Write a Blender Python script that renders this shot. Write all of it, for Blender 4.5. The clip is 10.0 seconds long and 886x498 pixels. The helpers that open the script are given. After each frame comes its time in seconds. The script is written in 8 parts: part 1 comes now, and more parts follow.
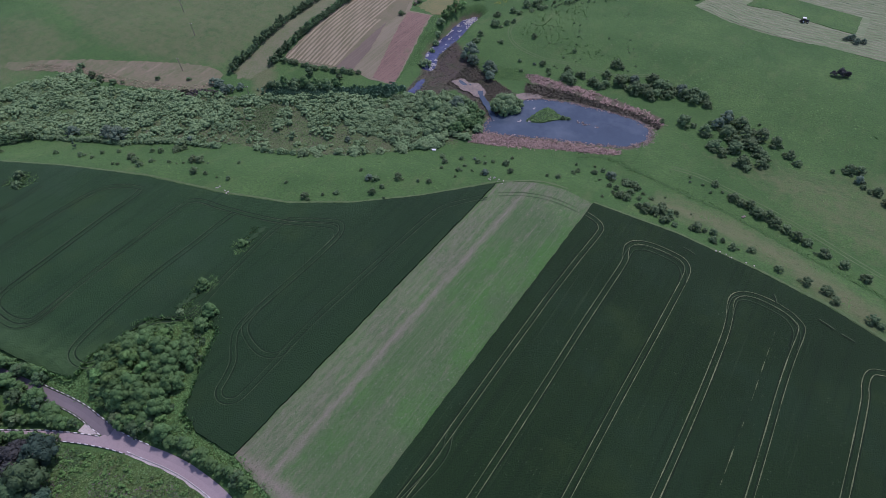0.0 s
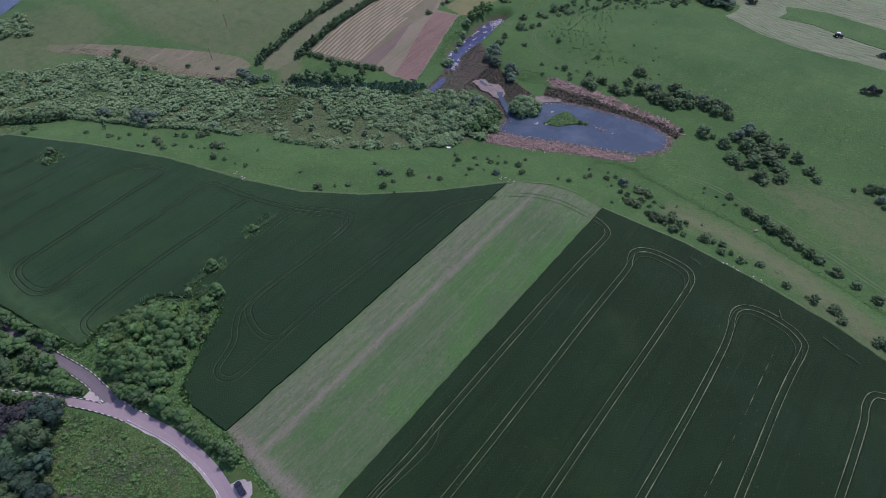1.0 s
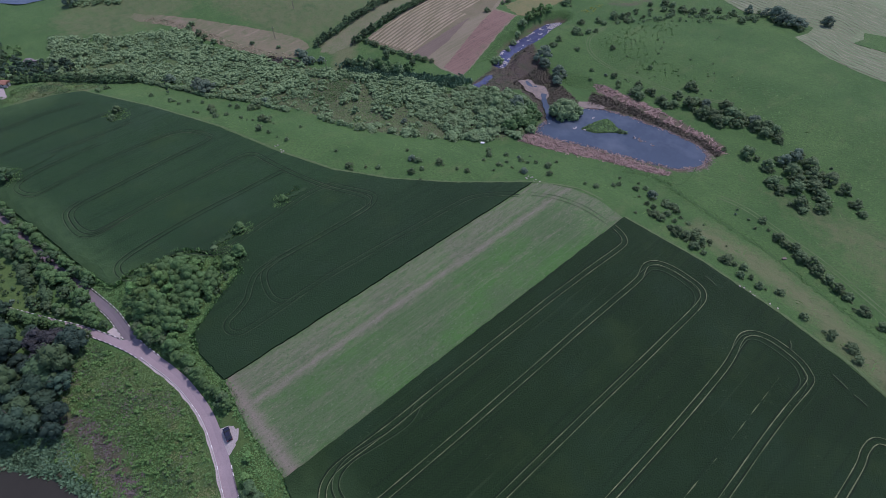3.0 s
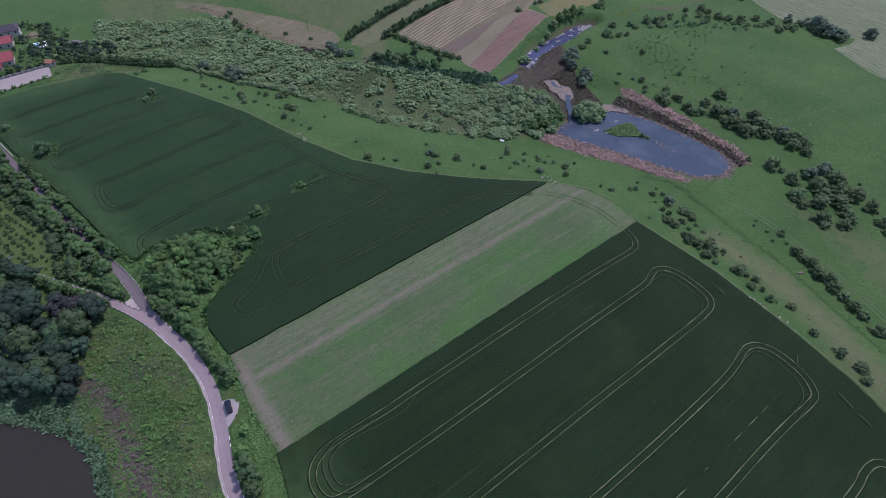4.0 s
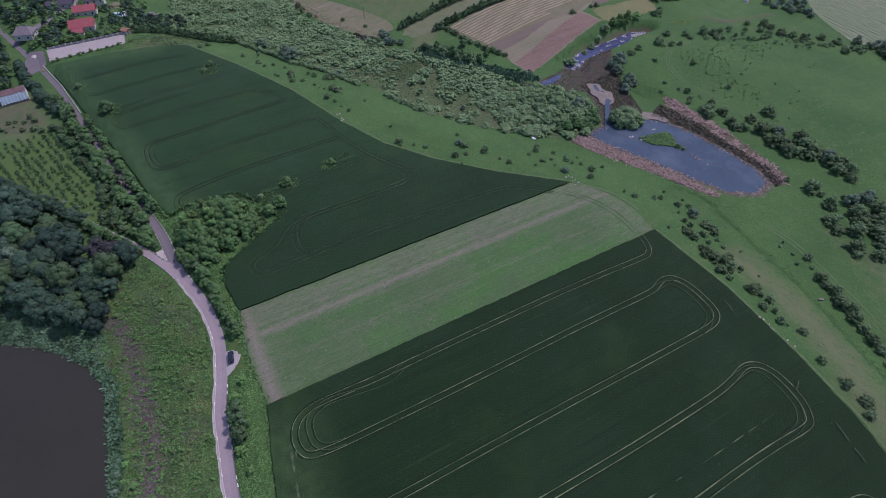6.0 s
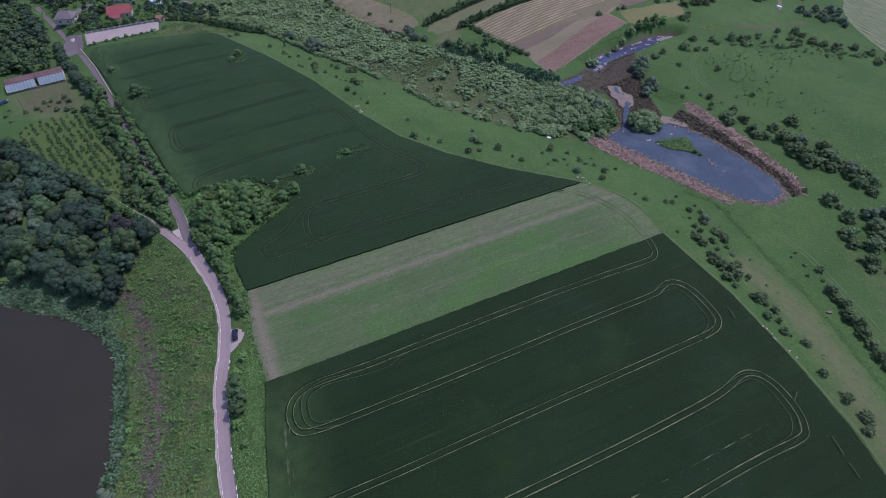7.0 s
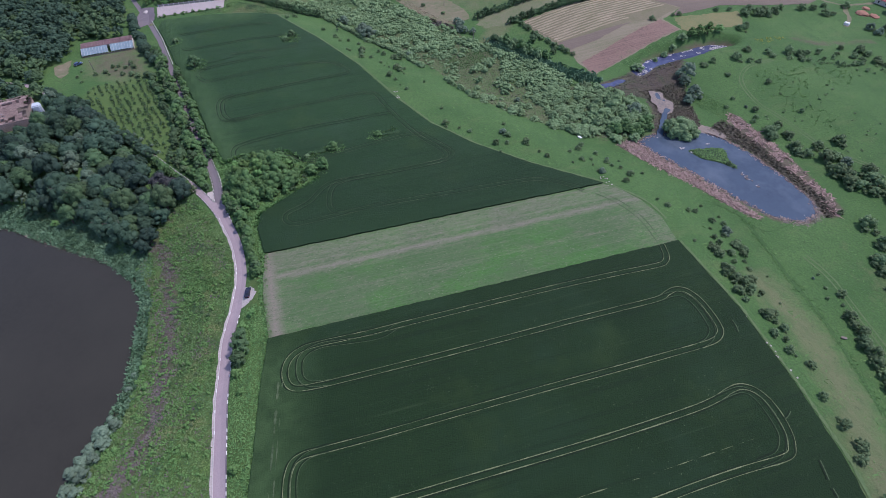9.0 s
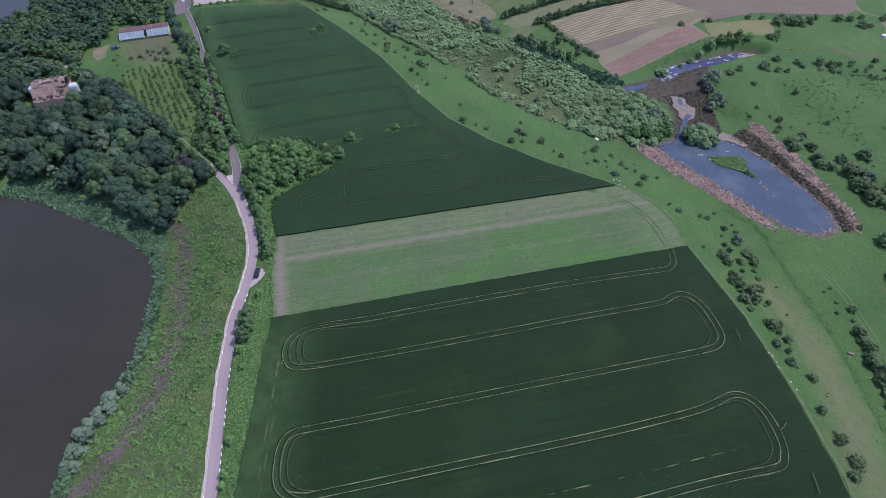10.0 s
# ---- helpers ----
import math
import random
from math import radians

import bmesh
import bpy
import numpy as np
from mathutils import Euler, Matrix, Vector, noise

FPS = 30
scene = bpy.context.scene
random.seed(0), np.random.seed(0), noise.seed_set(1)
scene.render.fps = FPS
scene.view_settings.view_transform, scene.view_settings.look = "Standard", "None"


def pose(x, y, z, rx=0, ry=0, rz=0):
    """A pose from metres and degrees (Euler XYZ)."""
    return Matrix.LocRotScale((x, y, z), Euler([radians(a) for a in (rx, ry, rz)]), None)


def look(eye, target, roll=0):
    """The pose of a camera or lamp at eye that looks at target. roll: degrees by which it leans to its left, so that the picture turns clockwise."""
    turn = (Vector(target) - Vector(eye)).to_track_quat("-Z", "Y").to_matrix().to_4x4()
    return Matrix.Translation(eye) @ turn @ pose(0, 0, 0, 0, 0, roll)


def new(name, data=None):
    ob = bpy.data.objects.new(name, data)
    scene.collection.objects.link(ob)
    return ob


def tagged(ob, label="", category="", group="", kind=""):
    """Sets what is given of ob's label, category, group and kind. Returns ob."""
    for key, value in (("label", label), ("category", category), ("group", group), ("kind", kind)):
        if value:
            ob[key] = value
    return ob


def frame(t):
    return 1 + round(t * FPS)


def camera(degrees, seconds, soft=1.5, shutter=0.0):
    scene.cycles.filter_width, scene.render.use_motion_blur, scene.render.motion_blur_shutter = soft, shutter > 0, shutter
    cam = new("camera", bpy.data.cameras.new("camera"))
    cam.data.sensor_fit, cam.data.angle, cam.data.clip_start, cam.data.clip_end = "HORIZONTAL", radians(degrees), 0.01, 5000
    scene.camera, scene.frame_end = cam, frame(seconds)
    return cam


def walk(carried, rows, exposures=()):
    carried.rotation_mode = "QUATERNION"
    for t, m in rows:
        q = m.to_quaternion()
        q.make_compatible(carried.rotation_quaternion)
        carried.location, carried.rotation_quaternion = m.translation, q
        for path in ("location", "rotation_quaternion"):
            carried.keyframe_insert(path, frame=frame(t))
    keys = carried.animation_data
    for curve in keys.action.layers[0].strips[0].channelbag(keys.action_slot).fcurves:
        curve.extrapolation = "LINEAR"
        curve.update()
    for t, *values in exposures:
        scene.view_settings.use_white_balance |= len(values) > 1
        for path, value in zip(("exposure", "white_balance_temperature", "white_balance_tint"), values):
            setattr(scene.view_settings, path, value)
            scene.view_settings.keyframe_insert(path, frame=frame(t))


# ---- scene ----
cam = camera(77.9, 10.0, soft=0.55)
METRES, EYE, TILT, LEAN, TURN = 82.9, 150.0, 0.0, 0.0, 37.0
ROWS = [
    (0.0, 0.0, 0.0, 0.0, -1.64, -47.83, 1.49),
    (0.5, 0.046, -0.0198, -0.0023, 0.48, -47.64, 1.35),
    (1.0, 0.0937, -0.0368, -0.0036, 2.66, -47.49, 1.21),
    (1.5, 0.141, -0.0518, -0.0035, 4.84, -47.39, 1.03),
    (2.0, 0.1881, -0.0655, -0.0039, 6.92, -47.33, 0.93),
    (2.5, 0.2371, -0.0779, -0.0058, 9.21, -47.26, 0.84),
    (4.0, 0.3856, -0.1039, -0.008, 16.23, -47.19, 0.8),
    (4.5, 0.4356, -0.1117, -0.0102, 18.28, -47.13, 0.73),
    (5.0, 0.4851, -0.1166, -0.0106, 20.39, -47.05, 0.7),
    (5.5, 0.5354, -0.1206, -0.0119, 22.48, -47.03, 0.62),
    (7.0, 0.6838, -0.1233, -0.0141, 28.48, -46.99, 0.49),
    (7.5, 0.7329, -0.1204, -0.0143, 30.45, -47.0, 0.43),
    (8.0, 0.7824, -0.118, -0.0165, 32.36, -46.96, 0.43),
    (8.5, 0.8328, -0.1122, -0.017, 34.29, -47.0, 0.45),
    (9.0, 0.8824, -0.1055, -0.018, 36.38, -46.99, 0.39),
    (9.5, 0.9313, -0.0982, -0.019, 38.54, -46.98, 0.31),
    (10.0, 0.9811, -0.0895, -0.0204, 40.55, -46.89, 0.23),
]
walk(cam, [(t, pose(0, 0, EYE, TILT, LEAN, TURN) @ pose(METRES * x, METRES * y, METRES * z, 90 + pitch, roll, yaw)) for t, x, y, z, yaw, pitch, roll in ROWS],
     [(0.0, 0.28, 5960, 29), (7.5, 0.25, 5960, 29), (8.9, 0.26, 5960, 29), (9.0, 0.67, 5940, 24), (10.0, 0.69, 5940, 24)])

# ---- world and sun ----
SUN_ELEV = 62.0
world = bpy.data.worlds.new("world")
scene.world = world
world.use_nodes = True
sky = world.node_tree.nodes.new("ShaderNodeTexSky")
sky.sky_type, sky.sun_disc = "NISHITA", False
sky.sun_elevation, sky.sun_rotation = radians(SUN_ELEV), 0.0
back = world.node_tree.nodes["Background"]
back.inputs["Strength"].default_value = 0.13
world.node_tree.links.new(sky.outputs["Color"], back.inputs["Color"])
lamp = bpy.data.lights.new("sun", "SUN")
lamp.energy, lamp.angle, lamp.color = 2.4, radians(0.6), (1.0, 0.95, 0.88)
sun = new("sun", lamp)
sun.matrix_world = look((0, 600 * math.cos(radians(SUN_ELEV)), 600 * math.sin(radians(SUN_ELEV))), (0, 0, 0))


# ---- materials ----
def mat(name, a, b, big=0.05, fine=1.5, c=None, rough=0.85, bump=0.4, dist=0.25, island=0.0, objvar=0.0, spec=0.2, metal=0.0, stretch=None):
    """Two colours a and b mixed by large noise, broken up by fine noise; c: a third colour in the fine grain."""
    m = bpy.data.materials.new(name)
    m.use_nodes = True
    nt = m.node_tree
    N, L = nt.nodes, nt.links
    p = N["Principled BSDF"]
    p.inputs["Roughness"].default_value = rough
    p.inputs["Specular IOR Level"].default_value = spec
    p.inputs["Metallic"].default_value = metal
    tc = N.new("ShaderNodeTexCoord")
    src = tc.outputs["Object"]
    if stretch:
        mp = N.new("ShaderNodeMapping")
        mp.inputs["Scale"].default_value = stretch
        L.new(src, mp.inputs["Vector"])
        src = mp.outputs["Vector"]
    n1, n2 = N.new("ShaderNodeTexNoise"), N.new("ShaderNodeTexNoise")
    n1.inputs["Scale"].default_value, n1.inputs["Detail"].default_value = big, 6.0
    n1.inputs["Roughness"].default_value = 0.65
    n2.inputs["Scale"].default_value, n2.inputs["Detail"].default_value = fine, 5.0
    n2.inputs["Roughness"].default_value = 0.7
    L.new(src, n1.inputs["Vector"])
    L.new(src, n2.inputs["Vector"])
    fac = N.new("ShaderNodeMapRange")
    fac.inputs["From Min"].default_value, fac.inputs["From Max"].default_value = 0.35, 0.65
    L.new(n1.outputs["Fac"], fac.inputs["Value"])
    fac_out = fac.outputs["Result"]
    if island or objvar:
        add = N.new("ShaderNodeMath")
        add.operation = "MULTIPLY_ADD"
        if island:
            rnd = N.new("ShaderNodeNewGeometry").outputs["Random Per Island"]
        else:
            rnd = N.new("ShaderNodeObjectInfo").outputs["Random"]
        L.new(rnd, add.inputs[0])
        add.inputs[1].default_value = island or objvar
        half = N.new("ShaderNodeMath")
        half.operation = "MULTIPLY"
        L.new(fac_out, half.inputs[0])
        half.inputs[1].default_value = 1 - (island or objvar)
        L.new(half.outputs[0], add.inputs[2])
        fac_out = add.outputs[0]
    mix = N.new("ShaderNodeMix")
    mix.data_type = "RGBA"
    mix.inputs["A"].default_value, mix.inputs["B"].default_value = (*a, 1), (*b, 1)
    L.new(fac_out, mix.inputs["Factor"])
    col = mix.outputs["Result"]
    f2 = N.new("ShaderNodeMapRange")
    f2.inputs["From Min"].default_value, f2.inputs["From Max"].default_value = 0.42, 0.68
    L.new(n2.outputs["Fac"], f2.inputs["Value"])
    mix2 = N.new("ShaderNodeMix")
    mix2.data_type = "RGBA"
    mix2.inputs["B"].default_value = (*(c or [0.5 * (u + v) * 0.7 for u, v in zip(a, b)]), 1)
    sc = N.new("ShaderNodeMath")
    sc.operation = "MULTIPLY"
    sc.inputs[1].default_value = 0.75
    L.new(f2.outputs["Result"], sc.inputs[0])
    L.new(sc.outputs[0], mix2.inputs["Factor"])
    L.new(col, mix2.inputs["A"])
    col = mix2.outputs["Result"]
    if island and objvar:
        hs = N.new("ShaderNodeHueSaturation")
        oi = N.new("ShaderNodeObjectInfo")
        for key, lo, hi in (("Hue", 0.5 - 0.014 * objvar, 0.5 + 0.014 * objvar), ("Value", 1 - 0.38 * objvar, 1 + 0.42 * objvar)):
            mr = N.new("ShaderNodeMapRange")
            mr.inputs["To Min"].default_value, mr.inputs["To Max"].default_value = lo, hi
            L.new(oi.outputs["Random"], mr.inputs["Value"])
            L.new(mr.outputs["Result"], hs.inputs[key])
        L.new(col, hs.inputs["Color"])
        col = hs.outputs["Color"]
    L.new(col, p.inputs["Base Color"])
    if bump:
        bp = N.new("ShaderNodeBump")
        bp.inputs["Strength"].default_value, bp.inputs["Distance"].default_value = bump, dist
        L.new(n2.outputs["Fac"], bp.inputs["Height"])
        L.new(bp.outputs["Normal"], p.inputs["Normal"])
    return m


def rows_mat(name, a, b, c, across, period, rough=0.9, fine=1.2, blot=0.04, rows=0.6):
    """Soil or crop sown in rows: across is the direction over the rows."""
    m = mat(name, a, b, blot, fine, c, rough, 0.6, 0.3)
    nt = m.node_tree
    N, L = nt.nodes, nt.links
    p = N["Principled BSDF"]
    old = p.inputs["Base Color"].links[0].from_socket
    tc = N.new("ShaderNodeTexCoord")
    mp = N.new("ShaderNodeMapping")
    ang = math.atan2(across[1], across[0])
    mp.inputs["Rotation"].default_value = (0, 0, -ang)
    mp.inputs["Scale"].default_value = (1 / period, 0.012, 0.012)
    L.new(tc.outputs["Object"], mp.inputs["Vector"])
    n = N.new("ShaderNodeTexNoise")
    n.inputs["Scale"].default_value, n.inputs["Detail"].default_value = 1.0, 4.0
    n.inputs["Roughness"].default_value = 0.75
    L.new(mp.outputs["Vector"], n.inputs["Vector"])
    mr = N.new("ShaderNodeMapRange")
    mr.inputs["From Min"].default_value, mr.inputs["From Max"].default_value = 0.46, 0.64
    mr.inputs["To Max"].default_value = rows
    L.new(n.outputs["Fac"], mr.inputs["Value"])
    mx = N.new("ShaderNodeMix")
    mx.data_type = "RGBA"
    L.new(mr.outputs["Result"], mx.inputs["Factor"])
    L.new(old, mx.inputs["A"])
    mx.inputs["B"].default_value = (*c, 1)
    L.new(mx.outputs["Result"], p.inputs["Base Color"])
    return m


def layer(m, colour, scale, lo, hi, amount, shift=0.0, detail=4.0, grain=0.65):
    """Lays one more colour over a material where a stretched noise runs high."""
    N, L = m.node_tree.nodes, m.node_tree.links
    p = N["Principled BSDF"]
    old = p.inputs["Base Color"].links[0].from_socket
    tc = N.new("ShaderNodeTexCoord")
    mp = N.new("ShaderNodeMapping")
    mp.inputs["Location"].default_value = (shift, shift * 0.7, 0)
    mp.inputs["Scale"].default_value = scale if isinstance(scale, tuple) else (scale, scale, scale)
    L.new(tc.outputs["Object"], mp.inputs["Vector"])
    n = N.new("ShaderNodeTexNoise")
    n.inputs["Scale"].default_value, n.inputs["Detail"].default_value, n.inputs["Roughness"].default_value = 1.0, detail, grain
    L.new(mp.outputs["Vector"], n.inputs["Vector"])
    mr = N.new("ShaderNodeMapRange")
    mr.inputs["From Min"].default_value, mr.inputs["From Max"].default_value, mr.inputs["To Max"].default_value = lo, hi, amount
    L.new(n.outputs["Fac"], mr.inputs["Value"])
    mx = N.new("ShaderNodeMix")
    mx.data_type = "RGBA"
    mx.inputs["B"].default_value = (*colour, 1)
    L.new(mr.outputs["Result"], mx.inputs["Factor"])
    L.new(old, mx.inputs["A"])
    L.new(mx.outputs["Result"], p.inputs["Base Color"])
    return m


def water_mat(name, col, rough, ripple):
    m = mat(name, col, [v * 0.8 for v in col], 0.03, 0.6, [v * 0.95 for v in col], rough, ripple, 0.05, spec=0.22)
    return m


def ground_mat():
    """Meadow turf; the cover attribute says where rank weeds (R), dry grass (G) and bare or dead growth (B) take over."""
    m = mat("meadow_turf", (0.045, 0.104, 0.0285), (0.073, 0.140, 0.041), 0.025, 1.3, (0.034, 0.068, 0.026), 0.9, 0.8, 0.5)
    nt = m.node_tree
    N, L = nt.nodes, nt.links
    p = N["Principled BSDF"]
    col = p.inputs["Base Color"].links[0].from_socket
    at = N.new("ShaderNodeAttribute")
    at.attribute_name = "cover"
    sep = N.new("ShaderNodeSeparateColor")
    L.new(at.outputs["Color"], sep.inputs["Color"])
    tc = N.new("ShaderNodeTexCoord")
    n = N.new("ShaderNodeTexNoise")
    n.inputs["Scale"].default_value, n.inputs["Detail"].default_value = 0.22, 6.0
    n.inputs["Roughness"].default_value = 0.7
    L.new(tc.outputs["Object"], n.inputs["Vector"])
    g = N.new("ShaderNodeTexNoise")
    g.inputs["Scale"].default_value, g.inputs["Detail"].default_value = 1.1, 4.0
    L.new(tc.outputs["Object"], g.inputs["Vector"])
    pairs = (("Red", (0.045, 0.088, 0.025), (0.09, 0.14, 0.04)), ("Green", (0.116, 0.122, 0.062), (0.088, 0.114, 0.050)), ("Blue", (0.115, 0.085, 0.07), (0.075, 0.075, 0.045)))
    for ch, one, two in pairs:
        tint = N.new("ShaderNodeMix")
        tint.data_type = "RGBA"
        tint.inputs["A"].default_value, tint.inputs["B"].default_value = (*one, 1), (*two, 1)
        L.new(g.outputs["Fac"], tint.inputs["Factor"])
        su = N.new("ShaderNodeMath")
        su.operation = "ADD"
        L.new(sep.outputs[ch], su.inputs[0])
        L.new(n.outputs["Fac"], su.inputs[1])
        mr = N.new("ShaderNodeMapRange")
        mr.inputs["From Min"].default_value, mr.inputs["From Max"].default_value = 0.78, 1.22
        L.new(su.outputs[0], mr.inputs["Value"])
        mx = N.new("ShaderNodeMix")
        mx.data_type = "RGBA"
        L.new(mr.outputs["Result"], mx.inputs["Factor"])
        L.new(col, mx.inputs["A"])
        L.new(tint.outputs["Result"], mx.inputs["B"])
        col = mx.outputs["Result"]
    L.new(col, p.inputs["Base Color"])
    return m


M_GROUND = ground_mat()
layer(M_GROUND, (0.036, 0.082, 0.026), (0.05, 0.16, 0.1), 0.52, 0.7, 0.45, 4.0, 6.0)
layer(M_GROUND, (0.10, 0.13, 0.052), (0.13, 0.05, 0.1), 0.54, 0.7, 0.38, 9.0, 6.0)
layer(M_GROUND, (0.03, 0.055, 0.02), 0.55, 0.58, 0.7, 0.6, 2.0, 5.0, 0.75)
M_CROP_W = mat("tall_green_crop", (0.0149, 0.0442, 0.0139), (0.0207, 0.0543, 0.0176), 0.018, 2.2, (0.0063, 0.0194, 0.0066), 0.85, 0.9, 0.4)
layer(M_CROP_W, (0.0204, 0.0469, 0.0214), 0.03, 0.5, 0.66, 0.55, 3.0)
layer(M_CROP_W, (0.0246, 0.0523, 0.0135), 0.045, 0.55, 0.7, 0.5, 31.0)
layer(M_CROP_W, (0.0084, 0.0252, 0.0087), (0.6302, 0.0174, 0.0872), 0.52, 0.66, 0.5, 5.0)
layer(M_CROP_W, (0.0425, 0.0722, 0.0278), (1.3, 0.5, 1.0), 0.66, 0.76, 0.45, 7.0)
M_CROP = mat("dark_green_crop", (0.0072, 0.0226, 0.0056), (0.0115, 0.0318, 0.0082), 0.018, 2.2, (0.0036, 0.0121, 0.0036), 0.85, 0.9, 0.4)
layer(M_CROP, (0.0106, 0.0290, 0.0112), 0.03, 0.5, 0.64, 0.6, 3.0)
layer(M_CROP, (0.0184, 0.0387, 0.0097), 0.04, 0.54, 0.7, 0.55, 31.0)
layer(M_CROP, (0.0053, 0.0155, 0.0048), (0.6156, 0.0176, 0.0811), 0.52, 0.66, 0.55, 5.0)
layer(M_CROP, (0.0306, 0.0531, 0.0209), (1.0, 0.015, 1.0), 0.62, 0.72, 0.4, 17.0)
layer(M_CROP, (0.0438, 0.0724, 0.0281), (1.5, 0.5, 1.0), 0.65, 0.75, 0.55, 7.0)


def thin_crop(m, colour):
    """Thinner, lighter growth along a headland, where the thin attribute says so."""
    N, L = m.node_tree.nodes, m.node_tree.links
    p = N["Principled BSDF"]
    old = p.inputs["Base Color"].links[0].from_socket
    at = N.new("ShaderNodeAttribute")
    at.attribute_name = "thin"
    tc = N.new("ShaderNodeTexCoord")
    n = N.new("ShaderNodeTexNoise")
    n.inputs["Scale"].default_value, n.inputs["Detail"].default_value = 0.25, 6.0
    L.new(tc.outputs["Object"], n.inputs["Vector"])
    mu = N.new("ShaderNodeMath")
    mu.operation = "MULTIPLY"
    L.new(at.outputs["Fac"], mu.inputs[0])
    L.new(n.outputs["Fac"], mu.inputs[1])
    mx = N.new("ShaderNodeMix")
    mx.data_type = "RGBA"
    mx.inputs["B"].default_value = (*colour, 1)
    L.new(mu.outputs[0], mx.inputs["Factor"])
    L.new(old, mx.inputs["A"])
    L.new(mx.outputs["Result"], p.inputs["Base Color"])


def dense_crop(m, k):
    """Closer, darker growth towards the eastern end of the west field."""
    N, L = m.node_tree.nodes, m.node_tree.links
    p = N["Principled BSDF"]
    old = p.inputs["Base Color"].links[0].from_socket
    tc, n, xyz = N.new("ShaderNodeTexCoord"), N.new("ShaderNodeTexNoise"), N.new("ShaderNodeSeparateXYZ")
    n.inputs["Scale"].default_value, n.inputs["Detail"].default_value = 0.05, 5.0
    L.new(tc.outputs["Object"], n.inputs["Vector"])
    L.new(tc.outputs["Object"], xyz.inputs[0])
    mu = N.new("ShaderNodeMath")
    mu.operation = "MULTIPLY_ADD"
    mu.inputs[1].default_value = 60.0
    L.new(n.outputs["Fac"], mu.inputs[0])
    L.new(xyz.outputs["X"], mu.inputs[2])
    mr = N.new("ShaderNodeMapRange")
    mr.inputs["From Min"].default_value, mr.inputs["From Max"].default_value = -128.0, -82.0
    L.new(mu.outputs[0], mr.inputs["Value"])
    mx = N.new("ShaderNodeMix")
    mx.data_type, mx.blend_type = "RGBA", "MULTIPLY"
    mx.inputs["B"].default_value = (k, k, k * 1.04, 1)
    L.new(mr.outputs["Result"], mx.inputs["Factor"])
    L.new(old, mx.inputs["A"])
    L.new(mx.outputs["Result"], p.inputs["Base Color"])


dense_crop(M_CROP_W, 0.74)
thin_crop(M_CROP, (0.046, 0.088, 0.030))
thin_crop(M_CROP_W, (0.050, 0.098, 0.034))
M_STRIP = rows_mat("young_sown_crop", (0.041, 0.098, 0.029), (0.060, 0.110, 0.042), (0.084, 0.108, 0.058), (1, 0.0), 0.45, fine=3.0, blot=0.08, rows=0.3)
layer(M_STRIP, (0.045, 0.135, 0.026), (0.05, 0.03, 0.1), 0.45, 0.62, 0.62, 12.0, 6.0, 0.7)
layer(M_STRIP, (0.026, 0.066, 0.020), (1.6, 0.6, 1.0), 0.52, 0.68, 0.5, 3.0, 5.0, 0.75)
layer(M_STRIP, (0.125, 0.115, 0.085), (0.4, 0.12, 1.0), 0.52, 0.68, 0.42, 33.0, 7.0, 0.78)


def bare_bands(m, soil):
    """Bare dusty bands in the sown strip: one along its length, one at the road end, a thin one at the far end."""
    N, L = m.node_tree.nodes, m.node_tree.links
    p = N["Principled BSDF"]
    old = p.inputs["Base Color"].links[0].from_socket
    tc = N.new("ShaderNodeTexCoord")
    sep = N.new("ShaderNodeSeparateXYZ")
    L.new(tc.outputs["Object"], sep.inputs[0])
    total = None
    for axis, at, wide, amount in (("X", -79.0, 13.0, 0.26), ("X", -71.5, 3.4, 0.42), ("X", -75.5, 2.6, 0.3), ("X", -82.0, 2.4, 0.3), ("Y", 13.5, 5.0, 0.5), ("Y", 11.0, 15.0, 0.24), ("Y", 156.0, 22.0, 0.24), ("X", -59.0, 3.0, 0.12)):
        d = N.new("ShaderNodeMath")
        d.operation = "SUBTRACT"
        L.new(sep.outputs[axis], d.inputs[0])
        d.inputs[1].default_value = at
        ab = N.new("ShaderNodeMath")
        ab.operation = "ABSOLUTE"
        L.new(d.outputs[0], ab.inputs[0])
        mr = N.new("ShaderNodeMapRange")
        mr.inputs["From Min"].default_value, mr.inputs["From Max"].default_value = wide, 0.0
        mr.inputs["To Max"].default_value = amount
        L.new(ab.outputs[0], mr.inputs["Value"])
        if total is None:
            total = mr.outputs["Result"]
        else:
            mx = N.new("ShaderNodeMath")
            mx.operation = "MAXIMUM"
            L.new(total, mx.inputs[0])
            L.new(mr.outputs["Result"], mx.inputs[1])
            total = mx.outputs[0]
    mp = N.new("ShaderNodeMapping")
    mp.inputs["Scale"].default_value = (0.9, 0.22, 0.1)
    L.new(tc.outputs["Object"], mp.inputs["Vector"])
    n = N.new("ShaderNodeTexNoise")
    n.inputs["Scale"].default_value, n.inputs["Detail"].default_value, n.inputs["Roughness"].default_value = 1.0, 7.0, 0.85
    L.new(mp.outputs["Vector"], n.inputs["Vector"])
    ad = N.new("ShaderNodeMath")
    ad.operation = "ADD"
    L.new(total, ad.inputs[0])
    L.new(n.outputs["Fac"], ad.inputs[1])
    mr = N.new("ShaderNodeMapRange")
    mr.inputs["From Min"].default_value, mr.inputs["From Max"].default_value = 0.56, 1.08
    L.new(ad.outputs[0], mr.inputs["Value"])
    mix = N.new("ShaderNodeMix")
    mix.data_type = "RGBA"
    L.new(mr.outputs["Result"], mix.inputs["Factor"])
    L.new(old, mix.inputs["A"])
    mix.inputs["B"].default_value = (*soil, 1)
    L.new(mix.outputs["Result"], p.inputs["Base Color"])


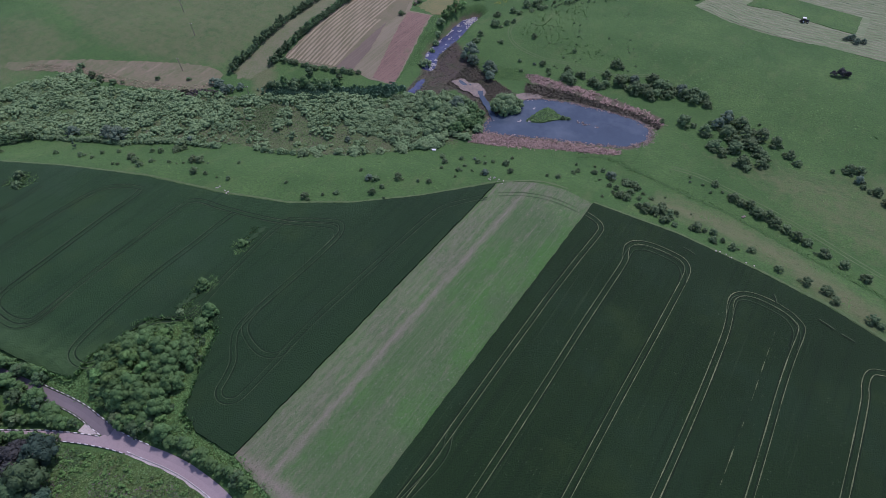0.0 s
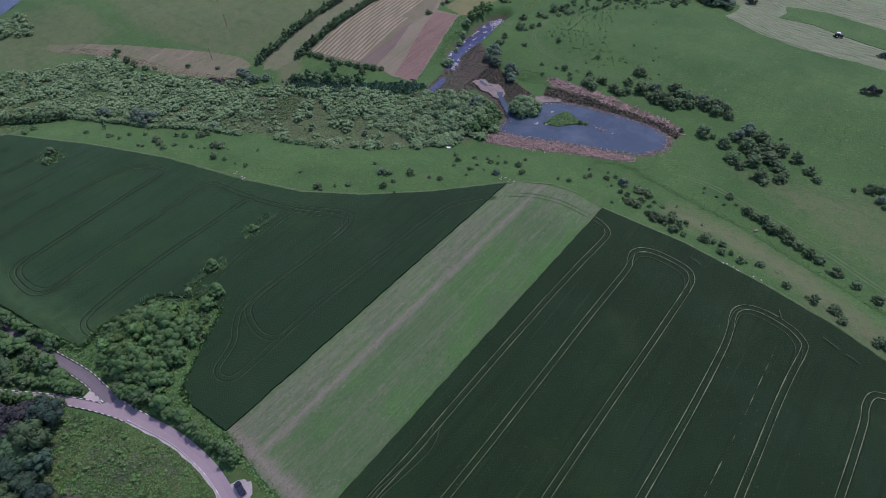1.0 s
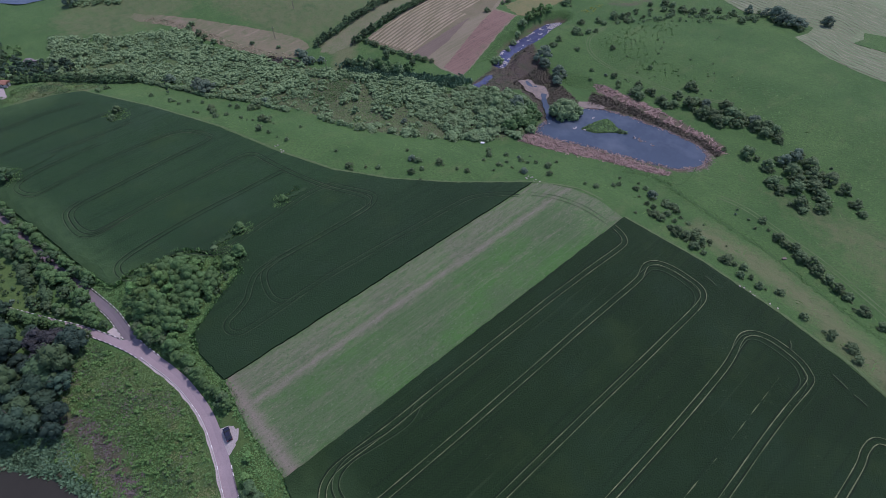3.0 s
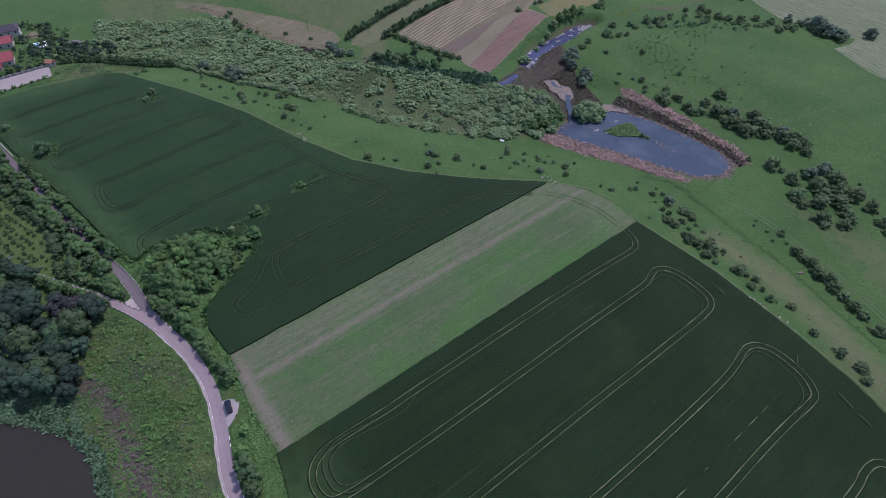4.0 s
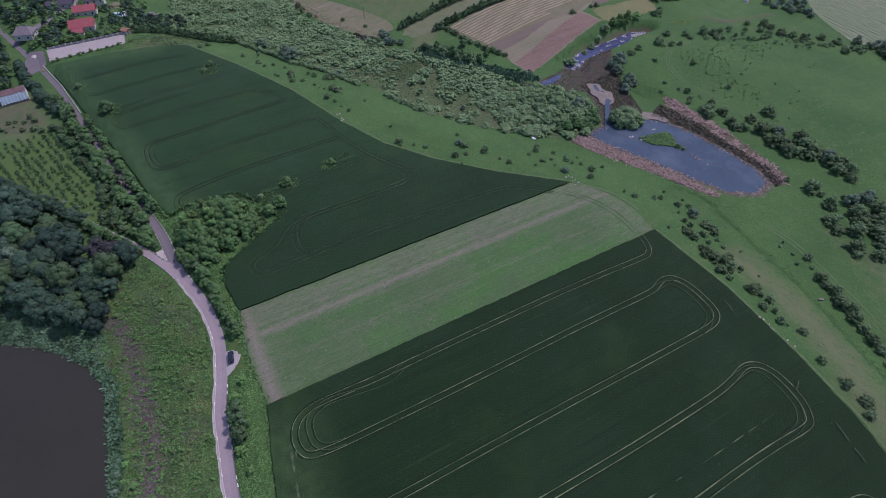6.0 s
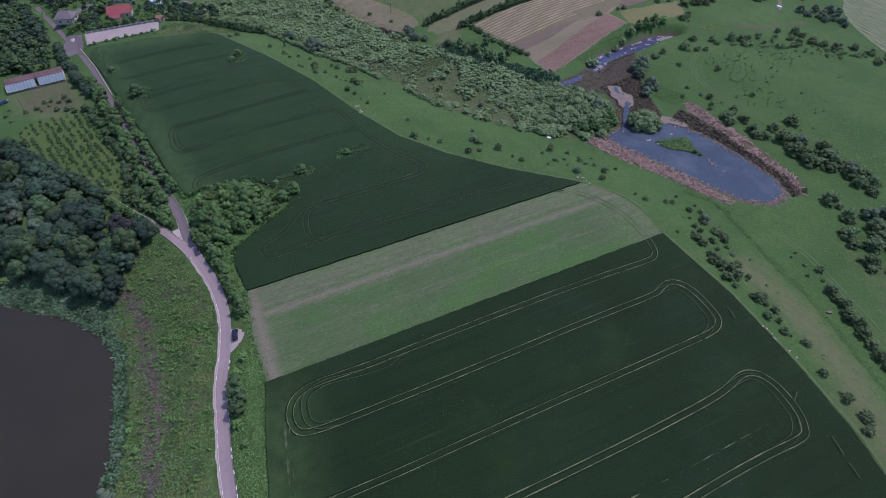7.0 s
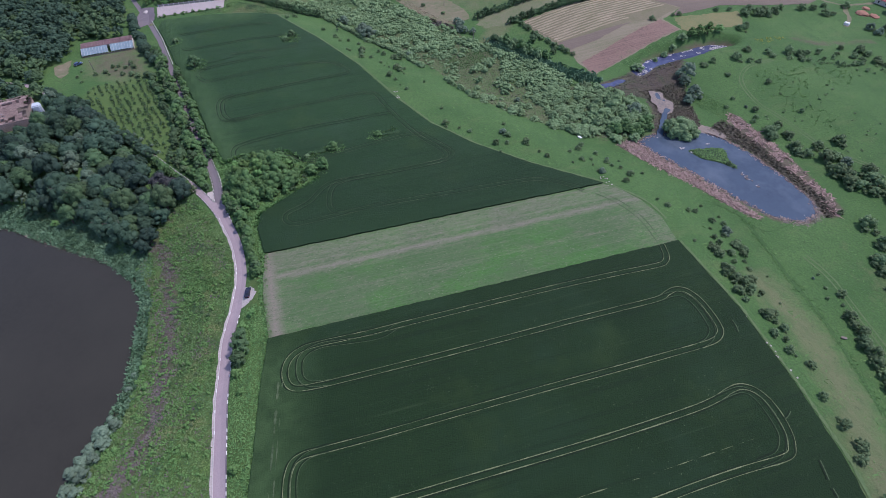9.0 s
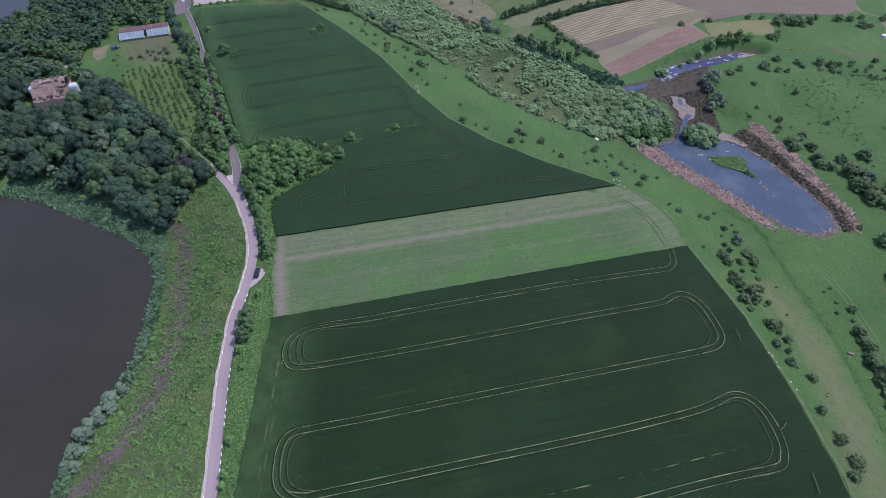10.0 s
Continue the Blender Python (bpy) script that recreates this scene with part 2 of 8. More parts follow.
bare_bands(M_STRIP, (0.175, 0.148, 0.122))
layer(M_STRIP, (0.165, 0.155, 0.115), (1.5, 0.012, 1.0), 0.54, 0.64, 0.16, 41.0, 4.0)
layer(M_STRIP, (0.035, 0.085, 0.026), (1.1, 0.012, 1.0), 0.55, 0.64, 0.18, 61.0, 4.0)
layer(M_STRIP, (0.23, 0.21, 0.17), (2.2, 1.2, 1.0), 0.6, 0.72, 0.55, 21.0, 3.0)
layer(M_STRIP, (0.022, 0.056, 0.018), (1.9, 1.1, 1.0), 0.57, 0.7, 0.6, 71.0, 3.0)
M_STRIPTRACK = mat("turned_soil_track", (0.050, 0.082, 0.036), (0.068, 0.094, 0.046), 0.2, 1.5, (0.035, 0.062, 0.026), bump=0.3)
M_PALE = mat("bent_pale_stalks", (0.0381, 0.0672, 0.0291), (0.0784, 0.1053, 0.0515), 0.06, 1.0, (0.015, 0.03, 0.013), bump=0.3)
M_BRIGHT = mat("bright_bent_stalks", (0.0869, 0.1142, 0.0521), (0.1863, 0.2049, 0.1068), 0.3, 1.4, (0.03, 0.05, 0.02), bump=0.3)
# shade between the stalks of the east crop, put into the colour
M_GAP_SHADE = mat("painted_gap_shade", (0.005, 0.0135, 0.0048), (0.0075, 0.019, 0.0065), 0.08, 1.2, bump=0.3)
M_ROAD = mat("worn_asphalt", (0.25, 0.20, 0.212), (0.30, 0.242, 0.25), 0.06, 3.0, (0.215, 0.175, 0.182), 0.9, 0.15, 0.03)
layer(M_ROAD, (0.17, 0.145, 0.155), 0.25, 0.58, 0.72, 0.5, 3.0, 6.0)
M_ASPHALT = mat("grey_asphalt", (0.1394, 0.1189, 0.1296), (0.1681, 0.1435, 0.1542), 0.08, 3.0, (0.13, 0.115, 0.125), 0.9, 0.15, 0.03)
M_DUST = mat("pale_dusty_gravel", (0.44, 0.385, 0.37), (0.36, 0.32, 0.30), 0.2, 2.5, (0.25, 0.23, 0.21), 0.95, 0.4, 0.05)
M_KERB = mat("whitewashed_kerb", (0.70, 0.68, 0.67), (0.60, 0.58, 0.57), 0.5, 4.0, rough=0.8, bump=0.2, dist=0.02)
M_KERBD = mat("bare_dark_kerb", (0.12, 0.11, 0.115), (0.16, 0.15, 0.15), 0.5, 4.0, rough=0.85, bump=0.2, dist=0.02)
M_KERBDUST = mat("dusty_worn_kerb", (0.4800, 0.4320, 0.4200), (0.3600, 0.3240, 0.3180), 0.5, 4.0, rough=0.9, bump=0.2, dist=0.02)
M_LAKE = water_mat("murky_lake_water", (0.0345, 0.0322, 0.0242), 0.12, 0.15)
M_POND = water_mat("blue_pond_water", (0.052, 0.073, 0.102), 0.08, 0.12)
# paler patches in the base colour imitate cloud-like reflection on the water
layer(M_POND, (0.100, 0.122, 0.150), 0.035, 0.48, 0.66, 0.6, 6.0, 5.0)
M_STREAM = mat("algae_stream", (0.0337, 0.0401, 0.0935), (0.0459, 0.0549, 0.1122), 0.1, 0.28, (0.0918, 0.1001, 0.1646), 0.25, 0.1, 0.05, spec=0.4)
M_ALGAE = mat("pale_algae_mat", (0.33, 0.31, 0.32), (0.24, 0.23, 0.22), 0.3, 1.5, bump=0.2, dist=0.05)
M_REDSOIL = rows_mat("reddish_bare_soil", (0.1185, 0.0754, 0.0631), (0.1596, 0.1019, 0.0835), (0.22, 0.150, 0.118), (0.93, 0.36), 0.8, fine=1.6)
layer(M_REDSOIL, (0.065, 0.055, 0.045), 0.6, 0.56, 0.7, 0.6, 3.0)
layer(M_REDSOIL, (0.11, 0.115, 0.065), 0.09, 0.58, 0.7, 0.5, 9.0)
M_BROWNSOIL = rows_mat("brown_harrowed_soil", (0.105, 0.083, 0.066), (0.132, 0.104, 0.083), (0.16, 0.13, 0.10), (0.98, 0.2), 1.0, fine=1.8)
M_TANSOIL = mat("dry_tan_field", (0.1705, 0.1419, 0.0969), (0.1428, 0.1321, 0.0779), 0.04, 0.8, (0.12, 0.11, 0.065), bump=0.4)
layer(M_TANSOIL, (0.10, 0.118, 0.055), 0.08, 0.47, 0.64, 0.75, 3.0, 6.0)
layer(M_TANSOIL, (0.085, 0.112, 0.05), (0.35, 0.2, 0.3), 0.5, 0.62, 0.6, 15.0, 6.0)
layer(M_TANSOIL, (0.25, 0.20, 0.15), (0.25, 0.06, 0.1), 0.56, 0.7, 0.5, 9.0, 6.0)
M_LANE = mat("dry_grassy_lane", (0.080, 0.118, 0.046), (0.125, 0.134, 0.072), 0.12, 1.0, (0.17, 0.145, 0.105), bump=0.4)
M_OLIVE = rows_mat("weedy_olive_plot", (0.115, 0.12, 0.062), (0.165, 0.145, 0.095), (0.215, 0.18, 0.135), (0.93, 0.36), 1.2, fine=1.6)
M_ROWSOIL = mat("plot_soil", (0.125, 0.120, 0.068), (0.165, 0.138, 0.092), 0.06, 1.0, (0.11, 0.105, 0.06), bump=0.4)
layer(M_ROWSOIL, (0.12, 0.12, 0.06), 0.05, 0.52, 0.66, 0.6, 5.0)
M_ROWGREEN = mat("plot_row_straw", (0.2910, 0.2412, 0.1711), (0.2264, 0.1974, 0.1316), 0.1, 1.0, (0.19, 0.165, 0.10), bump=0.5)
M_HAY = mat("mown_hay", (0.1519, 0.1837, 0.1025), (0.1294, 0.1725, 0.0858), 0.05, 0.8, (0.1125, 0.1559, 0.0732), bump=0.4)
layer(M_HAY, (0.23, 0.235, 0.165), (0.05, 0.7, 0.1), 0.52, 0.66, 0.7, 3.0, 5.0)
M_SWATH = mat("hay_swath", (0.2329, 0.2379, 0.1550), (0.1933, 0.2131, 0.1277), 0.2, 1.5, bump=0.5)
M_GOLD = mat("golden_rough_grass", (0.15, 0.145, 0.065), (0.10, 0.125, 0.05), 0.06, 0.8, (0.18, 0.15, 0.07), bump=0.5)
M_YELLOW = mat("yellow_flowers", (0.25, 0.25, 0.03), (0.12, 0.17, 0.04), 0.15, 1.2)
M_WET = mat("wet_grass_line", (0.034, 0.084, 0.022), (0.050, 0.102, 0.030), 0.1, 1.3, (0.03, 0.06, 0.022), bump=0.6)
M_PATCH = mat("rough_field_grass", (0.021, 0.050, 0.019), (0.036, 0.066, 0.027), 0.2, 1.4, (0.016, 0.038, 0.014), bump=0.5)
M_PATH = mat("trodden_pale_grass", (0.098, 0.142, 0.062), (0.074, 0.120, 0.047), 0.1, 1.0, bump=0.4)
M_LUSH = mat("lush_wet_grass", (0.050, 0.115, 0.032), (0.078, 0.155, 0.046), 0.1, 1.0, rough=0.8, bump=0, island=0.4)

LEAF = {
    "wood": mat("woodland_leaves", (0.0275, 0.0573, 0.0343), (0.0559, 0.0986, 0.0586), 0.2, 2.0, rough=0.75, bump=0, island=0.3, objvar=0.8),
    "dark_wood": mat("dark_woodland_leaves", (0.0202, 0.0416, 0.0291), (0.0382, 0.0666, 0.0465), 0.2, 2.0, rough=0.75, bump=0, island=0.3, objvar=0.6),
    "light_wood": mat("light_woodland_leaves", (0.0446, 0.0871, 0.0391), (0.0829, 0.1360, 0.0580), 0.2, 2.0, rough=0.75, bump=0, island=0.3, objvar=0.6),
    "thicket": mat("thicket_leaves", (0.0500, 0.1080, 0.0390), (0.1080, 0.1900, 0.0640), 0.2, 2.0, rough=0.75, bump=0, island=0.3, objvar=0.3),
    "fresh": mat("fresh_leaves", (0.0570, 0.1331, 0.0411), (0.1663, 0.2851, 0.0887), 0.2, 2.0, rough=0.75, bump=0, island=0.4, objvar=0.8),
    "willow": mat("willow_leaves", (0.1190, 0.1960, 0.0869), (0.2137, 0.3064, 0.1435), 0.25, 2.0, rough=0.75, bump=0, island=0.22, objvar=0.32),
    "grey": mat("grey_green_leaves", (0.0798, 0.1277, 0.0830), (0.1676, 0.2234, 0.1500), 0.2, 2.0, rough=0.75, bump=0, island=0.3, objvar=0.5),
    "shrub": mat("thorn_shrub_leaves", (0.0557, 0.1041, 0.0458), (0.1635, 0.2244, 0.1020), 0.2, 2.0, rough=0.75, bump=0, island=0.25, objvar=0.6),
    "dusky": mat("dusky_purple_leaves", (0.0344, 0.0373, 0.0381), (0.0655, 0.0664, 0.0650), 0.2, 2.0, rough=0.75, bump=0, island=0.4, objvar=0.5),
    "clump": mat("weed_clump_leaves", (0.0756, 0.1663, 0.0482), (0.1323, 0.2404, 0.0750), 0.3, 2.0, rough=0.75, bump=0, island=0.4),
}
layer(LEAF["willow"], (0.070, 0.125, 0.056), 0.09, 0.5, 0.62, 0.5, 3.0, 5.0)
M_BARK = mat("bark", (0.07, 0.055, 0.045), (0.11, 0.09, 0.075), 0.8, 5.0, bump=0.5, dist=0.05)
M_WEED = mat("rank_weeds", (0.0570, 0.1332, 0.0457), (0.1345, 0.2259, 0.0858), 0.12, 0.9, (0.0816, 0.1168, 0.0538), rough=0.75, bump=0, island=0.35)
layer(M_WEED, (0.135, 0.230, 0.062), 0.07, 0.48, 0.64, 0.7, 3.0, 6.0)
layer(M_WEED, (0.0300, 0.0720, 0.0317), 0.13, 0.5, 0.6, 0.85, 13.0, 5.0)
layer(M_WEED, (0.185, 0.180, 0.085), 0.10, 0.52, 0.66, 0.65, 23.0, 6.0)
M_LIME = mat("lime_rank_grass", (0.0757, 0.1671, 0.0493), (0.1419, 0.2575, 0.0870), 0.12, 0.9, (0.0516, 0.1263, 0.0411), rough=0.75, bump=0, island=0.35)
layer(M_LIME, (0.0400, 0.0900, 0.0342), 0.2, 0.54, 0.66, 0.75, 13.0, 5.0)
M_REED = mat("blue_green_reeds", (0.0727, 0.1513, 0.0783), (0.1455, 0.2391, 0.1412), 0.1, 1.0, rough=0.75, bump=0, island=0.25)
layer(M_REED, (0.05, 0.10, 0.05), 0.12, 0.5, 0.62, 0.7, 3.0)
M_DEAD = mat("dead_brown_stalks", (0.095, 0.079, 0.078), (0.160, 0.134, 0.128), 0.1, 1.0, rough=0.85, bump=0, island=0.5)
layer(M_DEAD, (0.075, 0.095, 0.045), 0.2, 0.52, 0.64, 0.7, 3.0, 5.0)
M_PINK = mat("dry_pinkish_reeds", (0.1939, 0.1322, 0.1130), (0.3580, 0.2575, 0.2227), 0.1, 1.0, rough=0.85, bump=0, island=0.75)
M_SEDGE = mat("dark_sedge", (0.0618, 0.0654, 0.0418), (0.1297, 0.1062, 0.0815), 0.1, 1.0, rough=0.85, bump=0, island=0.5)
M_FERN = mat("dark_green_fern", (0.066, 0.128, 0.044), (0.132, 0.195, 0.073), 0.06, 1.0, rough=0.8, bump=0, island=0.45)
M_CLUMP = mat("meadow_clumps", (0.0655, 0.1392, 0.0415), (0.1147, 0.2005, 0.0633), 0.06, 1.0, rough=0.8, bump=0, island=0.3)
# the same painted gap shade for the west crop, slightly lighter
M_GAP_SHADE_W = mat("painted_gap_shade_west", (0.0068, 0.0181, 0.0069), (0.0096, 0.0234, 0.0095), 0.08, 1.2, bump=0.3)
M_MARSH = mat("dark_marsh_growth", (0.0564, 0.0462, 0.0430), (0.1102, 0.0860, 0.0817), 0.1, 1.0, rough=0.85, bump=0, island=0.6)
layer(M_MARSH, (0.062, 0.082, 0.042), 0.12, 0.46, 0.6, 0.75, 3.0, 5.0)
M_MUD = mat("pale_mud", (0.2296, 0.1780, 0.1367), (0.1532, 0.1215, 0.0988), 0.25, 0.8, (0.0800, 0.0760, 0.0840), rough=0.6, bump=0.2, dist=0.1, spec=0.3)
M_VALLEY = mat("valley_grass", (0.085, 0.11, 0.055), (0.17, 0.155, 0.105), 0.05, 1.0, rough=0.8, bump=0, island=0.5)
M_WALL = mat("rendered_wall", (0.55, 0.52, 0.47), (0.48, 0.46, 0.42), 0.4, 3.0, bump=0.2, dist=0.02)
M_REDROOF = mat("red_sheet_roof", (0.30, 0.075, 0.08), (0.25, 0.06, 0.065), 0.4, 2.5, rough=0.55, bump=0.2, dist=0.03, spec=0.4)
M_GREYROOF = mat("grey_brown_tiles", (0.19, 0.165, 0.175), (0.15, 0.13, 0.14), 0.4, 2.5, rough=0.8, bump=0.3, dist=0.03)
M_DARKROOF = mat("dark_slate_roof", (0.055, 0.05, 0.065), (0.075, 0.065, 0.08), 0.4, 2.5, rough=0.7, bump=0.3, dist=0.03)
M_RUSTROOF = mat("weathered_pink_sheet", (0.30, 0.19, 0.19), (0.24, 0.16, 0.16), 0.3, 2.0, rough=0.7, bump=0.3, dist=0.03)
M_RUIN = mat("broken_brown_tiles", (0.44, 0.33, 0.30), (0.34, 0.25, 0.225), 0.3, 2.0, (0.14, 0.10, 0.09), rough=0.9, bump=0.6, dist=0.1)
M_GLASS = mat("greenhouse_glass", (0.4050, 0.4995, 0.5535), (0.2970, 0.4050, 0.4590), 0.3, 2.0, rough=0.2, bump=0.1, spec=0.6)
M_SHEET = mat("blue_white_sheeting", (0.42, 0.47, 0.53), (0.55, 0.58, 0.62), 0.4, 2.0, (0.25, 0.31, 0.38), rough=0.5, bump=0.3, dist=0.05)
M_TIMBER = mat("grey_timber", (0.16, 0.13, 0.11), (0.21, 0.18, 0.16), 0.6, 4.0, bump=0.3, dist=0.02)
M_WINDOW = mat("dark_window_glass", (0.02, 0.022, 0.026), (0.03, 0.032, 0.036), 0.5, 2.0, rough=0.1, bump=0, spec=0.6)
M_CONCRETE = mat("pale_concrete", (0.34, 0.29, 0.28), (0.28, 0.25, 0.24), 0.15, 2.0, bump=0.25, dist=0.03)
M_NAVY = mat("navy_car_paint", (0.012, 0.014, 0.028), (0.016, 0.018, 0.034), 0.5, 2.0, rough=0.25, bump=0, spec=0.6)
M_BLUE = mat("blue_car_paint", (0.03, 0.06, 0.16), (0.04, 0.07, 0.18), 0.5, 2.0, rough=0.3, bump=0, spec=0.6)
M_WHITE = mat("white_paint", (0.72, 0.72, 0.72), (0.66, 0.66, 0.67), 0.5, 2.0, rough=0.5, bump=0)
M_TYRE = mat("tyre_rubber", (0.015, 0.015, 0.015), (0.022, 0.022, 0.022), 0.5, 4.0, bump=0.2, dist=0.01)
M_POOL = mat("pool_water", (0.12, 0.42, 0.62), (0.15, 0.46, 0.65), 0.5, 2.0, rough=0.1, bump=0.1, dist=0.02, spec=0.5)
M_CLAY = mat("orange_clay", (0.33, 0.17, 0.12), (0.26, 0.13, 0.09), 0.3, 1.5, bump=0.4)


# ---- plan: shared lines and outlines ----
ROAD = [(60, -13), (30, -8.5), (6, -6), (-11, -5.4), (-30, -4.5), (-52, -2), (-65, 1.3), (-78, 3.4), (-90, 3), (-99, 1.5), (-110, -1.5), (-118, -3.2), (-127, -3.9), (-136, -4.7), (-150, -7.8), (-172, -12.9), (-208, -20), (-247, -28), (-277, -34.3), (-303, -41.5), (-342, -54), (-380, -66)]
BRANCH = [(-110, -2.6), (-116, -4.6), (-121.5, -7), (-126.6, -9.5), (-134.5, -13.9), (-140, -17.5), (-144.2, -20.4), (-158, -29.4), (-182, -44.8), (-214, -68.5), (-244, -97), (-262, -130)]
LAKE = [(14, -62), (-4, -51), (-18, -49.5), (-32, -42), (-46, -36), (-64, -34), (-82, -33), (-95, -37.5), (-108, -48), (-118, -61), (-128, -74), (-139, -88), (-147, -106), (-152, -150), (-110, -230), (0, -240), (80, -170), (50, -90)]
POND = [(-112, 184), (-114, 194), (-112, 204), (-110, 216), (-101, 222), (-88, 226), (-70, 229), (-56, 230), (-48, 226.5), (-45.5, 218), (-51, 208.5), (-66, 201.5), (-88, 193), (-103, 185.5)]
STREAM = [(-169.2, 212), (-173, 219), (-177.6, 226.1), (-179.5, 234.5), (-180.4, 246.6), (-182.3, 260.3), (-183.3, 270.9), (-178.5, 281), (-174.3, 277.3), (-173.1, 260.3), (-170.6, 248.2), (-170.8, 239.3), (-170.3, 228.5), (-165.4, 219.9), (-163.3, 213.6)]
BROOK = [(-163, 180), (-162.6, 188), (-162.5, 197), (-164.5, 206), (-160.8, 203), (-159, 195), (-158.6, 186), (-160, 180)]
RESERVOIR = [(-312, -156), (-340, -148), (-362, -140), (-470, -135), (-560, -200), (-480, -300), (-330, -260)]
RESERVOIR_FAR = [(-438, 78), (-447, 40), (-470, 20), (-600, 20), (-600, 160), (-470, 120)]
FIELD_W = [(-84, 12.5), (-98, 11), (-106, 13), (-115, 27), (-121, 37), (-132, 34), (-143, 27), (-146, 8), (-144, 0), (-156, -4), (-190, -11), (-227, -20), (-262, -28), (-290, -35), (-296, -33), (-296, -8), (-292, 14), (-286, 34), (-268, 43), (-249, 53), (-209, 70), (-172, 81.5), (-146, 92), (-124, 107), (-105, 124.5), (-83.5, 148)]
STRIP = [(-84, 12.5), (-83.5, 148), (-79, 153), (-70, 158), (-59, 160.5), (-46, 159), (-46, 11), (-66, 10.5)]
FIELD_E = [(-46, 11), (-46, 159), (-14, 161), (15, 159), (39, 155.5), (55, 151), (80, 143), (110, 131), (140, 110), (140, -40), (60, -20), (30, -6), (9, 1), (-14, 5), (-27, 7)]
SCRUB = [(-350, 66), (-372, 40), (-345, 31), (-322, 29), (-308, 44), (-297, 58), (-293, 61), (-258, 82), (-243, 87), (-224, 98), (-208, 108), (-189, 115), (-167, 122), (-150, 133), (-138, 144), (-126, 157), (-117, 168), (-112, 180), (-120, 196), (-133, 200), (-152, 196), (-168, 175), (-191, 168), (-215, 148), (-244, 134), (-265, 122), (-300, 104), (-327, 106), (-338, 92)]
WOOD = [(-110, -34), (-122, -20), (-128, -15), (-135, -12.5), (-146, -19.2), (-160, -29.2), (-182, -44.5), (-214, -69), (-236, -90), (-252, -92), (-262, -84), (-290, -80), (-290, -56), (-318, -56), (-360, -66), (-420, -90), (-420, -135), (-345, -140), (-300, -150), (-250, -170), (-165, -125), (-148, -100), (-134, -78), (-122, -56)]
ORCHARD = [(-234, -66), (-236, -40), (-193, -27), (-156, -19), (-151, -22), (-160, -32), (-182, -46), (-204, -60), (-222, -68)]
THICKET = [(-112, 3), (-108, 8), (-115, 22), (-119, 33), (-128, 32), (-138, 27), (-143, 21), (-143, 8), (-138, 1), (-126, -1)]
PINK_NEAR = [(-113, 172), (-114, 182), (-103, 184), (-94, 188), (-86, 192), (-73, 197), (-64, 200), (-53, 203.5), (-51, 202), (-57, 198), (-63, 195), (-73, 191), (-80, 187.5), (-100, 177)]
PINK_FAR = [(-119, 236.5), (-115, 240), (-105, 240), (-99, 241), (-89, 241.5), (-76, 241), (-66, 240), (-57, 239), (-50, 239), (-47, 238), (-43, 232), (-46, 231.5), (-53, 235), (-61, 235), (-69, 234.5), (-81, 234), (-91, 234), (-104, 232), (-114, 233)]
SEDGE = [(-115, 230), (-108, 232), (-92, 234.5), (-72, 234.5), (-56, 235.5), (-45, 234), (-44, 228), (-49, 229), (-56, 231.5), (-70, 230.5), (-88, 228), (-101, 224), (-110, 219)]
MARSH = [(-172.2, 230.9), (-170, 243.7), (-158.1, 235.8), (-148.7, 231.1), (-138.8, 225.9), (-129.7, 223.5), (-119.3, 220), (-111.9, 216.4), (-115, 212), (-122, 210), (-122.3, 202.6), (-116, 197), (-116.7, 193), (-127.7, 200), (-134.2, 203.2), (-143.5, 204.9), (-149.6, 195.7), (-156.7, 190.1), (-160.8, 184), (-164, 191), (-166.5, 207), (-170, 213.5), (-163, 217)]
BURNT = [(-112, -33), (-107, -29), (-97, -24.5), (-87, -22.5), (-76, -23), (-61, -22.5), (-47, -23), (-38, -25), (-28, -26.5), (-22, -29), (-15, -33), (-8, -40), (2, -48)]
BANK = [(16, -9.5), (5, -8.3), (-11, -8.1), (-28, -7.3), (-53, -4.6), (-67, -1.4), (-80, 0.6), (-91, 0.2), (-101, -1.8), (-111, -5), (-120, -9.5), (-127, -13), (-126, -20), (-112, -33), (-114, -46), (-106, -42), (-94, -33), (-82, -29.5), (-64, -30), (-46, -32), (-33, -38), (-18, -45), (-3, -48), (16, -58)]
VERGE = [(30, -5.5), (6, -3.6), (-11, -3), (-31, -2.1), (-52, 0.4), (-63, 3.8), (-77, 5.9), (-90, 5.5), (-99, 4), (-109, 1), (-119, -0.8), (-127, -1.6), (-136, -2.4), (-152, -6), (-156, -4.5), (-143, 1), (-116, 8), (-100, 11), (-84, 12), (-66, 10), (-46, 10.5), (-27, 6.5), (-14, 4.6), (9, 0.6), (30, -4.5)]


def inside(poly, xs, ys):
    hit = np.zeros(np.shape(xs), bool)
    for (ax, ay), (bx, by) in zip(poly, poly[1:] + poly[:1]):
        if ay != by:
            hit ^= ((ay > ys) != (by > ys)) & (xs < (bx - ax) * (ys - ay) / (by - ay) + ax)
    return hit


def dist_line(line, xs, ys):
    best = np.full(np.shape(xs), 1e9)
    for (ax, ay), (bx, by) in zip(line, line[1:]):
        dx, dy = bx - ax, by - ay
        k = np.clip(((xs - ax) * dx + (ys - ay) * dy) / (dx * dx + dy * dy), 0, 1)
        best = np.minimum(best, np.hypot(xs - ax - k * dx, ys - ay - k * dy))
    return best


def signed(poly, xs, ys):
    """Distance to an outline, negative inside."""
    d = dist_line(poly + poly[:1], xs, ys)
    return np.where(inside(poly, xs, ys), -d, d)


def ease(v):
    v = np.clip(v, 0, 1)
    return v * v * (3 - 2 * v)


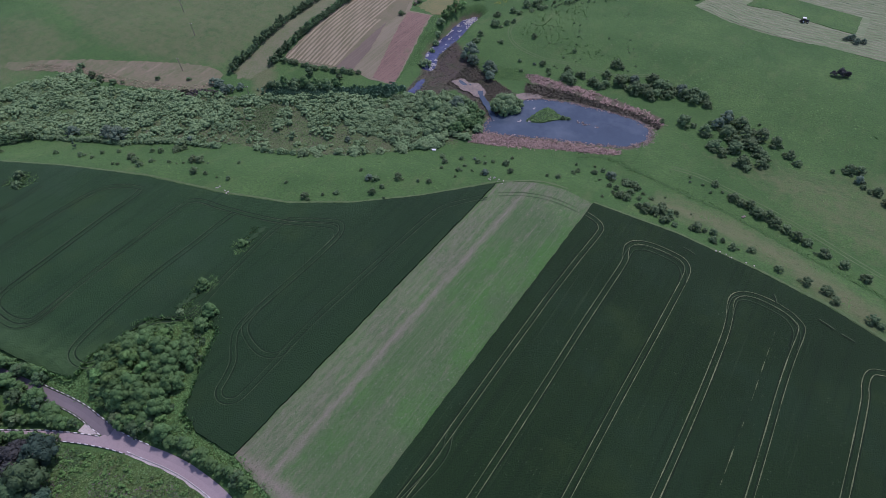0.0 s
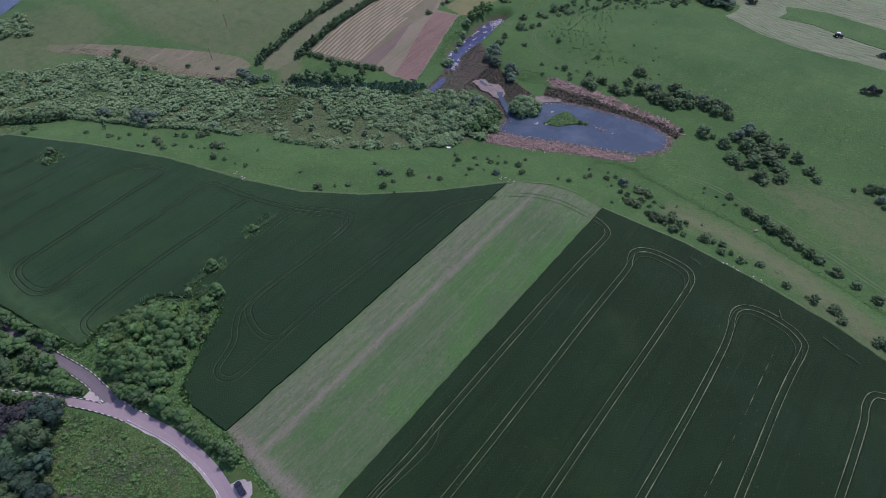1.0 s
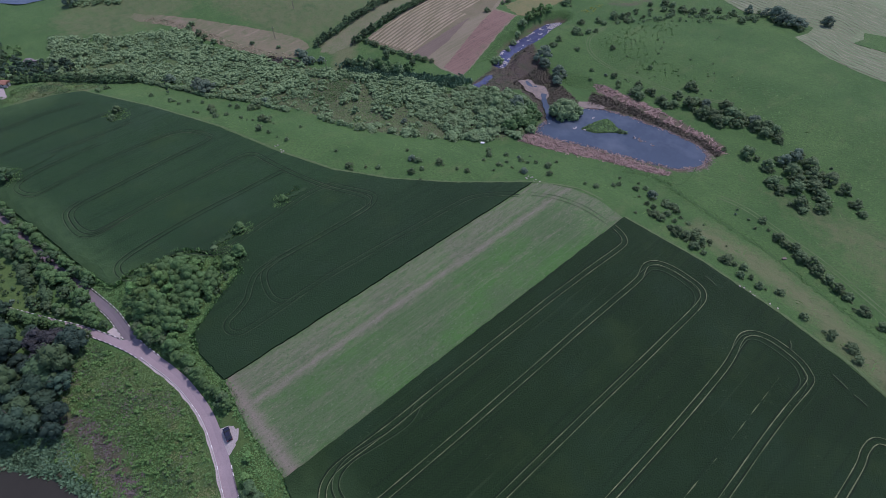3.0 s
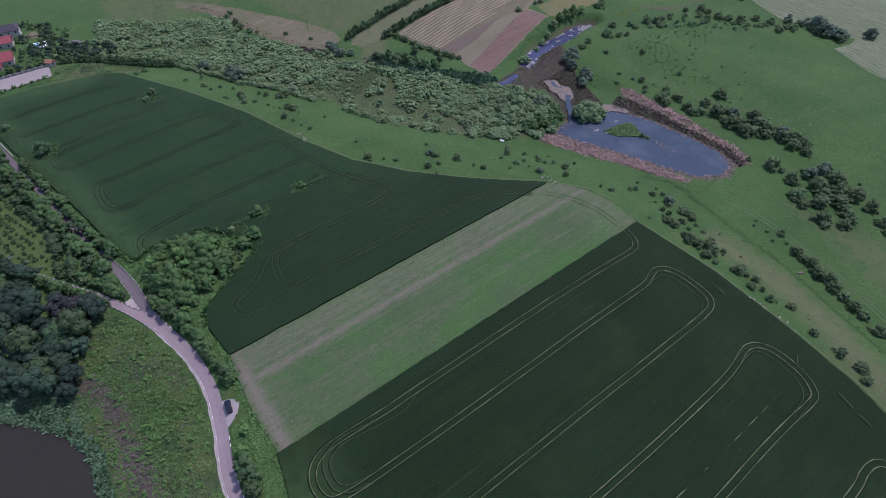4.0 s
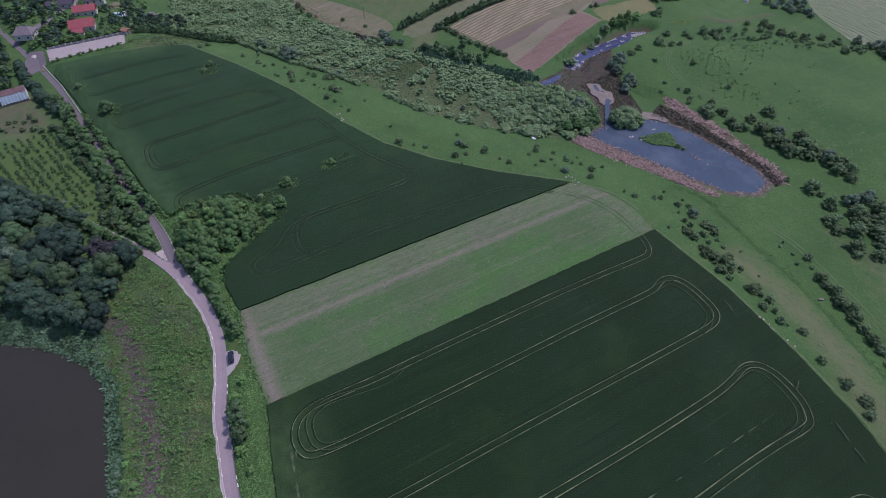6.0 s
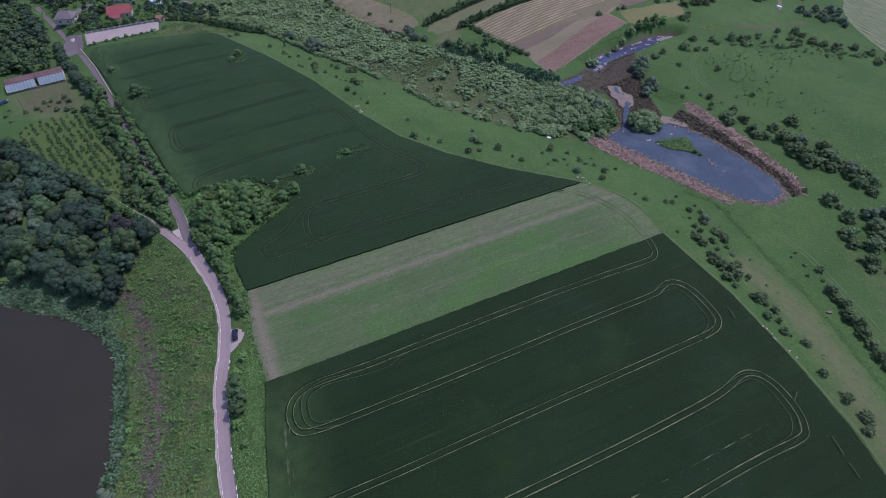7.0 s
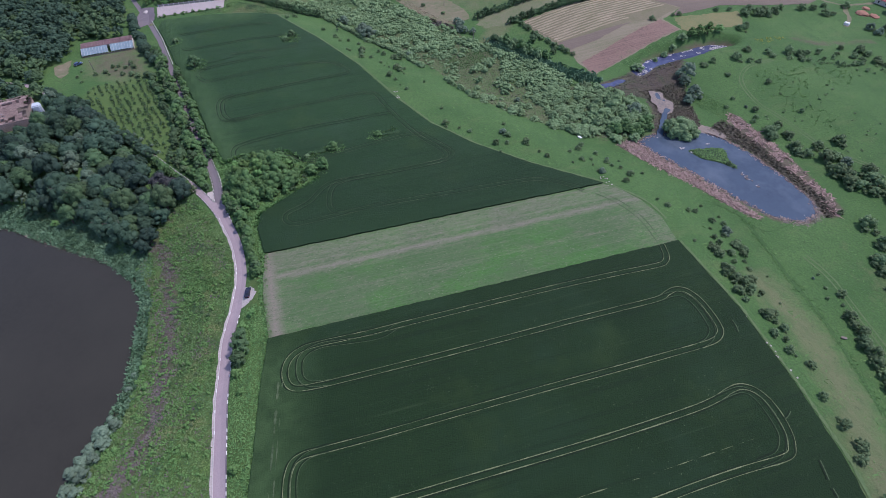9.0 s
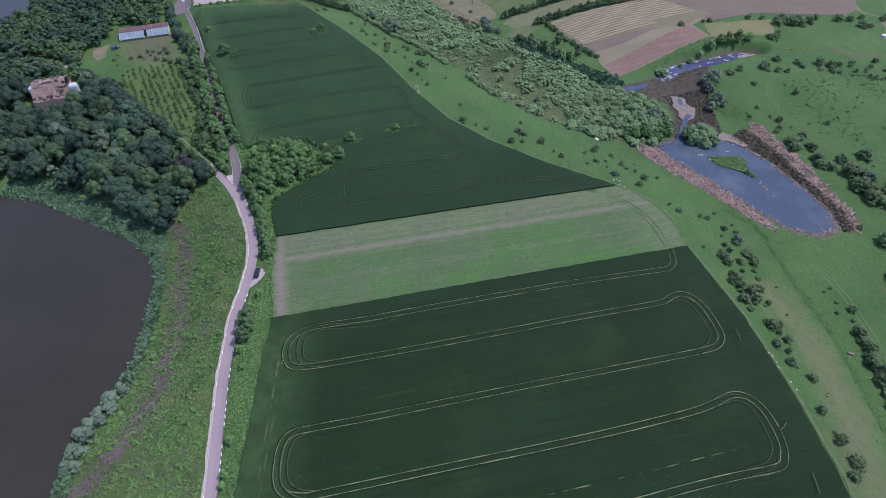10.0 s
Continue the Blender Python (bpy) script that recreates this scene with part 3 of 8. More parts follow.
def height(xs, ys):
    """The lie of the land: crop fields on a low shoulder, the wet valley beyond them, the lake basin across the road."""
    xs, ys = np.asarray(xs, float), np.asarray(ys, float)
    v = np.maximum(-0.525 * (xs + 83) + 0.852 * (ys - 148), ys - 158)
    h = 2 - 6 * ease(v / 34) + 5 * ease((v - 85) / 60)
    ry = np.interp(xs, [p[0] for p in ROAD][::-1], [p[1] for p in ROAD][::-1])
    h = h - 3 * ease((ry + 9 - ys) / 10)
    for outline, level, slope in ((LAKE, -8.0, 30.0), (POND, -4.1, 6.0), (STREAM, -4.1, 4.0), (BROOK, -4.1, 2.5), (RESERVOIR, -6.0, 30.0), (RESERVOIR_FAR, -6.0, 40.0)):
        d = signed(outline, xs, ys)
        k = ease(d / slope)
        h = np.where(d > 0, level + (h - level) * k, level - np.minimum(1.6, -d * 0.35))
    return h


def h1(x, y):
    return float(height(np.array([x]), np.array([y]))[0])


def part(name, bm, material, parent=None, label=""):
    """Links a bmesh as one mesh object, under a thing or a part."""
    me = bpy.data.meshes.new(name)
    bm.to_mesh(me)
    bm.free()
    return part_mesh(name, me, material, parent, label)


def part_mesh(name, me, material, parent=None, label=""):
    for one in material if isinstance(material, (list, tuple)) else [material]:
        if one.name not in me.materials:
            me.materials.append(one)
    ob = new(name, me)
    if parent is not None:
        ob.parent = parent
    if label:
        ob["label"] = label
    return ob


def thing(name, m, label, category, group="", kind=""):
    ob = new(name)
    ob.matrix_basis = m
    return tagged(ob, label, category, group, kind)


def smooth_line(pts, n=6, closed=False):
    """A rounded run of points through pts."""
    full = []
    for i, p in enumerate(pts):
        full.append(p)
        if i + 1 < len(pts) or closed:
            q = pts[(i + 1) % len(pts)]
            d = math.hypot(q[0] - p[0], q[1] - p[1])
            if d > 18:
                n_in = int(d // 8)
                full += [(p[0] + (q[0] - p[0]) * i_in / n_in, p[1] + (q[1] - p[1]) * i_in / n_in) for i_in in range(1, n_in)]
    pts = full
    out, k = [], len(pts)
    last = k if closed else k - 1
    for i in range(last):
        p = [pts[(i + j - 1) % k] if closed else pts[min(max(i + j - 1, 0), k - 1)] for j in range(4)]
        for s in range(n):
            u = s / n
            out.append(tuple(0.5 * (2 * p[1][c] + (p[2][c] - p[0][c]) * u + (2 * p[0][c] - 5 * p[1][c] + 4 * p[2][c] - p[3][c]) * u * u + (3 * p[1][c] - p[0][c] - 3 * p[2][c] + p[3][c]) * u ** 3) for c in (0, 1)))
    if not closed:
        out.append(tuple(pts[-1]))
    return out


def rough_outline(poly, step=2.0, amp=0.3, seed=1, rounded=False):
    rng = random.Random(seed)
    if rounded:
        poly = smooth_line(poly, 5, True)
    out = []
    for (ax, ay), (bx, by) in zip(poly, poly[1:] + poly[:1]):
        n = max(1, int(math.hypot(bx - ax, by - ay) / step))
        for i in range(n):
            u = i / n
            out.append((ax + (bx - ax) * u + rng.uniform(-amp, amp), ay + (by - ay) * u + rng.uniform(-amp, amp)))
    return out


def drape(name, poly, dz, material, label="", category="", parent=None, cell=6.0, skirt=0.0, amp=0.3, seed=1, rounded=False, step=2.0, kind="structure"):
    """A sheet over the ground inside an outline, dz above it; skirt: the height of its standing edge."""
    ring = rough_outline(poly, step, amp, seed, rounded)
    bm = bmesh.new()
    face = bm.faces.new([bm.verts.new((x, y, 0)) for x, y in ring])
    face.normal_update()
    if sum(a[0] * b[1] - b[0] * a[1] for a, b in zip(ring, ring[1:] + ring[:1])) < 0:
        face.normal_flip()
    bmesh.ops.triangulate(bm, faces=bm.faces[:], ngon_method="EAR_CLIP")
    xs, ys = [p[0] for p in ring], [p[1] for p in ring]
    for axis, lo, hi in ((0, min(xs), max(xs)), (1, min(ys), max(ys))):
        for i in range(int(lo // cell) + 1, int(hi // cell) + 1):
            no = (1, 0, 0) if axis == 0 else (0, 1, 0)
            bmesh.ops.bisect_plane(bm, geom=bm.verts[:] + bm.edges[:] + bm.faces[:], dist=0.001, plane_co=tuple(c * i * cell for c in no), plane_no=no)
    hs = height(np.array([v.co.x for v in bm.verts]), np.array([v.co.y for v in bm.verts]))
    for v, z in zip(bm.verts, hs):
        v.co.z = z + dz
    if skirt:
        rim = [e for e in bm.edges if e.is_boundary]
        made = bmesh.ops.extrude_edge_only(bm, edges=rim)["geom"]
        for v in made:
            if isinstance(v, bmesh.types.BMVert):
                v.co.z -= skirt
    ob = part(name, bm, material, parent)
    if parent is None:
        tagged(ob, label, category, kind=kind)
    elif label:
        ob["label"] = label
    return ob


def ribbon(name, line, width, dz, material, parent=None, label="", crown=0.0, step=2.0):
    """A band along a line over the ground; crown raises its middle."""
    pts = []
    for (ax, ay), (bx, by) in zip(line, line[1:]):
        n = max(1, int(math.hypot(bx - ax, by - ay) / step))
        pts += [(ax + (bx - ax) * i / n, ay + (by - ay) * i / n) for i in range(n)]
    pts.append(tuple(line[-1]))
    verts, faces = [], []
    cols = (-1, 0, 1) if crown else (-1, 1)
    for i, (x, y) in enumerate(pts):
        ax, ay = pts[max(i - 1, 0)]
        bx, by = pts[min(i + 1, len(pts) - 1)]
        d = math.hypot(bx - ax, by - ay) or 1
        nx, ny = -(by - ay) / d, (bx - ax) / d
        w = width(i) if callable(width) else width
        for c in cols:
            verts.append((x + nx * w / 2 * c, y + ny * w / 2 * c, dz + (crown if c == 0 else 0)))
    k = len(cols)
    for i in range(len(pts) - 1):
        for c in range(k - 1):
            a = i * k + c
            faces.append((a + 1, a, a + k, a + k + 1))
    hs = height(np.array([v[0] for v in verts]), np.array([v[1] for v in verts]))
    me = bpy.data.meshes.new(name)
    me.from_pydata([(v[0], v[1], v[2] + z) for v, z in zip(verts, hs)], [], faces)
    return part_mesh(name, me, material, parent, label)


def offset(line, d):
    out = []
    for i, (x, y) in enumerate(line):
        ax, ay = line[max(i - 1, 0)]
        bx, by = line[min(i + 1, len(line) - 1)]
        n = math.hypot(bx - ax, by - ay) or 1
        out.append((x - (by - ay) / n * d, y + (bx - ax) / n * d))
    return out


# ---- ground: one sheet to the horizon ----
def build_ground():
    core_x, core_y = np.arange(-345, 90.1, 2.5), np.arange(-130, 400.1, 2.5)
    out_x = np.array([-4000, -2600, -1700, -1100, -800, -620, -520, -460, -420, -395, -375, -358])
    far_x = np.array([102, 120, 145, 180, 230, 300, 420, 620, 950, 1600, 2600, 4000])
    out_y = np.array([-4000, -2600, -1700, -1100, -800, -600, -450, -340, -270, -225, -190, -165, -145])
    far_y = np.array([412, 430, 455, 490, 540, 620, 760, 1000, 1500, 2500, 4000])
    gx, gy = np.concatenate([out_x, core_x, far_x]), np.concatenate([out_y, core_y, far_y])
    X, Y = np.meshgrid(gx, gy)
    Z = height(X, Y)
    nx, ny = len(gx), len(gy)
    idx = np.arange(nx * ny).reshape(ny, nx)
    quads = np.stack([idx[:-1, :-1], idx[:-1, 1:], idx[1:, 1:], idx[1:, :-1]], -1).reshape(-1, 4)
    me = bpy.data.meshes.new("ground")
    me.from_pydata(np.stack([X, Y, Z], -1).reshape(-1, 3).tolist(), [], quads.tolist())
    me.polygons.foreach_set("use_smooth", [True] * len(me.polygons))

    def near(poly, soft):
        return np.clip(0.5 - signed(poly, X, Y) / soft, 0, 1)

    lush = np.maximum.reduce([near(BANK, 3), near(VERGE, 2), near(THICKET, 6), 0.95 * near(ORCHARD, 6), 0.5 * near(WOOD, 8)])
    dry = 0.78 * np.clip(1 - dist_line([(-22, 180), (0, 180), (22, 173), (48, 160)], X, Y) / 16, 0, 1)
    dry = np.maximum(dry, 0.58 * near([(-285, 136), (-256, 152), (-268, 240), (-275, 330), (-480, 330), (-480, 150), (-345, 126)], 20))
    dry = np.maximum(dry, 0.75 * near([(-225, 142), (-239, 153), (-256, 152), (-258, 180), (-246, 176), (-237, 170), (-219, 153)], 6))
    dry = np.maximum(dry, 0.55 * near([(-350, 62), (-340, 96), (-345, 124), (-420, 130), (-430, 60), (-384, 36)], 15))
    dry = np.maximum(dry, 0.5 * near(SCRUB, 4))
    dry = np.maximum(dry, 0.5 * near([(-36, 222), (10, 206), (60, 186), (140, 150), (150, 250), (60, 262), (20, 240)], 24))
    dry = np.maximum(dry, 0.5 * np.clip(1 - dist_line([(-170, 318), (-158, 322), (-155, 336), (-152, 353)], X, Y) / 7, 0, 1))
    dry = np.maximum(dry, 0.62 * near([(-280, -45), (-238, -35), (-230, -52), (-246, -72), (-268, -76)], 10))
    dry = np.maximum(dry, 0.6 * near([(-306, 2), (-292, 2), (-284, 34), (-292, 46), (-312, 22)], 6))
    brown = np.maximum.reduce([near(PINK_NEAR, 3), near(PINK_FAR, 3), near(SEDGE, 3), 0.9 * near(MARSH, 5), 0.12 * near(SCRUB, 4), 0.8 * np.clip(1.3 - dist_line(BURNT, X, Y) / 3.5, 0, 1),
                               np.clip(1 - np.abs(signed(LAKE, X, Y)) / 3, 0, 1), np.clip(1 - np.abs(signed(POND, X, Y)) / 4, 0, 1), 0.8 * np.clip(1 - np.abs(signed(STREAM, X, Y)) / 3, 0, 1), 0.55 * np.clip(1 - dist_line([(-167, 313), (-158, 320), (-154, 336), (-150, 352)], X, Y) / 6, 0, 1),
                               0.5 * near([(-276, -47), (-244, -38), (-236, -52), (-248, -68), (-266, -72)], 8)])
    dark = np.clip(1 - dist_line([(-223, 152), (-205, 160), (-184, 173), (-172, 186)], X, Y) / 9, 0, 1)
    lush = np.maximum(lush * (1 - 0.9 * (brown > 0.6)), 0.3 * dark)
    attr = me.color_attributes.new("cover", "FLOAT_COLOR", "POINT")
    attr.data.foreach_set("color", np.stack([lush, dry, brown, np.ones_like(lush)], -1).reshape(-1))
    ob = part_mesh("ground", me, M_GROUND)
    return tagged(ob, "green rolling meadow with dry and marshy patches", "ground", kind="structure")


build_ground()


def water(name, poly, level, material, label):
    bm = bmesh.new()
    ring = smooth_line(poly, 4, True)
    cx, cy = sum(p[0] for p in ring) / len(ring), sum(p[1] for p in ring) / len(ring)
    vs = []
    for i, (x, y) in enumerate(ring):
        ax, ay = ring[i - 1]
        bx, by = ring[(i + 1) % len(ring)]
        n = math.hypot(bx - ax, by - ay) or 1
        turn = 1 if sum(a[0] * b[1] - b[0] * a[1] for a, b in zip(ring, ring[1:] + ring[:1])) > 0 else -1
        vs.append(bm.verts.new((x + turn * (by - ay) / n * 0.9, y - turn * (bx - ax) / n * 0.9, level)))
    f = bm.faces.new(vs)
    f.normal_update()
    if f.normal.z < 0:
        f.normal_flip()
    bmesh.ops.triangulate(bm, faces=bm.faces[:])
    return tagged(part(name, bm, material), label, "water", kind="structure")


water("lake_water", LAKE, -8.0, M_LAKE, "still murky brown lake water below the road bank")
water("pond_water", POND, -4.12, M_POND, "blue pond water ringed with dry reeds")
water("stream_water", STREAM, -4.12, M_STREAM, "blue stream water with drifting pale algae")
water("brook_water", BROOK, -4.12, M_STREAM, "narrow blue brook beside the dark marsh")
water("reservoir_water", RESERVOIR, -6.0, M_LAKE, "grey water of a lake behind the woods")
water("reservoir_water", RESERVOIR_FAR, -6.0, M_POND, "blue-grey water of a far lake")

# ---- fields ----
CROP = 0.8
field_w = drape("crop_field_west", FIELD_W, CROP, M_CROP_W, "dark green standing cereal crop with wheel tracks", "field", skirt=0.9, seed=3, amp=0.2, cell=3.0)
field_e = drape("crop_field_east", FIELD_E, CROP, M_CROP, "dark green standing cereal crop with pale looping wheel tracks", "field", skirt=0.9, seed=4, amp=0.15, cell=3.0)
strip = drape("sown_strip", STRIP, 0.2, M_STRIP, "narrow field of pale green young crop on dusty soil", "field", skirt=0.25, seed=5, amp=0.15)



def headland(ob, line, wide, amount):
    co = np.empty(len(ob.data.vertices) * 3)
    ob.data.vertices.foreach_get("co", co)
    co = co.reshape(-1, 3)
    v = amount * np.clip(1.3 - dist_line(line, co[:, 0], co[:, 1]) / wide, 0, 1)
    attr = ob.data.attributes.new("thin", "FLOAT", "POINT")
    attr.data.foreach_set("value", v)


headland(field_w, [(-144, 1), (-156, -4), (-190, -11), (-227, -20), (-262, -28), (-290, -35), (-296, -20), (-292, 14)], 11.0, 1.0)
headland(field_e, [(-32, 8), (-27, 7), (-14, 5), (9, 1), (30, -6), (60, -20)], 15.0, 0.95)

# tramlines: centre lines of the sprayer's runs and of its double turns on the headlands
RUN_1 = [(-45.8, 151.7), (-41, 150.5), (-38.4, 148.5), (-37.6, 145), (-38.3, 130), (-39, 109), (-39.2, 80), (-39.2, 54), (-39.1, 41), (-39.6, 25), (-38.6, 19.4), (-36, 16.1), (-32.1, 14.6), (-28.3, 14.9), (-25.9, 16.5), (-24.8, 20), (-24.3, 26)]
RUN_1B = [(-39.2, 54.2), (-38.7, 50.4), (-37.3, 47), (-36.9, 42.7), (-37.8, 35), (-38.8, 27.4), (-37.8, 22.5), (-35.2, 19.7), (-31.1, 18.9), (-27.9, 19.4), (-25.6, 21.8), (-24.5, 27)]
RUN_2 = [(-24.3, 26), (-24.1, 39), (-23.9, 57), (-23.9, 84), (-24, 104), (-23.8, 123), (-23.7, 137), (-25, 141.7), (-25.6, 145), (-24, 148), (-19.5, 149.8), (-13.2, 150), (-8.4, 149.4), (-6.1, 147.8), (-4.8, 145), (-4.4, 140)]
RUN_2B = [(-23.7, 138.2), (-24.1, 141.9), (-23.5, 145.1), (-20.5, 147.2), (-15.3, 147.8), (-9.7, 147.2), (-7.3, 146), (-5.2, 143), (-4.4, 139)]
RUN_3 = [(-4.4, 139), (-4.5, 114), (-4.8, 88), (-4.9, 62), (-4.9, 37), (-5.2, 22), (-5.2, 17.2), (-3.9, 14.1), (-0.8, 12.4), (3, 11.6), (7, 11.3), (10.3, 12.2), (12.6, 14.8), (13.8, 19)]
RUN_3B = [(-5.2, 24), (-4.9, 18.8), (-3.2, 15.6), (-0.4, 14), (3.2, 13.3), (7.2, 13.2), (10.2, 14.4), (12.6, 17.4), (13.9, 22)]
RUN_4 = [(13.8, 19), (14, 34), (14.2, 57), (14.5, 80), (14.6, 97), (14.4, 114), (14, 127), (13.2, 134), (12.1, 138.7), (11.9, 142.4), (13.6, 145.3), (17.1, 146.9), (22, 147.1), (27.4, 146), (30.8, 144.1), (32.4, 142), (32.6, 137)]
RUN_4B = [(13.2, 134), (12.6, 139.5), (13, 142.6), (15.6, 144.6), (20.5, 145), (26.4, 144.2), (29.5, 142.3), (31.6, 139), (32, 133)]
RUN_5 = [(32.6, 138), (32.2, 128), (32.2, 115), (32.6, 100), (33, 80), (33, 50), (33, 22), (34.4, 14), (39, 9), (46, 9), (51, 13), (52.8, 22)]
RUN_6 = [(52.8, 22), (53, 60), (53.1, 111), (52.9, 126), (52.2, 131.7), (52.6, 136), (54.5, 138), (60, 139), (68, 136), (72, 128), (72, 60), (72, 0)]
WEST_1 = [(-82.4, 139.5), (-87.6, 133), (-91.9, 127), (-94, 122), (-95, 113), (-95.6, 100), (-96.4, 83), (-96.9, 71), (-97.3, 60), (-97, 48), (-96.6, 43.7), (-98.4, 40.6), (-102.7, 39.2), (-109, 40.3), (-113.6, 42.8), (-115.4, 47.5), (-115.8, 56)]
WEST_1B = [(-97.2, 46), (-96.5, 42), (-96.2, 36), (-95.9, 28), (-96.4, 23.8), (-99.4, 21.8), (-102.5, 23), (-104.4, 27.6), (-107, 32.3), (-111.4, 36.1), (-115, 40.5), (-116, 48), (-115.7, 62), (-115.7, 75), (-116, 87.4), (-117.3, 92.7), (-120, 95.4), (-123.3, 94.9), (-128.6, 92), (-134, 88.6), (-139.6, 85.4)]
WEST_2 = [(-116, 82), (-116.3, 88.4), (-117.5, 90.7), (-119.8, 92.4), (-123.3, 92), (-130.7, 88.2), (-139.3, 83.9), (-149, 80.4), (-158.6, 77.6), (-167.5, 75.4), (-176.5, 73.4), (-180, 70)]
WEST_2B = [(-137.4, 86.5), (-139, 83), (-139.3, 76), (-138, 66), (-136, 53), (-133.6, 41), (-133.3, 35.5), (-135.8, 31.6), (-140, 28), (-142.8, 22.3), (-143.6, 16), (-142.8, 11), (-142.6, 7.5), (-144, 5), (-148, 3.8), (-152, 5), (-154, 8.7), (-155.6, 16.3), (-157.2, 29), (-158.2, 43), (-158.4, 56), (-159, 70), (-159, 76.5)]
WEST_3 = [(-180, 70), (-180, 62), (-179, 50), (-178, 36), (-176.4, 20), (-174.8, 7), (-176.2, 2.8), (-182.4, 0.4), (-190.4, 0.3), (-194.6, 3.4), (-196, 11.5), (-197, 20), (-198.6, 33), (-200.2, 48), (-201, 60), (-202.6, 64.5)]
WEST_3B = [(-176, 18), (-174, 6.6), (-174.8, 2.4), (-179, -0.8), (-188.5, -1.6), (-194.6, 0), (-197, 6)]
WEST_4 = [(-202, 64.9), (-208, 62.7), (-215.5, 57), (-218, 48), (-218.4, 36), (-217.6, 18), (-216, 6), (-214.5, -3), (-214.6, -7.3), (-219, -10.5), (-225, -11), (-229, -4), (-231, 10), (-232, 24)]
WEST_5 = [(-256, -19.6), (-252.4, -16.6), (-253.4, -4), (-255.4, 18), (-255, 36)]
WEST_6 = [(-240, 42), (-239, 24), (-240, 6)]
WEST_7 = [(-272, -22), (-274, -4), (-275, 14), (-272, 30)]
TRACKS_E = ((RUN_1, 1), (RUN_1B, 0), (RUN_2, 1), (RUN_2B, 0), (RUN_3, 1), (RUN_3B, 0), (RUN_4, 2), (RUN_4B, 0), (RUN_5, 2), (RUN_6, 2))
TRACKS_W = tuple((run, 0) for run in (WEST_1, WEST_1B, WEST_2, WEST_2B, WEST_3, WEST_3B, WEST_4, WEST_5, WEST_6, WEST_7))
lift = 0.0
for owner, tracks in ((field_e, TRACKS_E), (field_w, TRACKS_W)):
    for k, (line, worn) in enumerate(tracks):
        run = smooth_line(line, 6)
        for side in (-0.95, 0.95):
            lift += 0.002

            def frayed(i, k=k, side=side, amount=(0.17, 0.21, 0.26)[worn] if owner is field_e else 0.17):
                return amount * max(0.4, 0.85 + 0.8 * noise.noise(Vector((i * 0.23, k * 7.1 + side, 0.5))))

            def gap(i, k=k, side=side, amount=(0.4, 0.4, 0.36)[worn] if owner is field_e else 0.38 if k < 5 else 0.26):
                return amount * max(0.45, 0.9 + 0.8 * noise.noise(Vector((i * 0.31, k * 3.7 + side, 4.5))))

            # flat ribbon on the crop; its dark colour imitates shade in the wheel gap
            ribbon("wheel_gap", offset(run, side), gap, CROP + 0.02 + lift, M_GAP_SHADE if owner is field_e else M_GAP_SHADE_W, owner, "dark ribbon painting the shade beside a wheel track", step=0.9)
            ribbon("wheel_track", offset(run, side + (0.36 if owner is field_e else 0.4)), frayed, CROP + 0.075 + lift, M_BRIGHT if worn else M_PALE, owner, "pale frayed wheel track pressed into the crop", step=0.7)
faint = smooth_line([(26.1, 136), (26.3, 120), (26.5, 105), (26.4, 90), (26.3, 70), (26, 40)], 6)
ribbon("wheel_track", faint, lambda i: 0.3 * max(0.0, 0.1 + 1.4 * noise.noise(Vector((i * 0.4, 2.2, 0.5)))), CROP + 0.09, M_BRIGHT, field_e, "faint broken pale track in the crop", step=0.7)

for d in (0.6, 2.5):
    ribbon("wheel_track", offset(smooth_line([(-80, 144), (-71, 150), (-60, 153.4), (-47.5, 153.4)], 6), d - 2.5), lambda i: 0.24 + 0.14 * math.sin(i * 0.9 + d), 0.3, M_STRIPTRACK, strip, "faint turning track across the strip's end")
for d, amount in ((5.2, 0.9), (6.4, 0.5)):
    edge = offset(smooth_line([(-30, 7.6), (-14, 5), (9, 1), (30, -6)], 8), d)
    ribbon("wheel_track", edge, lambda i, d=d, amount=amount: amount * max(0.0, 0.15 + 1.3 * noise.noise(Vector((i * 0.5, d * 3.1, 9.5)))), CROP + 0.1, M_PALE, field_e, "broken pale gaps along the headland", step=0.7)
BARE = [[(36, 148.6), (38.5, 147.9), (41, 147)], [(43, 146.4), (45, 146.1), (47, 145.5)], [(-9.5, 155), (-7.2, 154.7), (-5, 154)], [(22, 151), (23, 149.4), (23.5, 148)]]
GRASSY = [((-234.4, -7), (-237.4, 8), 0.8), ((-138.6, 35), (-139.2, 46), 2.0), ((-143.4, 65), (-142.8, 78), 2.0)]
for a, b, wide in GRASSY:
    run = smooth_line([a, ((a[0] + b[0]) / 2 + 0.6, (a[1] + b[1]) / 2), b], 6)
    ribbon("grass_baulk", run, lambda i, wide=wide: wide * (0.8 + 0.4 * math.sin(i * 2.1)), CROP + 0.26, M_PATCH, field_w, "pale grassy gap in the crop")
for line in BARE:
    run = smooth_line(line, 6)
    # the bar takes the painted gap-shade colour too
    ribbon("bare_gap", run, lambda i: 0.5 + 0.35 * math.sin(i * 1.9), CROP + 0.15, M_GAP_SHADE, field_e, "bare gap in the crop, painted in gap-shade colour", step=0.5)
    ribbon("bare_gap", offset(run, 0.35), lambda i: 0.15 + 0.2 * abs(math.sin(i * 1.3)), CROP + 0.17, M_PALE, field_e, "pale ragged edge of a bare gap", step=0.5)

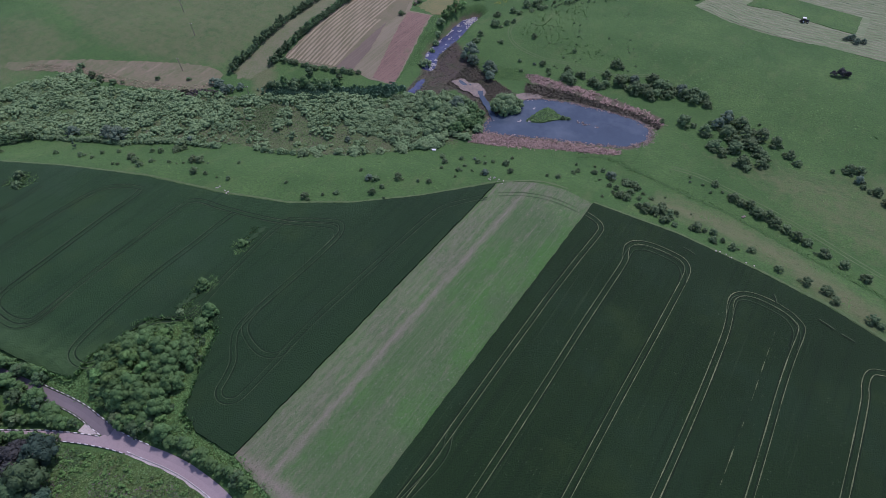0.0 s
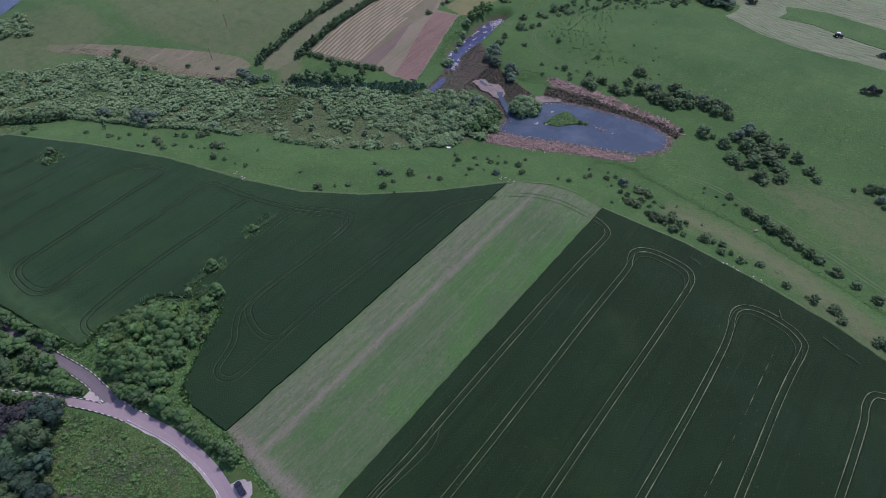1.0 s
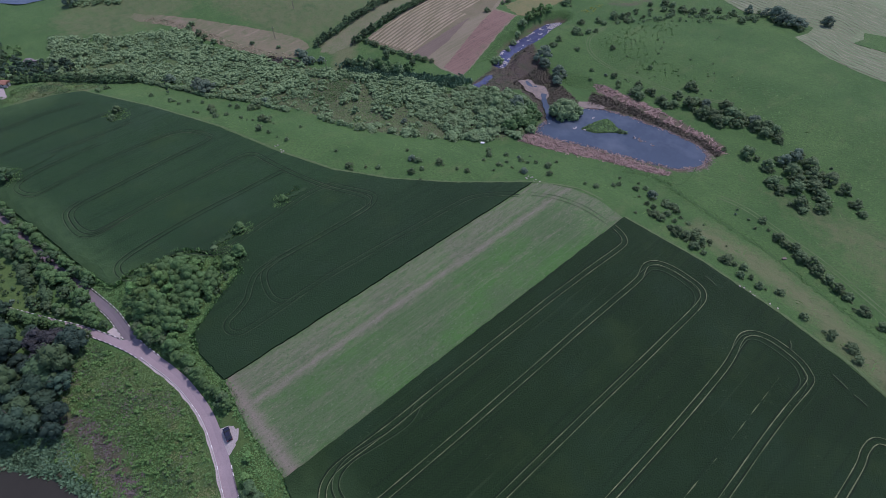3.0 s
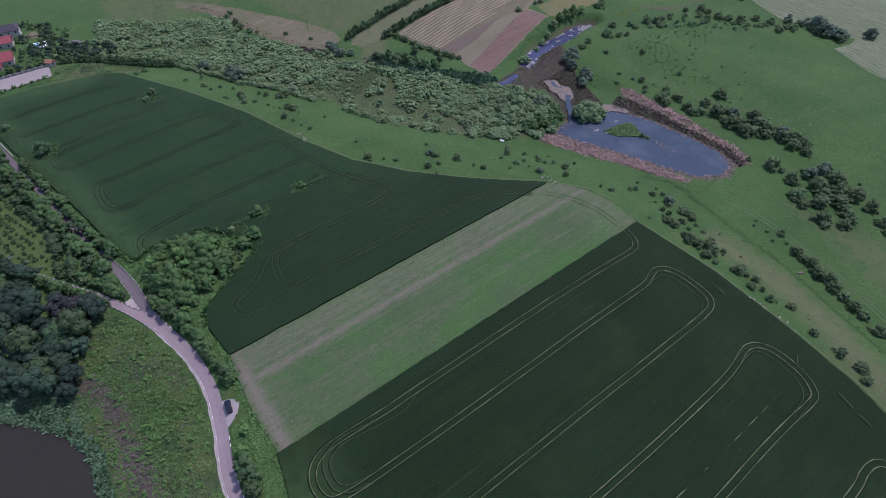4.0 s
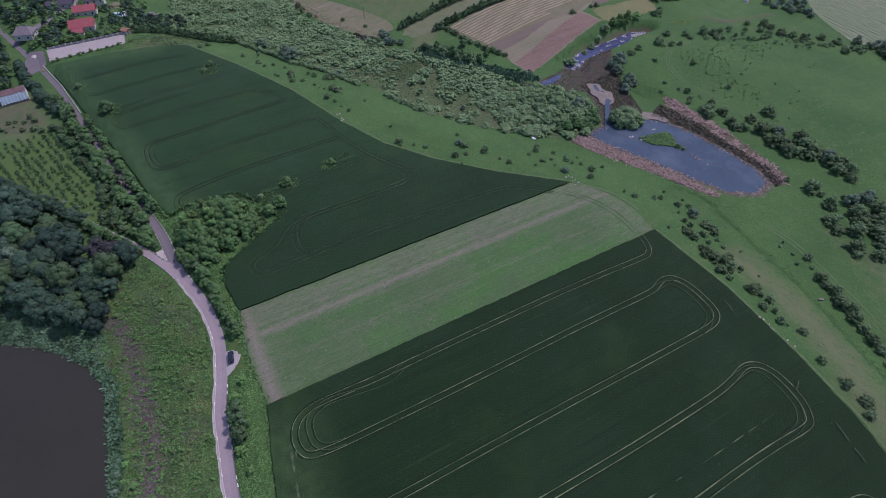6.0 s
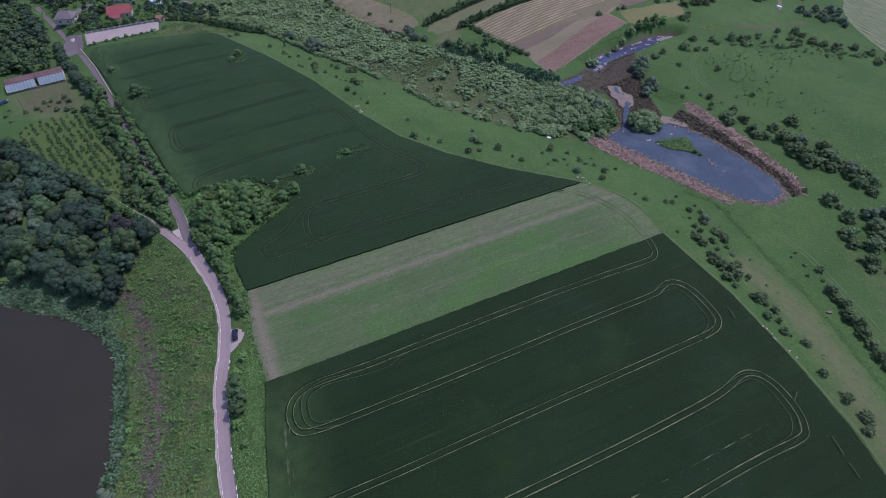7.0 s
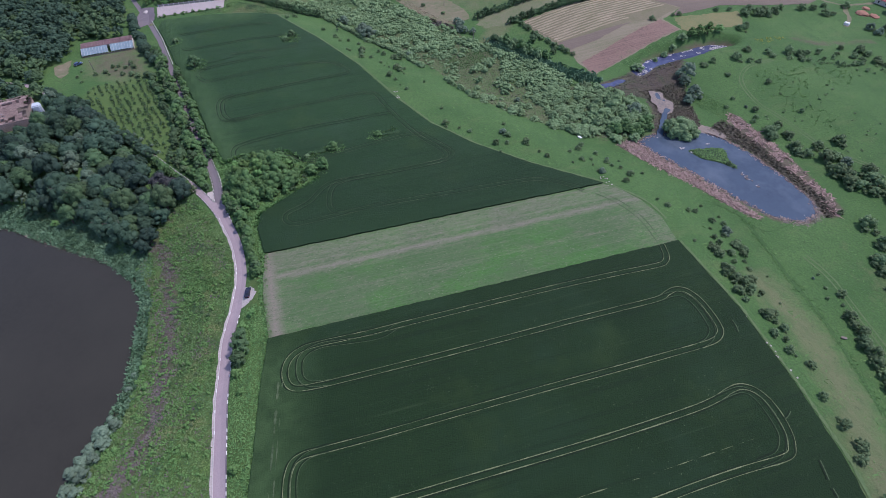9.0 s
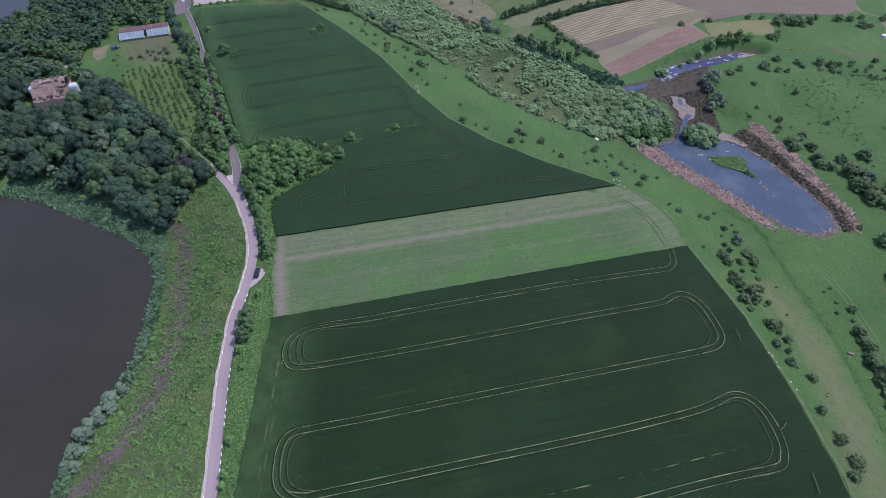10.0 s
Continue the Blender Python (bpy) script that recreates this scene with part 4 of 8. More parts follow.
# the pale grassy lip along the crop's valley edge
for line in ([(-46, 160.3), (-14, 162.3), (15, 160.3), (39, 157), (55, 152.5), (80, 144.5)], [(-286, 35.5), (-249, 54.5), (-209, 71.5), (-172, 83), (-146, 93.5), (-124, 108.5), (-105, 126), (-84, 149.5), (-70, 159.5), (-58, 162)]):
    edge = ribbon("field_margin", smooth_line(line, 8), lambda i: 0.9 + 0.5 * math.sin(i * 1.7) * math.sin(i * 0.41), 0.12, M_PATH)
    tagged(edge, "thin pale grass margin along the crop edge", "field margin", kind="structure")

# ---- plots beyond the valley ----
PLOT = [(-239, 177), (-254, 252), (-222, 274), (-212, 252), (-213, 238), (-209, 187)]
drape("plot_margin", [(-240, 176), (-255, 252), (-222, 275.5), (-211, 256), (-196, 258.5), (-172, 191), (-186, 189), (-200, 189.5), (-209, 186)], 0.05, M_OLIVE, "weedy beige margin round the plots", "field", seed=17, amp=0.5)
plot = drape("striped_plot", PLOT, 0.10, M_ROWSOIL, "olive garden plot with long straw-coloured rows", "field", seed=6, amp=0.4)
for i in range(13):
    u = (i + 0.5) / 13
    a = (-239 + 29 * u, 177.5 + 10 * u)
    b = (-253.5 + 31 * u, 251 + 20 * u)
    if u > 0.86:
        b = (a[0] + (b[0] - a[0]) * 0.6, a[1] + (b[1] - a[1]) * 0.6)
    ribbon("planted_row", [a, ((a[0] + b[0]) / 2, (a[1] + b[1]) / 2), b], lambda k, i=i: 1.25 + 0.5 * math.sin(k * 0.7 + i * 2.1) * math.sin(k * 0.23 + i), 0.18, M_ROWGREEN, plot, crown=0.25)
drape("brown_plot", [(-209.5, 187.5), (-213, 236), (-203, 208), (-200, 190.5)], 0.16, M_BROWNSOIL, "dark brown harrowed wedge of soil", "field", seed=7)
drape("olive_plot", [(-199.5, 191), (-202.5, 208), (-212.5, 238), (-212, 253), (-187, 191.5), (-191, 190)], 0.11, M_OLIVE, "weedy olive and beige plot", "field", seed=8)
drape("red_plot", [(-186, 190.5), (-211, 254), (-196.5, 257.5), (-173, 191.5)], 0.15, M_REDSOIL, "reddish bare ploughed plot", "field", seed=9)
drape("brown_field", [(-222, 275), (-254, 253), (-300, 300), (-270, 420), (-205, 362), (-202, 352), (-217, 300), (-212.5, 262)], 0.12, M_BROWNSOIL, "wide brown ploughed field", "field", seed=10, cell=12)
drape("golden_plot", [(-211, 263), (-207, 306), (-190, 297), (-190, 262), (-196, 259)], 0.12, M_GOLD, "rough golden grass plot beside the stream", "field", seed=11, amp=0.8)
drape("tan_field", [(-371, 89), (-353, 103), (-334, 116), (-305, 132), (-283, 144), (-266, 150), (-257, 149), (-251, 139), (-258, 128), (-266, 123.5), (-286, 114.5), (-308, 108.5), (-337, 100.5), (-357, 89), (-368, 85)], 0.12, M_TANSOIL, "dry tan fallow strip", "field", seed=13, amp=0.8)

HAY = [(-70, 352), (-67, 362), (-68, 371), (-84, 372), (-97, 366), (-105, 362), (-111, 364), (-120, 367), (-131, 372), (-143, 378), (-155, 389), (-185, 430), (-60, 490), (60, 470), (120, 400), (90, 335), (32, 339), (3, 340), (-9, 338), (-27, 338), (-48, 342)]
UNCUT = [(-46, 385), (-43, 376), (-45, 368), (-26, 370), (-8, 365.5), (3, 363.5), (14, 362), (14, 386), (-3, 388), (-23, 391), (-38, 388)]
hay = drape("hay_field", HAY, 0.10, M_HAY, "pale mown hay field with combed swaths", "field", seed=14, cell=12)


def ragged(i):
    return 1.0 + 1.1 * noise.noise(Vector((i * 0.45, len(pts) * 3.7 + pts[0][1], 0.3)))


drape("uncut_grass", UNCUT, 0.3, M_GROUND, "uncut dark green block in the hay field", "field", seed=15, skirt=0.3)
for i in range(26):
    pts = []
    for k in range(46):
        x = -180 + k * 6
        y = 342 + i * 3.1 + 9 * math.exp(-((x + 66) / 18.0) ** 2) - 3 * math.sin((x + 66) / 40) + 0.16 * max(0.0, -66 - x) + 0.5 * math.sin(x * 0.4 + i)
        blocked = bool(inside(UNCUT, np.array([x]), np.array([y]))[0])
        if inside(HAY, np.array([x]), np.array([y]))[0] and not blocked:
            pts.append((x, y))
        elif len(pts) > 1:
            ribbon("swath", pts, ragged, 0.16, M_SWATH, hay, crown=0.25, step=1.5)
            pts = []
        else:
            pts = []
    if len(pts) > 1:
        ribbon("swath", pts, ragged, 0.16, M_SWATH, hay, crown=0.2, step=1.5)

# ---- paths and wet lines in the meadow ----
def meadow_line(name, pts, width, material, label, dz=0.08):
    ob = ribbon(name, smooth_line(pts, 6), lambda i: width * (1 + 0.35 * math.sin(i * 0.9) * math.sin(i * 0.37 + 1)), dz, material)
    return tagged(ob, label, "path", kind="structure")


meadow_line("wet_line", [(-66, 190), (-56, 196), (-47, 195.5), (-35, 194), (-22, 192), (-10, 191), (0, 189.5), (11, 186.5), (22, 183), (40, 178), (70, 166)], 1.3, M_WET, "lush green wet line through the meadow")
for d in (-0.9, 0.9):
    meadow_line("wheel_path", offset([(-30, 205), (-18, 206), (-1, 203), (14, 200), (30, 195), (60, 184), (90, 170)], d), 0.6, M_PATH, "faint pale vehicle track through the meadow")
meadow_line("foot_path", [(-47, 216), (-45, 208), (-45, 200), (-50, 197)], 0.35, M_WET, "narrow trodden path to the pond")
for d in (-0.8, 0.8):
    meadow_line("wheel_path", offset([(-150, 285), (-148, 268), (-138, 257), (-121, 254), (-102, 258), (-80, 260), (-60, 270)], d), 0.6, M_PATH, "faint pale vehicle track over the hill")
meadow_line("dirt_lane", [(-170, 352), (-178, 362), (-194, 372), (-204, 366), (-222, 372)], 2.4, M_TANSOIL, "reddish dirt lane to the village")
meadow_line("dirt_lane", [(-194, 372), (-190, 400), (-185, 440)], 2.4, M_TANSOIL, "reddish dirt lane to the village")
drape("field_lane", [(-247, 150), (-255, 158), (-258, 172), (-263, 196), (-269, 224), (-275, 270), (-268, 272), (-260, 250), (-256, 225), (-251, 196), (-245, 178), (-240, 166), (-241, 156)], 0.07, M_LANE, "dry grassy lane between hedges", "lane", amp=1.2, step=1.2, seed=16)

# ---- road ----
road = smooth_line(ROAD, 8)
branch = smooth_line(BRANCH, 8)
tagged(ribbon("road", [p for p in road if p[0] > -121], 3.5, 0.18, M_ROAD, crown=0.05, step=1.5), "worn pinkish grey asphalt lane", "road", kind="structure")
tagged(ribbon("road_beyond", [p for p in road if p[0] < -118], lambda i: 3.4 - 0.9 * min(1.0, i / 40),  0.17, M_ASPHALT, crown=0.05, step=1.5), "darker grey asphalt lane between trees and crop", "road", kind="structure")
tagged(ribbon("side_road", branch, 2.5, 0.165, M_ROAD, crown=0.05, step=1.5), "narrow worn asphalt side lane", "road", kind="structure")
tagged(ribbon("road_shoulder", [p for p in offset(road, 2.15) if -112 < p[0] < 40], lambda i: 0.9 + 0.4 * math.sin(i * 1.3) * math.sin(i * 0.31), 0.12, M_DUST), "pale dusty gravel shoulder beside the asphalt", "shoulder", kind="structure")
drape("junction_apron", [(-104, -0.4), (-109.5, -3.2), (-114.6, -5.2), (-120, -7.6), (-122.3, -6), (-121.4, -4.4), (-112, -1)], 0.22, M_ROAD, "asphalt apron where two lanes meet", "road", amp=0.05, cell=2.5)
drape("traffic_island", [(-122.4, -5.3), (-126, -5.5), (-129.4, -5.8), (-129, -8.6), (-126.2, -7.6)], 0.24, M_DUST, "small pale gravel triangle between the lanes", "island", amp=0.1, cell=2.5)
drape("lay_by", [(-63, 2.6), (-64, 5.4), (-65.4, 7.4), (-67.4, 8.3), (-70, 7.4), (-72, 4.6), (-70, 2.8), (-66, 2)], 0.17, M_DUST, "pale gravel lay-by beside the lane", "lay-by", amp=0.25, cell=2.5, step=0.8)


def stone_mesh():
    bm = bmesh.new()
    bmesh.ops.create_cube(bm, size=1)
    for v in bm.verts:
        v.co = Vector((v.co.x * 1.06, v.co.y * 0.24 * (0.8 if v.co.z > 0 else 1), v.co.z * 0.34 + 0.17))
    bmesh.ops.bevel(bm, geom=[e for e in bm.edges if all(v.co.z > 0.2 for v in e.verts)], offset=0.03, segments=1, affect="EDGES")
    return bm


KERB_MESH = []
for material in (M_KERB, M_KERBD, M_KERBDUST):
    me = bpy.data.meshes.new("kerb_stone")
    bm = stone_mesh()
    bm.to_mesh(me)
    bm.free()
    me.materials.append(material)
    KERB_MESH.append(me)


def kerb(line, keep, label, clean=0.85, seed=1, bare=1):
    """Kerb stones end to end along a line, every other one whitewashed."""
    rng = random.Random(seed)
    top = thing("kerb", pose(0, 0, 0), label, "kerb", "kerbs along the lane", kind="structure")
    carry, count = 0.0, 0
    for (ax, ay), (bx, by) in zip(line, line[1:]):
        d = math.hypot(bx - ax, by - ay)
        while carry < d:
            x, y = ax + (bx - ax) * carry / d, ay + (by - ay) * carry / d
            if keep(x, y):
                white = count % 2 == 0 and rng.random() < clean
                ob = new("kerb_stone", KERB_MESH[0 if white else bare])
                ob.parent = top
                ob.matrix_basis = pose(x, y, h1(x, y) + 0.12, 0, rng.uniform(-2, 2), math.degrees(math.atan2(by - ay, bx - ax)))
                count += 1
            carry += 1.12
        carry -= d
    return top


kerb(offset(road, -1.82), lambda x, y: -156 < x < -108, "clean black and white kerb of the lane", 1.0, 2)
kerb(offset(road, -1.82), lambda x, y: -60 < x < 16, "worn patchy whitewashed kerb beside weeds", 0.75, 3)
kerb(offset(road, 1.85), lambda x, y: -112 < x < 16, "dusty worn pale kerb of the lane", 0.3, 4, 2)
kerb(offset(road, 1.85), lambda x, y: -150 < x < -122, "black and white kerb of the island", 1.0, 5)
kerb(offset(branch, 1.4), lambda x, y: -212 < x < -112, "black and white kerb of the side lane", 1.0, 6)
kerb(offset(branch, -1.4), lambda x, y: -186 < x < -122.5, "black and white kerb of the side lane", 0.95, 7)
kerb(offset(road, -1.82), lambda x, y: -305 < x < -244, "pale continuous kerb along the crop", 1.0, 8, 0)

# ---- plants ----
def ico(level):
    bm = bmesh.new()
    bmesh.ops.create_icosphere(bm, subdivisions=level, radius=1)
    bm.verts.ensure_lookup_table()
    vs, fs = np.array([v.co[:] for v in bm.verts]), [[v.index for v in f.verts] for f in bm.faces]
    bm.free()
    return vs, fs


ICO1, ICO2 = ico(1), ico(2)


def crown_mesh(name, seed, lobes, leaves, leaf, base, top, spread=1.0, core=ICO1, flat=0.85, droop=0.0, lump=(0.17, 0.40)):
    """A crown about one unit in radius: rounded boughs of uneven size, each covered in small leaf sprays that follow its shape."""
    rng = np.random.default_rng(seed)
    cents, rads = [], []
    for i in range(lobes):
        a, q = i * 2.4 + rng.uniform(0, 0.9), math.sqrt((i + 0.35) / lobes)
        r = rng.uniform(*lump) * (1.12 - 0.3 * q)
        zc = base + r * 0.8 + (top - base - 1.5 * r) * (1 - 0.62 * q ** 1.8) * rng.uniform(0.55, 1.1)
        k = spread * (1 - r) * q * rng.uniform(0.85, 1.1)
        cents.append((k * math.cos(a), k * math.sin(a), max(zc, base + 0.2)))
        rads.append(r)
    for i in range(lobes // 2):
        a, q = i * 2.6 + rng.uniform(0, 0.9), rng.uniform(0.45, 1.0)
        r = rng.uniform(0.15, 0.3)
        cents.append((spread * (1 - r) * q * math.cos(a), spread * (1 - r) * q * math.sin(a), base + (top - base) * rng.uniform(0.12, 0.42)))
        rads.append(r)
    cents, rads = np.array(cents), np.array(rads)
    verts, faces = [], []
    for c, r in zip(cents, rads):
        vs, fs = core
        jig = 1 + rng.uniform(-0.22, 0.12, (len(vs), 1))
        n = len(verts)
        verts += (c + vs * jig * r * 0.9 * (1, 1, flat)).tolist()
        faces += [[n + k for k in f] for f in fs]
    solid = len(faces)
    which = rng.choice(len(rads), leaves, p=rads ** 2 / (rads ** 2).sum())
    d = rng.normal(size=(leaves, 3))
    d[:, 2] = np.where(d[:, 2] < -0.35, -d[:, 2], d[:, 2])
    d /= np.linalg.norm(d, axis=1, keepdims=True)
    pos = cents[which] + d * (rads[which] * rng.uniform(0.86, 1.16, leaves))[:, None] * (1, 1, flat)
    pos[:, 2] -= droop * rng.uniform(0, 1, leaves) * (np.hypot(pos[:, 0], pos[:, 1]) > 0.55)
    nrm = d + rng.normal(0, 0.26, (leaves, 3)) + (0, 0, 0.25)
    nrm /= np.linalg.norm(nrm, axis=1, keepdims=True)
    t1 = np.cross(nrm, rng.normal(size=(leaves, 3)))
    t1 /= np.linalg.norm(t1, axis=1, keepdims=True)
    t2 = np.cross(nrm, t1)
    s = leaf * rng.uniform(0.55, 1.35, (leaves, 1))
    n = len(verts)
    tri = np.stack([pos - t1 * s, pos + t1 * s * 0.8 - t2 * s * 0.7, pos + t2 * s + nrm * s * 0.2], 1).reshape(-1, 3)
    verts += tri.tolist()
    faces += np.arange(n, n + 3 * leaves).reshape(-1, 3).tolist()
    me = bpy.data.meshes.new(name)
    me.from_pydata(verts, [], faces)
    me.polygons.foreach_set("use_smooth", np.arange(len(faces)) < solid)
    return me


def trunk_mesh(name, seed, tall, thick, limbs=4, reach=0.5):
    """A tapered, slightly crooked trunk with limbs, in units of the crown's radius."""
    rng = random.Random(seed)
    bm = bmesh.new()

    def tube(a, b, ra, rb):
        ax = (b - a).normalized()
        side = ax.cross(Vector((0.3, 0.9, 0.2))).normalized()
        up = ax.cross(side)
        rings = []
        for p, r in ((a, ra), (b, rb)):
            rings.append([bm.verts.new(p + (side * math.cos(k * 1.0472) + up * math.sin(k * 1.0472)) * r) for k in range(6)])
        for k in range(6):
            bm.faces.new((rings[0][k], rings[0][(k + 1) % 6], rings[1][(k + 1) % 6], rings[1][k]))

    mid = Vector((rng.uniform(-0.05, 0.05), rng.uniform(-0.05, 0.05), tall * 0.5))
    end = Vector((rng.uniform(-0.1, 0.1), rng.uniform(-0.1, 0.1), tall))
    tube(Vector((0, 0, -0.1)), mid, thick, thick * 0.75)
    tube(mid, end, thick * 0.75, thick * 0.35)
    for i in range(limbs):
        a = i * 6.28 / limbs + rng.uniform(-0.4, 0.4)
        st = mid.lerp(end, rng.uniform(0.0, 0.7))
        tube(st, st + Vector((math.cos(a) * reach, math.sin(a) * reach, rng.uniform(0.25, 0.5))), thick * 0.45, thick * 0.12)
    me = bpy.data.meshes.new(name)
    bm.to_mesh(me)
    bm.free()
    me.materials.append(M_BARK)
    return me


KINDS = {}


def kind_of_plant(key, leaf_key, count, lobes, leaves, leaf, base, top, tall, thick, **more):
    made = []
    for i in range(count):
        crown = crown_mesh("crown", hash_seed(key, i), lobes + i % 3, leaves, leaf, base, top, **more)
        crown.materials.append(LEAF[leaf_key])
        made.append((crown, trunk_mesh("trunk", hash_seed(key, i) + 7, tall, thick)))
    KINDS[key] = made


def hash_seed(key, i):
    return sum(ord(c) for c in key) * 17 + i * 101


kind_of_plant("wood", "wood", 7, 11, 820, 0.072, 0.25, 1.6, 1.3, 0.085, lump=(0.3, 0.52), core=ICO2)
kind_of_plant("dark_wood", "dark_wood", 4, 10, 780, 0.072, 0.25, 1.65, 1.3, 0.085, lump=(0.3, 0.5), core=ICO2)
kind_of_plant("light_wood", "light_wood", 4, 11, 780, 0.072, 0.25, 1.6, 1.3, 0.085, lump=(0.28, 0.5), core=ICO2)
kind_of_plant("hedge", "light_wood", 5, 10, 440, 0.1, 0.1, 1.85, 1.1, 0.08)
kind_of_plant("fresh", "fresh", 6, 12, 700, 0.085, 0.1, 1.7, 1.1, 0.075)
kind_of_plant("thicket", "thicket", 6, 14, 700, 0.08, 0.05, 1.6, 1.1, 0.075, lump=(0.26, 0.46), core=ICO2)
kind_of_plant("willow", "willow", 7, 11, 520, 0.085, 0.0, 1.2, 0.6, 0.07, droop=0.08)
kind_of_plant("dome", "willow", 3, 26, 2200, 0.042, 0.0, 1.25, 0.6, 0.07)
kind_of_plant("grey", "grey", 5, 13, 800, 0.078, 0.0, 1.5, 0.9, 0.075, droop=0.1)
kind_of_plant("shrub", "shrub", 8, 10, 460, 0.094, 0.0, 1.4, 0.7, 0.06)
kind_of_plant("side_shrub", "shrub", 5, 5, 110, 0.16, 0.0, 1.3, 0.7, 0.06)
kind_of_plant("fruit", "light_wood", 5, 6, 70, 0.13, 0.1, 1.35, 0.9, 0.06)
kind_of_plant("clump", "clump", 4, 3, 36, 0.24, 0.0, 1.15, 0.5, 0.06)
kind_of_plant("dusky", "dusky", 2, 14, 900, 0.078, 0.1, 1.6, 0.9, 0.07)
kind_of_plant("sapling", "fresh", 5, 6, 170, 0.15, 0.05, 1.6, 1.0, 0.07)
kind_of_plant("upright", "dark_wood", 3, 10, 620, 0.1, 0.3, 3.2, 2.2, 0.09)
kind_of_plant("far_wood", "wood", 5, 8, 170, 0.15, 0.25, 1.8, 1.3, 0.085)
kind_of_plant("far_light", "light_wood", 4, 8, 170, 0.15, 0.25, 1.6, 1.3, 0.085)
kind_of_plant("low_shrub", "shrub", 4, 2, 30, 0.26, 0.0, 0.9, 0.5, 0.06, lump=(0.35, 0.55))
kind_of_plant("low_willow", "willow", 5, 2, 24, 0.18, 0.0, 0.75, 0.6, 0.07, lump=(0.35, 0.6))
kind_of_plant("far_willow", "willow", 6, 6, 50, 0.14, 0.0, 0.9, 0.6, 0.07)

TALLY = random.Random(77)


def plant(key, name, x, y, r, label, category, group, tall=1.0, parts=("trunk", "crown"), sink=0.1):
    crown, trunk = TALLY.choice(KINDS[key])
    top = new(name)
    top.matrix_basis = pose(x, y, h1(x, y) - sink, TALLY.uniform(-4, 4), TALLY.uniform(-4, 4), TALLY.uniform(0, 360)) @ Matrix.Diagonal((r, r * TALLY.uniform(0.85, 1.15), r * tall * TALLY.uniform(0.9, 1.12), 1))
    tagged(top, label, category, group)
    for nm, me in zip(parts, (trunk, crown)):
        new(nm, me).parent = top
    return top


def scatter(poly, spacing, seed, keep=None, jitter=0.45):
    """Points on a shaken triangular grid inside an outline."""
    rng = random.Random(seed)
    xs, ys = [p[0] for p in poly], [p[1] for p in poly]
    pts, row, y = [], 0, min(ys)
    while y < max(ys):
        x = min(xs) + (spacing / 2 if row % 2 else 0)
        while x < max(xs):
            pts.append((x + rng.uniform(-jitter, jitter) * spacing, y + rng.uniform(-jitter, jitter) * spacing))
            x += spacing
        y += spacing * 0.87
        row += 1
    ok = inside(poly, np.array([p[0] for p in pts]), np.array([p[1] for p in pts]))
    return [p for p, o in zip(pts, ok) if o and (keep is None or keep(*p))]


def tufts(name, pts, size, blades, material, label, category, seed, tall=1.0, lean=0.5):
    """Many small upright sprays of leaf or stalk at the points, as one object."""
    rng = np.random.default_rng(seed)
    P = np.repeat(np.array(pts, float), blades, 0)
    n = len(P)
    z = height(P[:, 0], P[:, 1])
    s = size * rng.uniform(0.55, 1.4, n)
    P = P + rng.normal(0, 0.35 * size, (n, 2))
    a = rng.uniform(0, 6.283, n)
    up = np.stack([rng.normal(0, lean, n), rng.normal(0, lean, n), np.ones(n) * tall], -1)
    side = np.stack([np.cos(a), np.sin(a), rng.normal(0, 0.25, n)], -1) * 0.5
    base = np.stack([P[:, 0], P[:, 1], z - 0.05], -1)
    S = s[:, None]
    quad = np.stack([base - side * S * 0.6, base + side * S * 0.6, base + up * S * 0.75 + side * S * 0.8, base + up * S * 0.95 - side * S * 0.7], 1)
    me = bpy.data.meshes.new(name)
    me.from_pydata(quad.reshape(-1, 3).tolist(), [], np.arange(4 * n).reshape(-1, 4).tolist())
    ob = part_mesh(name, me, material)
    return tagged(ob, label, category, kind="stuff")


def patch(x, y, scale=0.04):
    return noise.noise(Vector((x * scale, y * scale, 3.3)))


# woodland beside the lake
RUIN_X, RUIN_Y = -213, -96


def wood_free(x, y):
    if abs(x - RUIN_X - 3) < 16 and abs(y - RUIN_Y) < 11.5:
        return False
    if -268 < x < -244 and -89 < y < -78:
        return False
    q = (np.array([x]), np.array([y]))
    if math.hypot(x + 134, y + 25) < 5.5:
        return False
    return dist_line(BRANCH, *q)[0] > (5.0 if x > -172 else 3.6) and dist_line(ROAD, *q)[0] > 5 and signed(LAKE, *q)[0] > (9.5 if x > -150 else 6)


def join_far(name, key, spots, label, category):
    """Far growth that nobody could count, as one object."""
    verts, faces, n = [], [], 0
    for x, y, r in spots:
        crown = TALLY.choice(KINDS[key])[0]
        co = np.empty(len(crown.vertices) * 3)
        crown.vertices.foreach_get("co", co)
        a = TALLY.uniform(0, 6.283)
        co = co.reshape(-1, 3) * (r, r, r * TALLY.uniform(0.85, 1.1))
        co = np.stack([co[:, 0] * math.cos(a) - co[:, 1] * math.sin(a) + x, co[:, 0] * math.sin(a) + co[:, 1] * math.cos(a) + y, co[:, 2] + h1(x, y) - 0.3], -1)
        verts += co.tolist()
        faces += [[n + k for k in p.vertices] for p in crown.polygons]
        n += len(co)
    me = bpy.data.meshes.new(name)
    me.from_pydata(verts, [], faces)
    return tagged(part_mesh(name, me, KINDS[key][0][0].materials[0]), label, category, kind="stuff")


